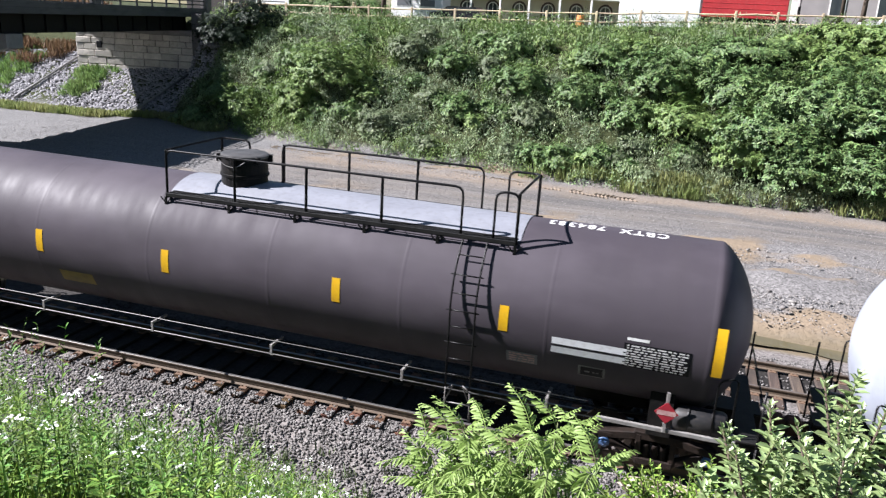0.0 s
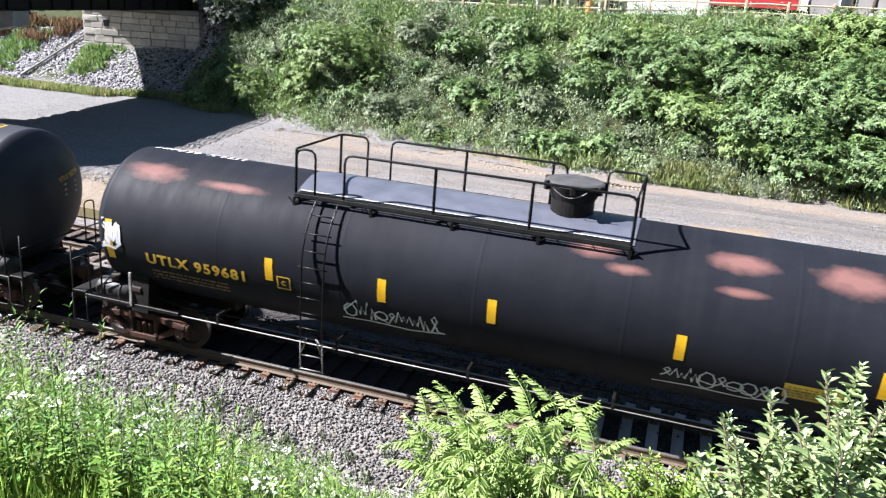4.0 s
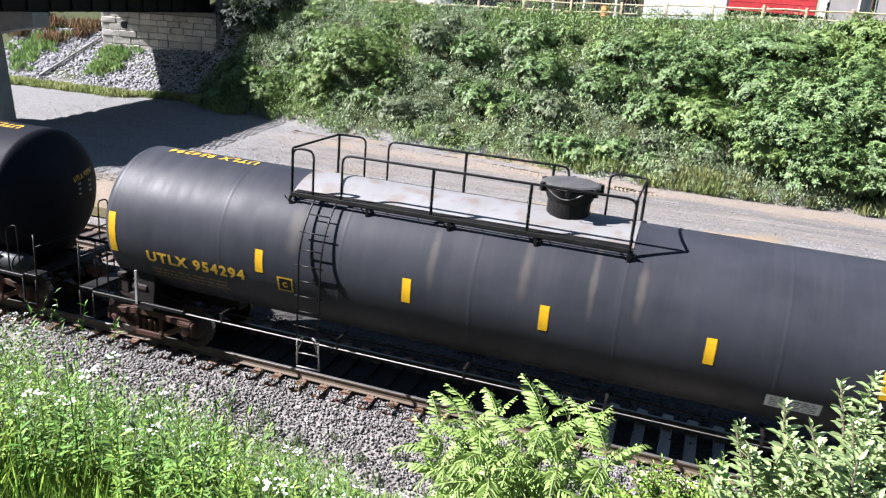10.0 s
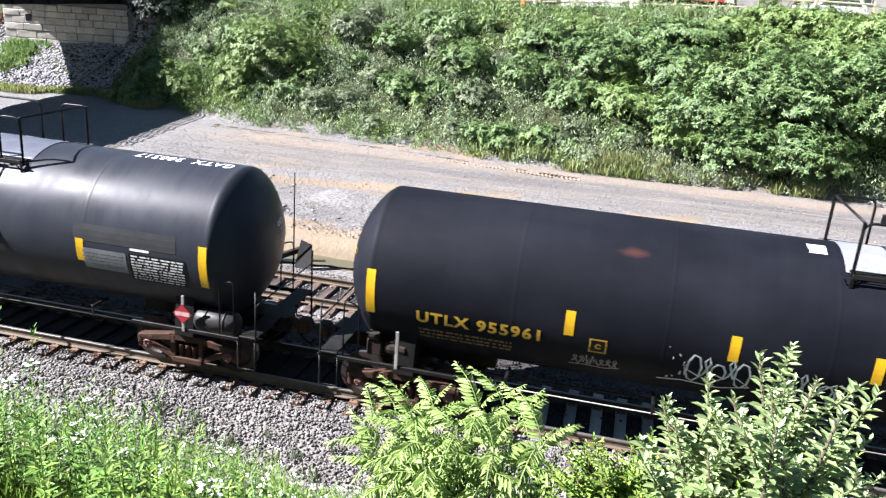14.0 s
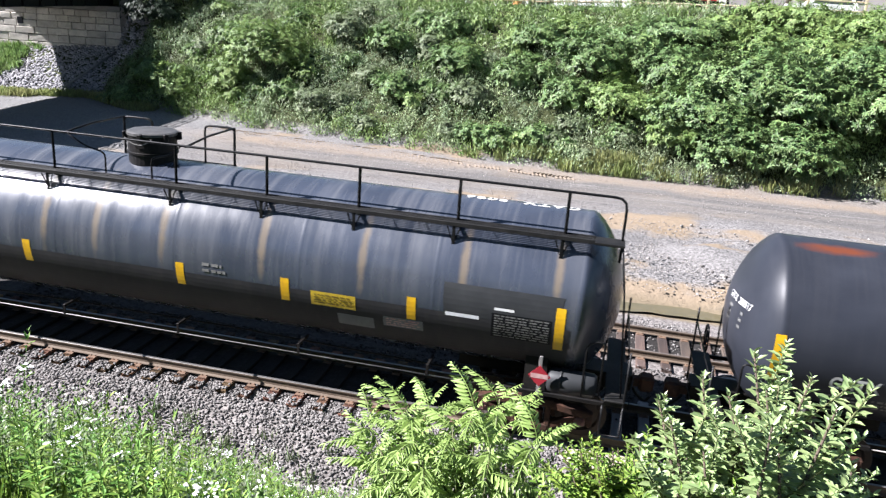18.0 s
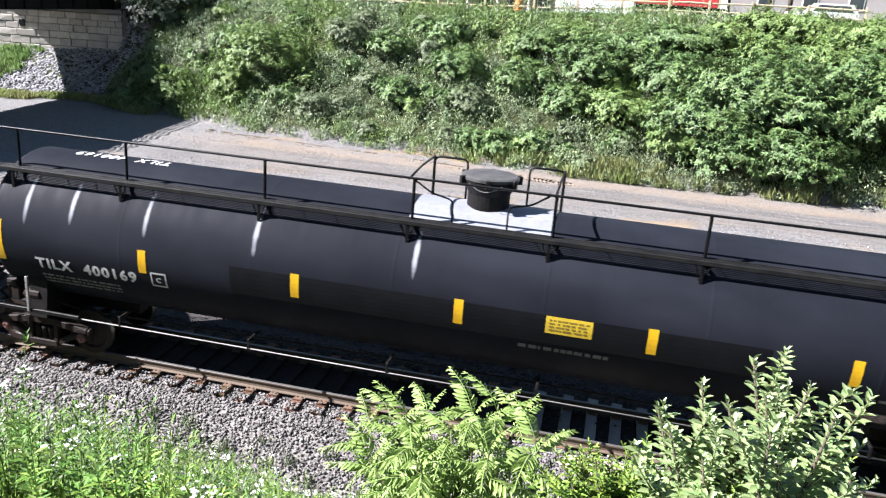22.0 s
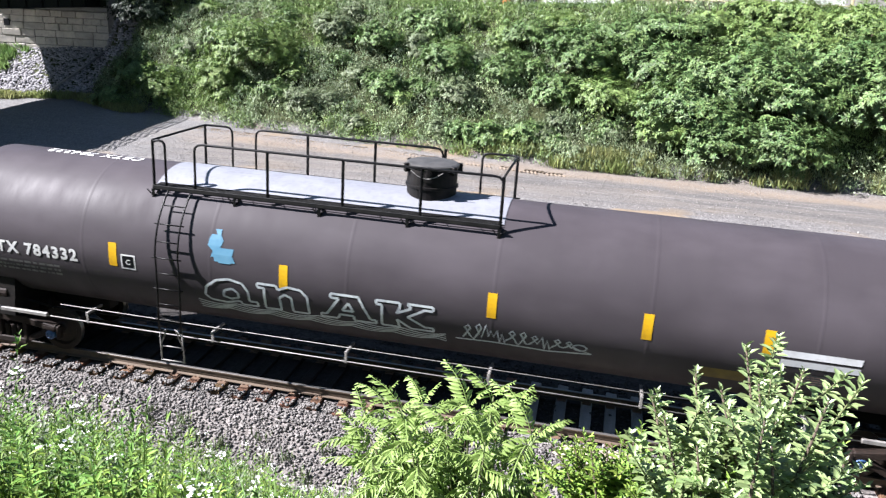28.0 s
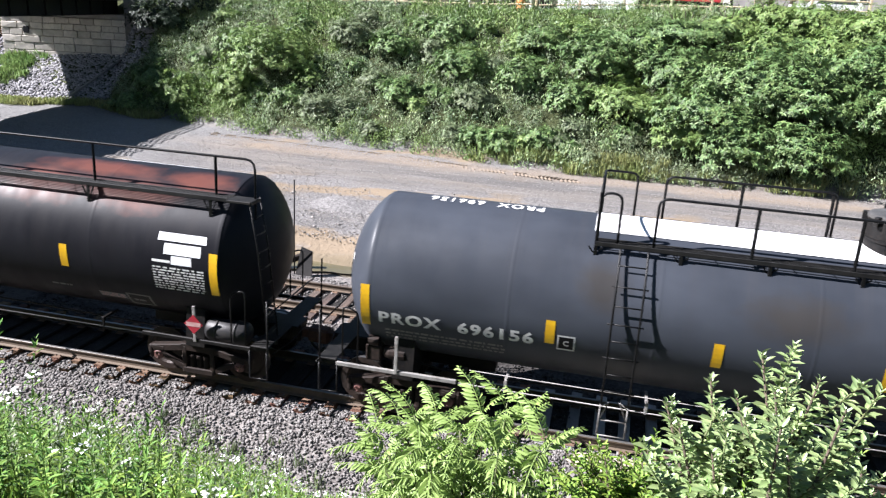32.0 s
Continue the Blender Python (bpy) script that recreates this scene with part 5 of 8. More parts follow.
UNDERGROWTH_TIPS = [(-1.84, -8.19, 3.54), (-1.3, -8.07, 3.97), (-0.67, -8.3, 4.07), (-1.67, -8.4, 4.21), (-1.12, -8.06, 4.12), (-1.58, -8.67, 4.22), (-0.36, -8.0, 3.82), (-1.0, -8.44, 4.38), (-1.31, -7.94, 3.97), (-1.52, -8.05, 3.94), (-1.85, -8.34, 3.44), (-1.11, -8.31, 4.07), (-1.89, -8.01, 3.91), (-1.59, -8.53, 3.76), (-0.39, -8.1, 3.76), (-0.76, -8.12, 3.88), (-1.98, -8.04, 3.56), (-1.82, -7.99, 3.23), (-1.36, -8.34, 4.0), (-1.35, -8.39, 3.58), (-2.16, -8.13, 3.86), (-0.37, -8.31, 4.17)]
build_shrub(UNDERGROWTH_TIPS, (-1.1, -8.3, float(ground_z(-1.1, -8.3))), "thicket", "green thicket of small leaves under the sumac", M_LEAF_WEED, 0.06, 0.17, 37)
gx = rw2.uniform(-7.5, -0.8, 2600)
gy = rw2.uniform(-12.6, -10.9, 2600)
ok = (gx / (gy + 13.9) < -0.55) & (gx / (gy + 13.9) > -2.0)
gx, gy = gx[ok], gy[ok]
grass_tufts("near_grass", "fine yellow-green grass at the top of the near slope", np.stack([gx, gy, ground_z(gx, gy) - 0.02], 1), 40, 0.17, 0.1, M_LEAF_LIME, 14, 0.0024)


# ---- tank cars ----
TANK_R, TANK_Z = 1.525, 2.56
TEXTS = {}


def on_tank(x, th, lift=0.005):
    """A place on the tank: x along it, th radians from its top towards the near side."""
    r = TANK_R + lift
    return (x, -r * math.sin(th), TANK_Z + r * math.cos(th))


def patch(shape, x, th, w, h, lift=0.005, slot=0, ragged=0.0, seed=0):
    """A sheet that lies on the tank: centre x and th (degrees), length w, height h along the curve."""
    t0, t1 = radians(th) - h / 2 / TANK_R, radians(th) + h / 2 / TANK_R
    n = max(1, int(h / 0.09))
    q = random.Random(seed)
    vs = []
    for k in range(n + 1):
        t = t0 + (t1 - t0) * k / n
        vs += [on_tank(x - w / 2 + q.uniform(-ragged, ragged), t, lift), on_tank(x + w / 2 + q.uniform(-ragged, ragged), t, lift)]
    shape.add(vs, [(2 * k, 2 * k + 2, 2 * k + 3, 2 * k + 1) for k in range(n)], slot)
    return shape


def text_outline(body, bold=0.0):
    """Flat triangles of a text one unit high, as arrays, from the built-in font."""
    if (body, bold) in TEXTS:
        return TEXTS[body, bold]
    cu = bpy.data.curves.new("text", "FONT")
    cu.body, cu.size, cu.resolution_u, cu.offset, cu.space_character = body, 1.0, 3, bold, 1.18
    ob = bpy.data.objects.new("text", cu)
    scene.collection.objects.link(ob)
    bpy.context.view_layer.update()
    me = bpy.data.meshes.new_from_object(ob.evaluated_get(bpy.context.evaluated_depsgraph_get()))
    bm = bmesh.new()
    bm.from_mesh(me)
    zs = [v.co.y for v in bm.verts]
    lo, hi = min(zs), max(zs)
    for k in range(1, 5):
        geom = bm.verts[:] + bm.edges[:] + bm.faces[:]
        bmesh.ops.bisect_plane(bm, geom=geom, plane_co=(0, lo + (hi - lo) * k / 5, 0), plane_no=(0, 1, 0))
    bm.verts.ensure_lookup_table()
    bm.verts.index_update()
    xs = [v.co.x for v in bm.verts]
    x0, x1 = min(xs), max(xs)
    out = ([((v.co.x - x0) / (x1 - x0) - 0.5, (v.co.y - lo) / (hi - lo) - 0.5) for v in bm.verts],
           [tuple(v.index for v in fc.verts) for fc in bm.faces])
    bm.free()
    bpy.data.objects.remove(ob)
    bpy.data.meshes.remove(me)
    bpy.data.curves.remove(cu)
    TEXTS[body, bold] = out
    return out


def tank_text(body, x, th, w, h, lift=0.007, turned=False, bold=0.028):
    vs, fs = text_outline(body, bold)
    sg = -1 if turned else 1
    s = Shape()
    s.add([on_tank(x + sg * u * w, radians(th) - sg * v * h / TANK_R, lift) for u, v in vs], fs)
    return s


def head_x(r, half):
    """How far the domed head reaches at radius r from the axis."""
    return half + 0.02 + 0.70 * max(0.0, 1 - (r / TANK_R) ** 2) ** 0.74


def head_text(body, side, half, y, z, w, h, tilt=0.0):
    vs, fs = text_outline(body, 0.01)
    s = Shape()
    c, sn = math.cos(radians(tilt)), math.sin(radians(tilt))
    pts = []
    for u, v in vs:
        uu, vv = u * w * c - v * h * sn, u * w * sn + v * h * c
        yy, zz = y + side * uu, z + vv
        pts.append((side * (head_x(math.hypot(yy, zz - TANK_Z), half) + 0.008), yy, zz))
    s.add(pts, fs)
    return s


def writing_rows(x, th, w, h, rows, seed, lift=0.008, fill=0.5):
    """Writing too small to read: rows of short plain bars."""
    q = random.Random(seed)
    s = Shape()
    step = h / rows
    for k in range(rows):
        t = th + math.degrees((-h / 2 + step * (k + 0.5)) / TANK_R)
        u = -w / 2 + 0.02
        while u < w / 2 - 0.05:
            d = min(q.choice((0.04, 0.06, 0.09, 0.14)), w / 2 - 0.02 - u)
            patch(s, x + u + d / 2, t, d, step * fill, lift)
            u += d + q.choice((0.022, 0.03, 0.05))
    return s


def stroke(shape, pts, width, lift=0.007):
    """A sprayed line on the tank through (x, th degrees) points."""
    vs = []
    for i, (x, t) in enumerate(pts):
        a, b = pts[max(i - 1, 0)], pts[min(i + 1, len(pts) - 1)]
        dx, dt = b[0] - a[0], -radians(b[1] - a[1]) * TANK_R
        d = math.hypot(dx, dt) or 1.0
        nx, nt = -dt / d * width / 2, dx / d * width / 2
        for sg in (1, -1):
            vs.append(on_tank(x + sg * nx, radians(t) - sg * nt / TANK_R, lift))
    shape.add(vs, [(2 * i, 2 * i + 1, 2 * i + 3, 2 * i + 2) for i in range(len(pts) - 1)])


def scrawl(x, th, w, h, seed, lines=5, width=0.03):
    """One run of cursive spray paint: loops, spikes and a slash back under them."""
    q = random.Random(seed)
    pts, n = [], lines * 2 + 1
    kinds = [q.choice("osv") for _ in range(n)]
    for k, kd in enumerate(kinds):
        cx, cw, up, low = -w / 2 + w * (k + 0.5) / n, w / n, h * q.uniform(0.25, 0.55), h * q.uniform(0.1, 0.45)
        if kd == "o":
            pts += [(cx + cw * 0.62 * math.cos(a), (up + low) / 2 * math.sin(a)) for a in (math.pi * (1.1 - 0.26 * i) for i in range(9))]
        elif kd == "s":
            pts += [(cx - cw * 0.4, -low), (cx - cw * 0.1, -low * 0.3), (cx + cw * 0.3, up * 0.6), (cx + cw * 0.1, up), (cx - cw * 0.2, up * 0.7), (cx + cw * 0.3, -low * 0.6)]
        else:
            pts += [(cx - cw * 0.3, up), (cx - cw * 0.05, -low), (cx + cw * 0.15, up * 0.5), (cx + cw * 0.4, -low * 0.9)]
    pts += [(w * 0.55, -h * 0.3), (w * 0.2, -h * 0.5), (-w * 0.25, -h * 0.42), (-w * 0.55, -h * 0.5)]
    s = Shape()
    vs = []
    for i, (u, v) in enumerate(pts):
        a, b = pts[max(i - 1, 0)], pts[min(i + 1, len(pts) - 1)]
        d = math.hypot(b[0] - a[0], b[1] - a[1]) or 1.0
        nx, nv = -(b[1] - a[1]) / d * width / 2, (b[0] - a[0]) / d * width / 2
        for sg in (1, -1):
            vs.append(on_tank(x + u + sg * nx, radians(th) - (v + sg * nv) / TANK_R, 0.006 + 0.012 * i / len(pts)))
    s.add(vs, [(2 * i, 2 * i + 1, 2 * i + 3, 2 * i + 2) for i in range(len(pts) - 1)])
    return s


SHARED = {}


def shared(key, build, material, smooth=False):
    if key not in SHARED:
        s = Shape()
        build(s)
        SHARED[key] = s.mesh(key, material, smooth)
    return SHARED[key]


WHEEL_R = 0.457


def truck_meshes():
    def wheelset(s):
        for side in (-1, 1):
            y = side * 0.755
            prof = [(-0.07 * side, 0.07), (-0.09 * side, 0.11), (-0.03 * side, 0.16), (0.0, 0.33), (-0.05 * side, 0.37), (-0.06 * side, WHEEL_R - 0.012)]
            s.lathe(prof, (0, y, 0), "y", 28, 0)
            s.lathe([(-0.06 * side, WHEEL_R - 0.012), (-0.05 * side, WHEEL_R), (0.055 * side, WHEEL_R), (0.06 * side, WHEEL_R + 0.02), (0.085 * side, WHEEL_R + 0.022)][::1], (0, y - 0.0, 0), "y", 28, 1)
            s.lathe([(0.085 * side, WHEEL_R + 0.022), (0.085 * side, 0.36), (0.04 * side, 0.32), (0.05 * side, 0.15), (0.09 * side, 0.11), (0.09 * side, 0.08)], (0, y, 0), "y", 28, 0)
            for k in range(6):
                a = k * math.pi / 3
                s.box(math.cos(a) * 0.22 - 0.025, math.cos(a) * 0.22 + 0.025, y - side * 0.035 - 0.012, y - side * 0.035 + 0.012, math.sin(a) * 0.22 - 0.025, math.sin(a) * 0.22 + 0.025, 0.004)
        s.tube([(0, -1.06, 0), (0, 1.06, 0)], 0.078, 12)

    def side_frame(s):
        # a cast truss: arched top chord, sagging bottom chord, columns and pedestals
        th = 0.06
        def bar(x0, z0, x1, z1, h, t=th):
            a = math.atan2(z1 - z0, x1 - x0)
            ln = math.hypot(x1 - x0, z1 - z0)
            m = Matrix.Translation((x0, 0, z0)) @ Matrix.Rotation(-a, 4, "Y")
            s.box(-0.03, ln + 0.03, -t, t, -h / 2, h / 2, 0.018, 0, m)
        for g in (-1, 1):
            bar(g * 0.36, 0.70, g * 0.98, 0.60, 0.15, 0.085)
            bar(g * 0.28, 0.24, g * 0.80, 0.50, 0.12, 0.075)
            bar(g * 0.30, 0.22, g * 0.30, 0.72, 0.1, 0.09)
            s.box(g * 0.89 - 0.16, g * 0.89 + 0.16, -0.09, 0.09, 0.56, 0.68, 0.03)
            s.box(g * 1.06 - 0.05, g * 1.06 + 0.05, -0.08, 0.08, 0.36, 0.66, 0.03)
        bar(-0.36, 0.72, 0.36, 0.72, 0.16, 0.085)
        bar(-0.30, 0.23, 0.30, 0.23, 0.13, 0.1)

    def spring(s):
        s.lathe([(0.29 + 0.0225 * k, 0.074 if k % 2 else 0.058) for k in range(13)], (0, 0, 0), "z", 12)

    def bearing(s):
        s.lathe([(0.0, 0.0), (0.0, 0.07), (0.02, 0.1), (0.16, 0.105), (0.2, 0.09), (0.2, 0.0)], (0, 0, 0), "y", 16)
        for k in range(3):
            a = k * 2.094 + 0.5
            s.lathe([(-0.02, 0.0), (-0.02, 0.016), (0.01, 0.016)], (0.05 * math.cos(a), 0, 0.05 * math.sin(a)), "y", 6)

    def bolster(s):
        s.box(-0.2, 0.2, -1.0, 1.0, 0.50, 0.70, 0.03)
        s.box(-0.28, 0.28, -0.35, 0.35, 0.60, 0.82, 0.04)
        for y in (-0.62, 0.62):
            s.box(-0.16, 0.16, y - 0.09, y + 0.09, 0.70, 0.80, 0.02)
        s.box(-1.0, 1.0, -0.07, 0.07, 0.44, 0.54, 0.02)
        for g in (-1, 1):
            s.box(g * 0.38 - 0.05, g * 0.38 + 0.05, -0.8, 0.8, 0.36, 0.46, 0.02)
            for y in (-0.755, 0.755):
                s.box(g * 0.39 - 0.045, g * 0.39 + 0.045, y - 0.05, y + 0.05, 0.26, 0.56, 0.02)

    for grime, mt in (("rust", M_RUST), ("grime", M_DARKRUST)):
        shared("side_frame_" + grime, side_frame, mt)
        shared("bolster_" + grime, bolster, mt)
        shared("spring_" + grime, spring, mt, True)
    shared("wheelset", wheelset, [M_WHEEL, M_TREAD])
    shared("bearing_red", bearing, mat("red_bearing_cap", (0.11, 0.04, 0.032), (0.08, 0.035, 0.028), 5, (0.16, 0.08, 0.06), 20, (0.5, 0.7)), True)
    shared("bearing_blue", bearing, mat("blue_bearing_cap", (0.03, 0.1, 0.24), (0.04, 0.07, 0.14), 5, None, 20, (0.4, 0.6)), True)


WHEELS = []


def add_truck(car, x, grime, cap):
    tr = part("truck", SHARED["bolster_" + grime], None, car, at=pose(x, 0, 0))
    for y in (-1.12, 1.12):
        part("side_frame", SHARED["side_frame_" + grime], None, tr, at=pose(0, y, 0))
        for dx in (-0.15, 0.0, 0.15):
            part("spring", SHARED["spring_" + grime], None, tr, at=pose(dx, y, 0))
        for dx in (-0.89, 0.89):
            part("bearing_cap", SHARED["bearing_" + cap], None, tr, at=pose(dx, y - 0.1 if y < 0 else y + 0.1, WHEEL_R, 0, 0, 0 if y < 0 else 180))
    for dx in (-0.89, 0.89):
        WHEELS.append((part("wheelset", SHARED["wheelset"], None, tr, at=pose(dx, 0, WHEEL_R)), dx))


def rounded(pts, r, n=3):
    """Rounds the inner corners of a polyline."""
    pts = [Vector(p) for p in pts]
    out = [pts[0]]
    for a, p, b in zip(pts, pts[1:], pts[2:]):
        u, w = (a - p).normalized(), (b - p).normalized()
        q = min(r, (a - p).length * 0.45, (b - p).length * 0.45)
        s, e = p + u * q, p + w * q
        for k in range(n + 1):
            t = k / n
            out.append(s * (1 - t) ** 2 + p * 2 * t * (1 - t) + e * t ** 2)
    return out + [pts[-1]]


def bar_part(name, parent, pts, r=0.022, material=None, bend=0.0, n=6):
    s = Shape()
    s.tube(rounded(pts, bend) if bend else pts, r, n)
    return part(name, s, material or M_RAILING, parent, smooth=True)


def add_grating(car, x0, x1, y0, y1, z, name="walkway", bars=6):
    s = Shape()
    for k in range(bars):
        y = y0 + (y1 - y0) * k / (bars - 1)
        s.box(x0, x1, y - 0.006, y + 0.006, z - 0.028, z, 0.002)
    for k in range(int((x1 - x0) / 0.62) + 1):
        x = x0 + k * 0.62
        s.box(x - 0.004, x + 0.004, y0, y1, z - 0.022, z - 0.006, 0.001)
    for y in (y0, y1):
        s.box(x0, x1, y - 0.014, y + 0.014, z - 0.06, z + 0.012, 0.004)
    return part(name, s, M_GRATE, car)


def add_bracket(car, x, y0, y1, z):
    s = Shape()
    s.box(x - 0.03, x + 0.03, y0, y1, z - 0.10, z - 0.06, 0.006)
    yo = y0 if abs(y0) > abs(y1) else y1
    zo = TANK_Z + math.sqrt(max(0.01, (TANK_R + 0.01) ** 2 - yo ** 2)) if abs(yo) < TANK_R else TANK_Z
    s.box(x - 0.03, x + 0.03, yo - 0.01, yo + 0.01, zo - 0.02, z - 0.06, 0.004)
    yi = y1 if yo == y0 else y0
    zi = TANK_Z + math.sqrt((TANK_R + 0.01) ** 2 - yi ** 2)
    s.tube([(x - 0.12, yo, z - 0.08), (x - 0.02, yo + (0.05 if yo < 0 else -0.05), zo - 0.02), (x + 0.12, yo, z - 0.08)], 0.014, 5)
    if zi < z - 0.06:
        s.box(x - 0.03, x + 0.03, yi - 0.01, yi + 0.01, zi - 0.02, z - 0.06, 0.004)
    part("bracket", s, M_RAILING, car)


def add_post(car, x, y, z0, z1):
    s = Shape()
    s.box(x - 0.028, x + 0.028, y - 0.008, y + 0.008, z0 - 0.08, z1, 0.003)
    s.box(x - 0.008, x + 0.008, y - 0.028, y + 0.028, z0 - 0.08, z1, 0.003)
    part("railing_post", s, M_RAILING, car)


def add_dome(car, x, style):
    z0, z1 = TANK_Z + TANK_R - 0.12, 4.60
    body = Shape()
    if style == "flared":
        body.lathe([(z0, 0.40), (z1 - 0.28, 0.40), (z1 - 0.06, 0.50), (z1 - 0.04, 0.52), (z1, 0.52)], (x, 0, 0), "z", 32)
    else:
        body.lathe([(z0, 0.47), (z0 + 0.25, 0.47), (z0 + 0.26, 0.50), (z0 + 0.3, 0.50), (z0 + 0.31, 0.475), (z1, 0.475)], (x, 0, 0), "z", 32)
    dome = part("dome_housing", body, M_BLACK, car, smooth=False)
    r = 0.54 if style == "flared" else 0.5
    lid = Shape()
    lid.lathe([(z1, r), (z1 + 0.05, r), (z1 + 0.07, r - 0.04), (z1 + 0.095, r * 0.5), (z1 + 0.1, 0.0)], (x, 0, 0), "z", 32)
    part("lid", lid, M_DARKPIPE, dome)
    for a in (20, 95, 160, 215, 275, 330):
        lug = Shape()
        m = Matrix.Translation((x, 0, 0)) @ Matrix.Rotation(radians(a), 4, "Z")
        lug.box(r - 0.04, r + 0.07, -0.045, 0.045, z1 - 0.1, z1 + 0.06, 0.012, 0, m)
        part("lid_lug", lug, M_BLACK, dome)
    ch = Shape()
    ch.tube([(x - 0.3 + 0.6 * k / 8, -r - 0.01 - 0.015 * math.sin(k), z1 - 0.02 - 0.14 * math.sin(math.pi * k / 8)) for k in range(9)], 0.008, 5)
    part("chain", ch, M_PIPE, dome)


def add_ladder(car, x, y_top=-1.02, z_top=3.86, z_low=1.15, foot=True):
    """A ladder that follows the near side of the tank and ends in a stirrup near the ground."""
    lad = part("ladder", Shape().box(x - 0.28, x + 0.28, y_top - 0.02, y_top + 0.02, z_top - 0.05, z_top, 0.006), M_RAILING, car)
    path = []
    for k in range(15):
        th = radians(42 + (118 - 42) * k / 14)
        rr = TANK_R + 0.11
        y, z = -rr * math.sin(th), TANK_Z + rr * math.cos(th)
        if th > radians(88):
            y = -rr + 0.02
        path.append((y, z))
    path = [(y_top, z_top)] + [p for p in path if p[1] < z_top - 0.05]
    path.append((-TANK_R - 0.09, z_low))
    for dx in (-0.23, 0.23):
        s = Shape()
        s.tube([(x + dx, y, z) for y, z in path], 0.019, 6)
        part("side_rail", s, M_RAILING, lad, smooth=True)
    ys, zs = [p[0] for p in path], [p[1] for p in path]
    k = 0
    z = z_top - 0.28
    while z > z_low:
        y = float(np.interp(-z, [-q for q in zs], ys))
        s = Shape()
        out = 0.06 if k % 2 else 0.0
        s.tube([(x - 0.24 - out, y, z), (x + 0.24 + out, y, z)], 0.014, 6)
        part("rung", s, M_RAILING, lad, smooth=True)
        z -= 0.31
        k += 1
    if foot:
        for dx in (-0.23, 0.23):
            s = Shape()
            s.tube([(x + dx, -1.6, z_low + 0.12), (x + dx * 1.05, -1.55, 0.5)], 0.016, 6)
            s.tube([(x + dx, -1.6, 1.1), (x + dx * 0.4, -1.58, 1.2), (x + dx * 1.0, -1.58, 0.85)], 0.014, 6)
            part("stirrup", s, M_PIPE, lad, smooth=True)
        for zz in (0.52, 0.82):
            s = Shape()
            s.tube([(x - 0.24, -1.56, zz), (x + 0.24, -1.56, zz)], 0.014, 6)
            part("rung", s, M_PIPE, lad, smooth=True)


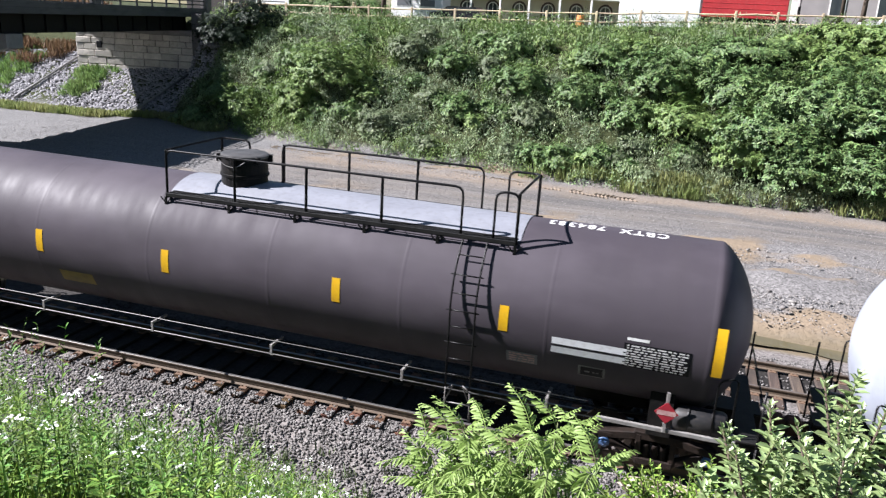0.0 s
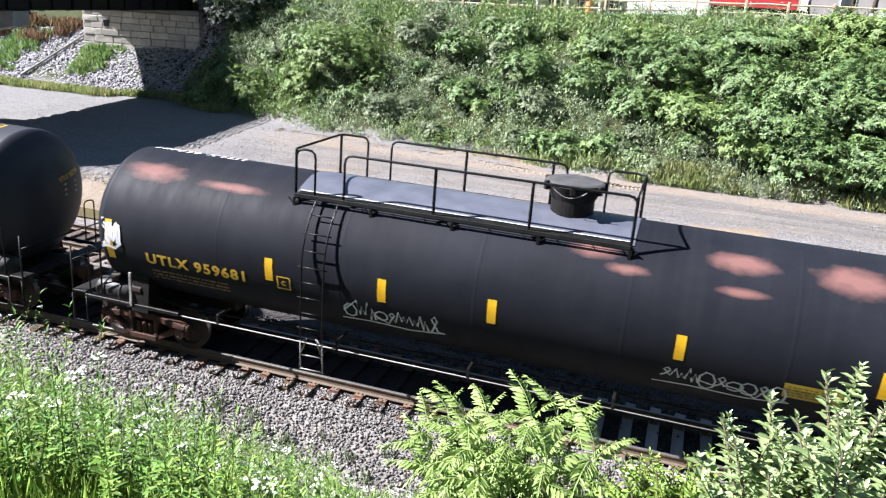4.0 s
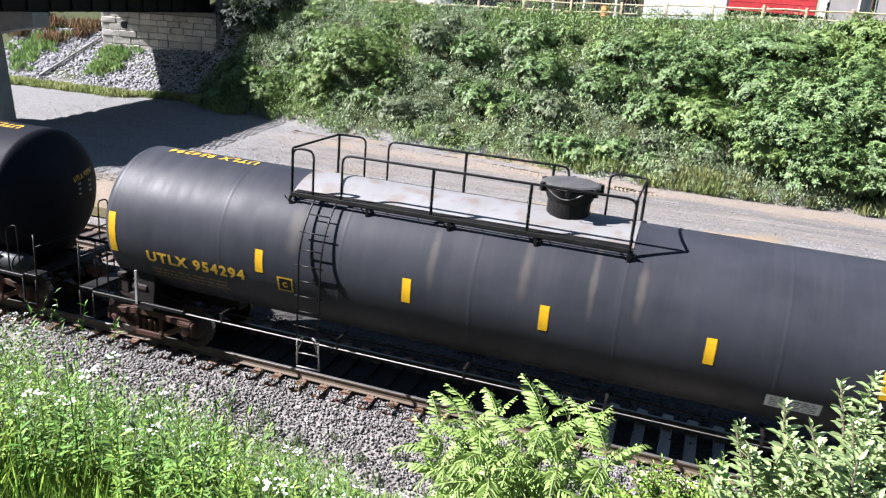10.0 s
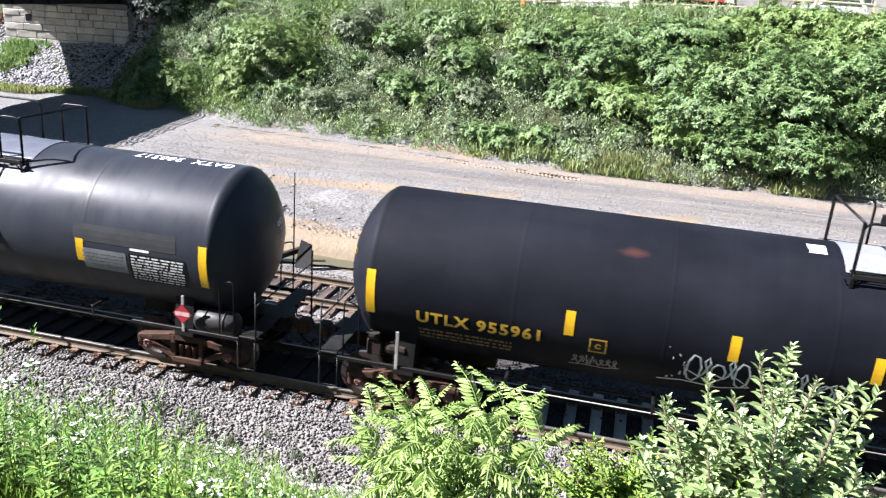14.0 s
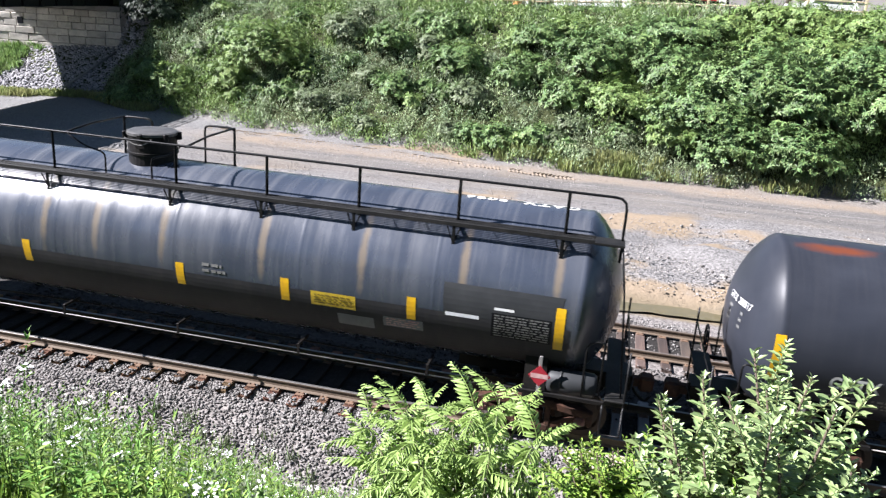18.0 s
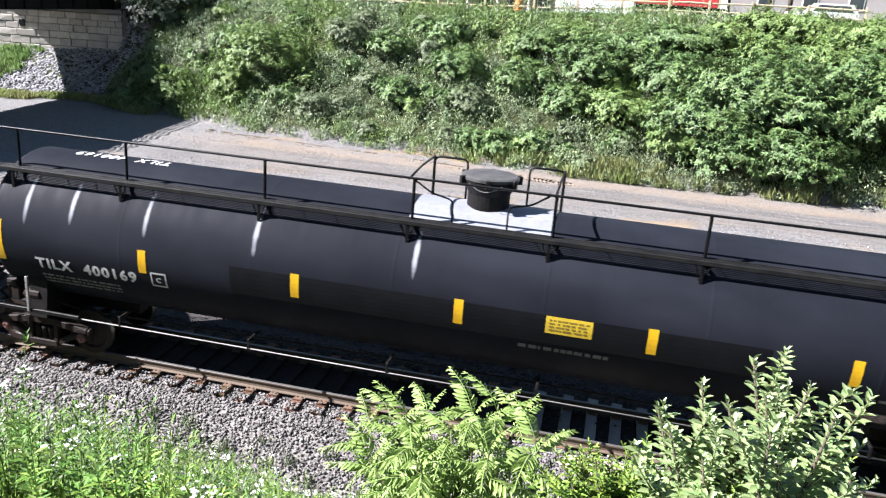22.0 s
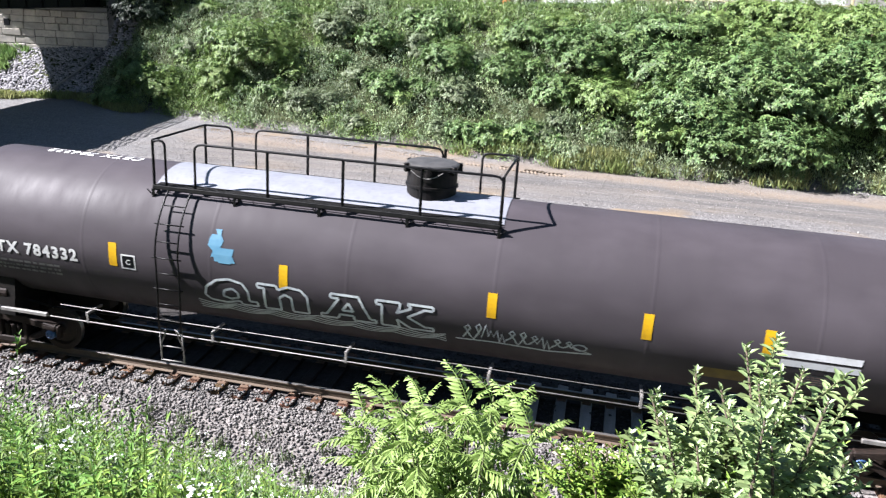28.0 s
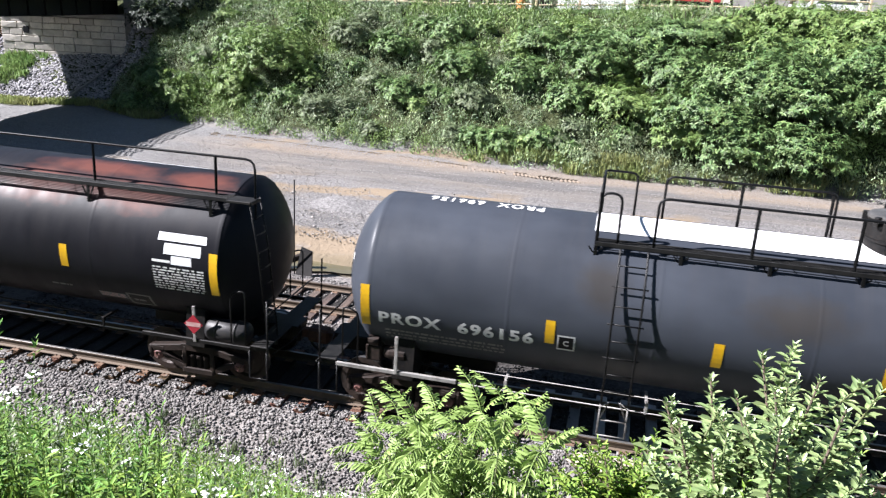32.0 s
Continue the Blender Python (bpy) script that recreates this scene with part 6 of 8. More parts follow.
def add_ends(car, half, spec):
    """Sills, bolsters, end platforms with grab irons, couplers and brake gear at both ends."""
    tc = half - 0.64
    for g in (-1, 1):
        s = Shape()
        s.box(min(g * (tc - 1.6), g * (half + 1.12)), max(g * (tc - 1.6), g * (half + 1.12)), -0.17, 0.17, 0.72, 1.1, 0.02)
        s.box(min(g * (tc - 1.5), g * (half + 1.1)), max(g * (tc - 1.5), g * (half + 1.1)), -0.28, 0.28, 1.06, 1.1, 0.01)
        part("stub_sill", s, M_BLACK, car)
        s = Shape()
        vs, fs = [], []
        for k in range(10):
            a = radians(128 + 104 * k / 9)
            for xx in (g * tc - 0.2, g * tc + 0.2):
                vs += [(xx, -(TANK_R + 0.006) * math.sin(a), TANK_Z + (TANK_R + 0.006) * math.cos(a)), (xx, -1.3 * math.sin(a) / math.sin(radians(52)), 0.82)]
        for k in range(0, 36, 4):
            fs += [(k, k + 2, k + 6, k + 4), (k + 1, k + 5, k + 7, k + 3), (k, k + 4, k + 5, k + 1), (k + 2, k + 3, k + 7, k + 6)]
        s.add(vs, fs + [(0, 1, 3, 2), (36, 38, 39, 37)])
        part("body_bolster", s, M_BLACK, car)
        xe = g * (half + 0.62)
        s = Shape()
        s.box(min(xe, xe + g * 0.36), max(xe, xe + g * 0.36), -1.42, 1.42, 1.06, 1.1, 0.01)
        for k in range(8):
            y = -1.36 + k * 0.39
            s.box(min(xe, xe + g * 0.36), max(xe, xe + g * 0.36), y - 0.012, y + 0.012, 0.98, 1.06, 0.004)
        part("end_platform", s, M_GRATE, car)
        for y in (-1.41, 1.41):
            s = Shape()
            s.box(min(g * (half - 1.7), xe), max(g * (half - 1.7), xe), y - 0.03, y + 0.03, 0.98, 1.06, 0.01)
            part("side_sill", s, M_PIPE if spec.get("pale_sill") else M_BLACK, car)
        xo = xe + g * 0.34
        for y in (-1.4, 1.4):
            bar_part("grab_iron", car, [(xo - g * 0.75, y, 1.08), (xo - g * 0.75, y, 2.1), (xo - g * 0.45, y, 2.2), (xo - g * 0.45, y, 1.08)], 0.018, M_RAILING, 0.12)
            bar_part("end_post", car, [(xo, y, 0.45), (xo, y, 2.05)], 0.02)
            s = Shape()
            s.tube([(xo - g * 0.36, y * 1.02, 1.0), (xo - g * 0.36, y * 1.02, 0.42), (xo, y * 1.02, 0.42), (xo, y * 1.02, 1.0)], 0.018, 6)
            part("sill_step", s, M_RAILING, car, smooth=True)
        bar_part("end_handrail", car, [(xo, -1.4, 1.75), (xo, -0.4, 1.75), (xo, 0.4, 1.75), (xo, 1.4, 1.75)], 0.017)
        s = Shape()
        s.box(min(g * (half + 1.0), g * (half + 1.42)), max(g * (half + 1.0), g * (half + 1.42)), -0.09, 0.09, 0.80, 0.98, 0.02)
        s.box(min(g * (half + 1.26), g * (half + 1.54)), max(g * (half + 1.26), g * (half + 1.54)), -0.15 if g > 0 else -0.17, 0.17 if g > 0 else 0.15, 0.73, 1.04, 0.05)
        cp = part("coupler", s, M_RUST, car)
        bar_part("cut_lever", cp, [(g * (half + 1.05), -1.35, 0.95), (g * (half + 1.1), -0.5, 0.9), (g * (half + 1.15), -0.1, 1.0)], 0.012)
        s = Shape()
        s.tube(rounded([(g * (half + 1.1), 0.2, 0.8), (g * (half + 1.25), 0.22, 0.5), (g * (half + 1.45), 0.22, 0.36), (g * (half + 1.52), 0.2, 0.5)], 0.1), 0.026, 7)
        part("air_hose", s, M_RUBBER, cp, smooth=True)
    for g, y in spec.get("tanks", ((1, -1.12),)):
        x = g * (half + 0.02)
        s = Shape()
        s.lathe([(-0.46, 0.0), (-0.44, 0.18), (-0.38, 0.23), (0.38, 0.23), (0.44, 0.18), (0.46, 0.0)], (x, y, 1.18), "x", 18)
        for dx in (-0.2, 0.2):
            s.lathe([(dx - 0.02, 0.23), (dx - 0.02, 0.245), (dx + 0.02, 0.245), (dx + 0.02, 0.23)], (x, y, 1.18), "x", 18)
        part("air_reservoir", s, spec.get("tank_paint", M_RESERVOIR), car, smooth=True)
    # brake valve, pipes and levers at the rear
    x = -half + 0.1
    s = Shape()
    s.box(x - 0.2, x + 0.1, -1.25, -1.0, 1.1, 1.42, 0.03)
    s.lathe([(-0.3, 0.0), (-0.3, 0.1), (-0.2, 0.13), (0.1, 0.13), (0.16, 0.0)], (x + 0.45, -1.15, 1.28), "x", 12)
    s.lathe([(-0.1, 0.0), (-0.1, 0.1), (0.1, 0.1), (0.1, 0.0)], (x - 0.05, -1.2, 1.5), "x", 12)
    part("brake_valve", s, M_DARKRUST, car)
    bar_part("brake_pipe", car, [(-half + 0.6, -1.1, 1.2), (-half + 1.4, -0.9, 0.95), (-2, -0.6, 0.92), (2, -0.6, 0.92), (half - 1.4, -0.9, 0.95), (half - 0.2, -1.0, 1.1)], 0.02, M_BLACK, 0.2)
    # hand-brake wheel on the rear head
    s = Shape()
    xr = -half - 0.86
    s.tube([(xr, 0.55 + 0.27 * math.cos(a), 1.75 + 0.27 * math.sin(a)) for a in (2 * math.pi * k / 20 for k in range(21))], 0.018, 6)
    for k in range(3):
        a = k * math.pi / 3
        s.tube([(xr, 0.55 - 0.27 * math.cos(a), 1.75 - 0.27 * math.sin(a)), (xr, 0.55 + 0.27 * math.cos(a), 1.75 + 0.27 * math.sin(a))], 0.012, 5)
    part("handbrake_wheel", s, M_RAILING, car, smooth=True)
    # hazard placards on their brackets
    for g, xx in ((1, half - 0.55), (-1, -half + 0.55)):
        s = Shape()
        s.box(xx - 0.03, xx + 0.03, -1.46, -1.42, 1.0, 1.75, 0.006)
        br = part("placard_bracket", s, spec.get("bracket", M_PIPE), car)
        if g > 0 or spec.get("rear_placard"):
            s = Shape()
            d = 0.2
            s.add([(xx, -1.475, 1.38 - d), (xx + d, -1.475, 1.38), (xx, -1.475, 1.38 + d), (xx - d, -1.475, 1.38),
                   (xx, -1.462, 1.38 - d), (xx + d, -1.462, 1.38), (xx, -1.462, 1.38 + d), (xx - d, -1.462, 1.38)],
                  [(0, 1, 2, 3), (7, 6, 5, 4), (0, 4, 5, 1), (1, 5, 6, 2), (2, 6, 7, 3), (3, 7, 4, 0)])
            pl = part("placard", s, M_RED, br, "red diamond placard with a white band")
            s = Shape()
            s.add([(xx - 0.155, -1.479, 1.335), (xx + 0.155, -1.479, 1.335), (xx + 0.155, -1.479, 1.425), (xx - 0.155, -1.479, 1.425)], [(0, 1, 2, 3)])
            part("placard_print", s, M_PINK, br)


def add_platform(car, half, spec):
    p0, p1, g = spec["plat"]
    zb = 3.88
    lx = spec["ladder"]
    s = Shape()
    a = radians(spec.get("saddle_half", 33))
    s.lathe([(p0 - 0.05, TANK_R + 0.006), (p0 - 0.05, TANK_R + 0.014), (p1 + 0.05, TANK_R + 0.014), (p1 + 0.05, TANK_R + 0.006)], (0, 0, TANK_Z), "x", 14, 0, -a, a)
    part("saddle_plate", s, spec["saddle"], car)
    for sy in (-1, 1):
        y0, y1 = sorted((sy * 0.80, sy * 1.06))
        add_grating(car, p0, p1, y0, y1, zb)
        if spec.get("edge_line"):
            s = Shape()
            s.box(p0, p1, min(sy * 0.74, sy * 0.79), max(sy * 0.74, sy * 0.79), zb - 0.03, zb + 0.015, 0.006)
            part("toe_board", s, M_WHITE, car)
        k = max(3, round((p1 - p0) / 1.55))
        for i in range(k + 1):
            add_bracket(car, p0 + (p1 - p0) * i / k, sy * 1.06, sy * 0.8, zb)
    zt = 4.74
    pe, po = (p0, p1) if g < 0 else (p1, p0)      # the ladder's end, the other end
    d = 1 if pe < po else -1
    gap0, gap1 = lx - d * 0.30, lx + d * 0.30
    # near side: a short hoop beside the ladder, then the long rail
    bar_part("handrail", car, [(gap0, -1.0, zb), (gap0, -1.0, zt), (pe, -1.0, zt), (pe, -1.0, zb)], 0.024, None, 0.16)
    bar_part("handrail", car, [(gap1, -1.0, zb), (gap1, -1.0, zt), (po, -1.0, zt), (po, -1.0, zb)], 0.024, None, 0.16)
    # far side rail with an end loop
    q = pe + d * 1.15
    bar_part("handrail", car, [(q, 1.0, zb), (q, 1.0, zt), (po - d * (0.0 if spec.get("far_full") else 1.5), 1.0, zt), (po - d * (0.0 if spec.get("far_full") else 1.5), 1.0, zb)], 0.024, None, 0.16)
    bar_part("handrail", car, [(pe + d * 0.62, 1.0, zb), (pe + d * 0.62, 1.0, zt), (pe, 1.0, zt), (pe, -1.0, zt)], 0.024, None, 0.14)
    bar_part("handrail", car, [(po - d * 0.7, 1.0, zb), (po - d * 0.7, 1.0, zt), (po, 1.0, zt), (po, -1.0, zt)], 0.024, None, 0.14)
    n = max(2, round(abs(po - gap1) / spec.get("post_step", 1.9)))
    for i in range(n + 1):
        x = gap1 + (po - gap1) * i / n
        if i:
            add_post(car, x, -1.0, zb, zt)
        if 0 < i < n:
            add_post(car, x, 1.0, zb, zt)
    for y in (-1.0, 1.0):
        add_post(car, pe, y, zb, zt)
    add_post(car, po, 1.0, zb, zt)
    add_ladder(car, lx)
    add_dome(car, spec.get("dome", 0.0), spec["dome_style"])


def add_long_walk(car, half, spec):
    """A grating the whole length of the tank with a handrail outside it."""
    zb, zt = 3.9, 4.64
    e = half + 0.1
    add_grating(car, -e, e, -1.2, -0.93, zb, "running_board", 9)
    posts = spec["posts"]
    for x in posts:
        add_post(car, x, -0.98, zb, zt)
        add_bracket(car, x - 0.02, -1.19, -0.95, zb)
    bar_part("handrail", car, [(-e - 0.45, -0.98, 3.5), (-e - 0.45, -0.98, zt), (0, -0.98, zt), (e + 0.45, -0.98, zt), (e + 0.45, -0.98, 3.5)], 0.024, None, 0.2)
    for g in (-1, 1):
        s = Shape()
        s.box(min(g * e, g * (e + 0.5)), max(g * e, g * (e + 0.5)), -1.28, -0.9, zb - 0.05, zb, 0.008)
        part("end_step", s, M_GRATE, car)
        # ladder down the head
        lad = part("end_ladder", Shape().box(g * (e + 0.46) - 0.015, g * (e + 0.46) + 0.015, -1.25, -0.78, zb - 0.08, zb - 0.03, 0.005), M_RAILING, car)
        for y in (-1.24, -0.8):
            bar = Shape()
            bar.tube([(g * (e + 0.46), y, zb), (g * (e + 0.62), y, 2.9), (g * (e + 0.8), y, 1.1)], 0.017, 6)
            part("side_rail", bar, M_RAILING, lad, smooth=True)
        for k in range(8):
            z = zb - 0.33 * (k + 1)
            xx = g * (e + float(np.interp(z, [1.1, 2.9, zb], [0.8, 0.62, 0.46])))
            bar = Shape()
            bar.tube([(xx, -1.24, z), (xx, -0.8, z)], 0.013, 6)
            part("rung", bar, M_RAILING, lad, smooth=True)
    s = Shape()
    a = radians(36)
    s.lathe([(-1.3, TANK_R + 0.006), (-1.3, TANK_R + 0.014), (1.3, TANK_R + 0.014), (1.3, TANK_R + 0.006)], (0, 0, TANK_Z), "x", 14, 0, -a, a)
    if spec["saddle"]:
        part("saddle_plate", s, spec["saddle"], car)
    add_grating(car, -1.3, 1.3, 0.8, 1.06, 3.88)
    for g in (-1, 1):
        bar_part("handrail", car, [(g * 0.62, 0.98, 3.88), (g * 0.62, 0.98, 4.7), (g * 1.3, 0.98, 4.7), (g * 1.3, 0.98, 3.88)], 0.024, None, 0.12)
        bar_part("handrail", car, [(g * 1.3, 0.98, 4.7), (g * 1.3, -0.1, 4.7), (g * 1.3, -0.98, 4.62)], 0.022, None, 0.12)
        add_post(car, g * 1.3, 0.98, 3.88, 4.7)
        bar_part("handrail", car, [(g * 0.5, -0.86, 3.86), (g * 0.5, -0.86, 4.3), (g * 0.9, -0.9, 4.4), (g * 1.2, -0.98, 4.62)], 0.018, None, 0.1)
        add_bracket(car, g * 1.2, 1.06, 0.8, 3.88)
    add_dome(car, 0.0, spec["dome_style"])


def add_decal(tank, kind, x, th, w, h, spec, seed):
    light = spec.get("letter", M_LETTER_W)
    dim = M_DIM_Y if light is M_LETTER_Y else M_DIM_W
    if kind == "ylab":
        p = part("warning_label", patch(Shape(), x, th, w, h), spec.get("label_paint", M_LABEL), tank, "yellow warning label")
        part("label_print", writing_rows(x, th, w * 0.9, h * 0.75, 4, seed), M_OLDLABEL, p)
    elif kind == "wlab":
        p = part("notice", patch(Shape(), x, th, w, h), M_PALEPATCH if spec.get("dull") else M_WHITE, tank)
        part("notice_print", writing_rows(x, th, w * 0.9, h * 0.8, 5, seed), M_PALEPATCH, p)
    elif kind == "red":
        p = part("notice", patch(Shape(), x, th, w, h * 0.8), M_PALEPATCH, tank, "pale pink notice")
        part("notice_print", writing_rows(x, th, w * 0.9, h * 0.7, 4, seed), M_PINK, p)
    elif kind == "spec":
        p = part("data_panel", patch(Shape(), x, th, w, h), M_PANEL, tank, "black panel of fine print")
        part("data_print", writing_rows(x, th, w * 0.95, h * 0.94, 9, seed), spec.get("print", M_LETTER_W), p)
        part("data_heading", patch(Shape(), x - w * 0.3, th - math.degrees((h / 2 + 0.08) / TANK_R), w * 0.33, 0.05), light, p)
    elif kind in ("white1", "white2", "white3"):
        n = int(kind[-1])
        for k in range(n):
            t = th + math.degrees((-h / 2 + h * (k + 0.5) / n) / TANK_R)
            ww = w * (1.0, 0.8, 1.05)[k] if n == 3 else w
            part("white_strip", patch(Shape(), x - (w - ww) / 2, t, ww, h / n * 0.72, 0.006, 0, 0.01, seed + k), M_WHITE, tank)
    elif kind == "wblock":
        # painted-out lettering: three white blocks that narrow downwards
        for dx, k, ww, hh in ((0.0, 0.0, 1.0, 0.2), (0.02, 0.36, 0.76, 0.3), (0.0, 0.78, 0.42, 0.22)):
            t = th + math.degrees((-h / 2 + h * k + h * hh / 2) / TANK_R)
            part("white_block", patch(Shape(), x + dx, t, w * ww, h * (hh + 0.08), 0.006, 0, 0.01, seed), M_WHITE, tank)
    elif kind in ("cbox", "cbox2"):
        p = part("stencil_box", patch(Shape(), x, th, w, h), dim if kind == "cbox2" else light, tank)
        part("stencil_box_ground", patch(Shape(), x, th, w * 0.82, h * 0.80, 0.007), M_PANEL, p)
        if kind == "cbox":
            part("stencil", tank_text("C", x, th, w * 0.32, h * 0.36, 0.010), light, p)
        else:
            part("stencil", writing_rows(x, th, w * 0.6, h * 0.3, 1, seed, 0.010), dim, p)
    elif kind == "black":
        part("black_panel", patch(Shape(), x, th, w, h, 0.004), M_PANEL, tank)
    elif kind == "band":
        part("dull_band", patch(Shape(), x, th, w, h, 0.003, 0, 0.03, seed), M_BAND, tank, "band of dull grey repainting along the lower side")
    elif kind == "gray":
        part("grey_patch", patch(Shape(), x, th, w, h, 0.004, 0, 0.02, seed), M_GREYPATCH, tank)
    elif kind == "pale":
        part("pale_patch", patch(Shape(), x, th, w, h, 0.005), M_PALEPATCH, tank)
    elif kind == "text":
        part("stencilling", writing_rows(x, th, w, h, max(1, int(h / 0.11)), seed), dim, tank)
    elif kind == "graf":
        part("graffiti", scrawl(x, th, w, h, seed, max(3, int(w / 0.42)), 0.035), M_CHALK, tank, "pale spray-painted scrawl")
    elif kind == "spray":
        part("graffiti", scrawl(x, th, w, h, seed, 3, 0.06), M_WHITE, tank, "white spray scribble")
    elif kind == "dimgraf":
        part("graffiti", scrawl(x, th, w, h, seed, max(3, int(w / 0.42)), 0.03), M_DIM_W, tank, "faint spray-painted scrawl")
    elif kind == "wspot":
        part("white_patch", patch(Shape(), x, th, w, h, 0.006, 0, 0.02, seed), M_WHITE, tank)


# outlines of the four sprayed letters, each in a unit box
TAG_A = ((0.0, 0.25), (0.05, 0.6), (0.25, 0.9), (0.5, 1.0), (0.75, 0.9), (0.85, 0.6), (0.85, 0.2), (1.0, 0.2), (1.0, 0.0), (0.7, 0.0), (0.66, 0.15), (0.4, 0.0), (0.1, 0.05), (0.0, 0.25))
TAG_A_EYE = ((0.35, 0.3), (0.4, 0.55), (0.55, 0.65), (0.65, 0.5), (0.65, 0.3), (0.5, 0.2), (0.35, 0.3))
TAG_N = ((0.0, 1.0), (0.35, 1.0), (0.38, 0.85), (0.55, 1.0), (0.8, 0.95), (0.92, 0.7), (0.92, 0.0), (0.62, 0.0), (0.62, 0.6), (0.5, 0.7), (0.4, 0.55), (0.4, 0.0), (0.1, 0.0), (0.12, 0.85), (0.0, 0.85), (0.0, 1.0))
TAG_CAP = ((0.2, 1.0), (0.7, 1.0), (0.9, 0.15), (1.0, 0.15), (1.0, 0.0), (0.6, 0.0), (0.6, 0.2), (0.35, 0.2), (0.3, 0.0), (0.0, 0.0), (0.0, 0.15), (0.1, 0.15), (0.35, 0.85), (0.2, 0.85), (0.2, 1.0))
TAG_CAP_EYE = ((0.4, 0.4), (0.52, 0.72), (0.6, 0.4), (0.4, 0.4))
TAG_K = ((0.0, 1.0), (0.42, 1.0), (0.42, 0.85), (0.36, 0.6), (0.62, 0.85), (0.55, 1.0), (1.0, 1.0), (1.0, 0.85), (0.85, 0.85), (0.55, 0.5), (0.85, 0.15), (1.0, 0.15), (1.0, 0.0), (0.6, 0.0), (0.36, 0.35), (0.4, 0.0), (0.08, 0.0), (0.1, 0.85), (0.0, 0.85), (0.0, 1.0))
TAG_LETTERS = ((TAG_A, TAG_A_EYE), (TAG_N,), (TAG_CAP, TAG_CAP_EYE), (TAG_K,))
TAG_AT = (0.0, 0.245, 0.515, 0.755)


def build_car(key, spec):
    half = spec["half"]
    car = thing("tank_car", spec["label"], "tank car", "cars of the train")
    sh = Shape()
    # a dished head: a tight knuckle at the shell, then a shallow crown
    dish = [TANK_R * q for q in (0.0, 0.12, 0.25, 0.38, 0.5, 0.62, 0.73, 0.83, 0.91, 0.965, 0.988, 0.998)]
    prof = [(-head_x(q, half), q) for q in dish]
    welds = [-half + 0.02 + (2 * half - 0.04) * k / 7 for k in range(8)]
    for w in welds:
        prof += [(w - 0.12, TANK_R), (w - 0.05, TANK_R), (w - 0.035, TANK_R), (w - 0.02, TANK_R + 0.0016), (w + 0.02, TANK_R + 0.0016), (w + 0.035, TANK_R), (w + 0.05, TANK_R), (w + 0.12, TANK_R)]
    prof = [p for i, p in enumerate(prof) if i < 12 or -half - 0.02 <= p[0] <= half + 0.03]
    prof += [(head_x(q, half), q) for q in reversed(dish)]
    sh.lathe(prof, (0, 0, TANK_Z), "x", 72)
    tank = part("tank", sh, spec["paint"], car, smooth=True)
    th = spec.get("bar_th", 93)
    small = Shape()
    small_mesh = patch(small, 0, th, 0.165, 0.47).mesh("reflective_strip", M_YELLOW)
    for x in spec["bars"]:
        part("reflective_strip", small_mesh, None, tank, at=pose(x, 0, 0))
    end_mesh = patch(Shape(), 0, th, 0.165, 0.86).mesh("end_reflective_strip", M_YELLOW)
    for x in spec.get("strips", (-half + 0.06, half - 0.06)):
        part("reflective_strip", end_mesh, None, tank, at=pose(x, 0, 0))
    light = spec.get("letter", M_LETTER_W)
    if "mark" in spec:
        body, x, mth, w = spec["mark"]
        part("lettering", tank_text(body, x, mth, w, 0.26, 0.007, False, 0.036), light, tank)
        part("stencilling", writing_rows(x - 0.2, mth + 15, w * 0.8, 0.3, 3, hash_of(key)), M_DIM_Y if light is M_LETTER_Y else M_DIM_W, tank)
        if "topmark" in spec:
            tx, tth = spec["topmark"]
            part("lettering", tank_text(body, tx, tth, 2.15, 0.28, 0.007, True), spec.get("top_letter", light), tank)
        for g in (-1, 1):
            part("lettering", head_text(body, g, half, -0.55 * 1 if g < 0 else 0.55, 3.0, 0.8, 0.12, 8 if g > 0 else 0), light, tank)
            s = Shape()
            q = random.Random(7)
            for k in range(3):
                yy, zz = (0.55 if g > 0 else -0.55), 2.82 - k * 0.12
                vs = []
                for a, b in ((-0.28, -0.025), (0.26, -0.025), (0.26, 0.025), (-0.28, 0.025)):
                    y2, z2 = yy + g * a, zz + b
                    vs.append((g * (head_x(math.hypot(y2, z2 - TANK_Z), half) + 0.01), y2, z2))
                s.add(vs, [(0, 1, 2, 3)])
            part("stencilling", s, M_DIM_W, tank)
    for i, (kind, x, dth, w, h) in enumerate(spec["decals"]):
        add_decal(tank, kind, x, dth, w, h, spec, hash_of(key) + i)
    if spec.get("gas_text"):
        x, gth, w = spec["gas_text"]
        part("lettering", tank_text("LIQUEFIED PETROLEUM GAS", x, gth, w, 0.13), spec.get("gas_paint", M_DIM_W), tank)
        part("stencilling", writing_rows(x - w * 0.18, gth + 7, w * 0.55, 0.09, 1, 5), spec.get("gas_paint", M_DIM_W), tank)
    if spec.get("big_tag"):
        x, gth, w, h = spec["big_tag"]
        outline = Shape()
        for k, loops in enumerate(TAG_LETTERS):
            for loop in loops:
                for (u0, v0), (u1, v1) in zip(loop, loop[1:]):
                    pts = [(x - w / 2 + w * (TAG_AT[k] + 0.235 * (u0 + (u1 - u0) * i / 4)), gth - math.degrees((v0 + (v1 - v0) * i / 4 - 0.5) * h / TANK_R)) for i in range(5)]
                    stroke(outline, pts, 0.05, 0.008)
        part("graffiti", outline, M_CHALK, tank, "large graffiti letters in white outline")
        s = Shape()
        for k in range(4):
            pts = [(x - w * 0.54 + w * 1.08 * i / 80, gth + 11.0 + k * 2.1 + 2.8 * abs(math.sin(i * 0.236 + 0.25 * k))) for i in range(81)]
            stroke(s, pts, 0.028, 0.008)
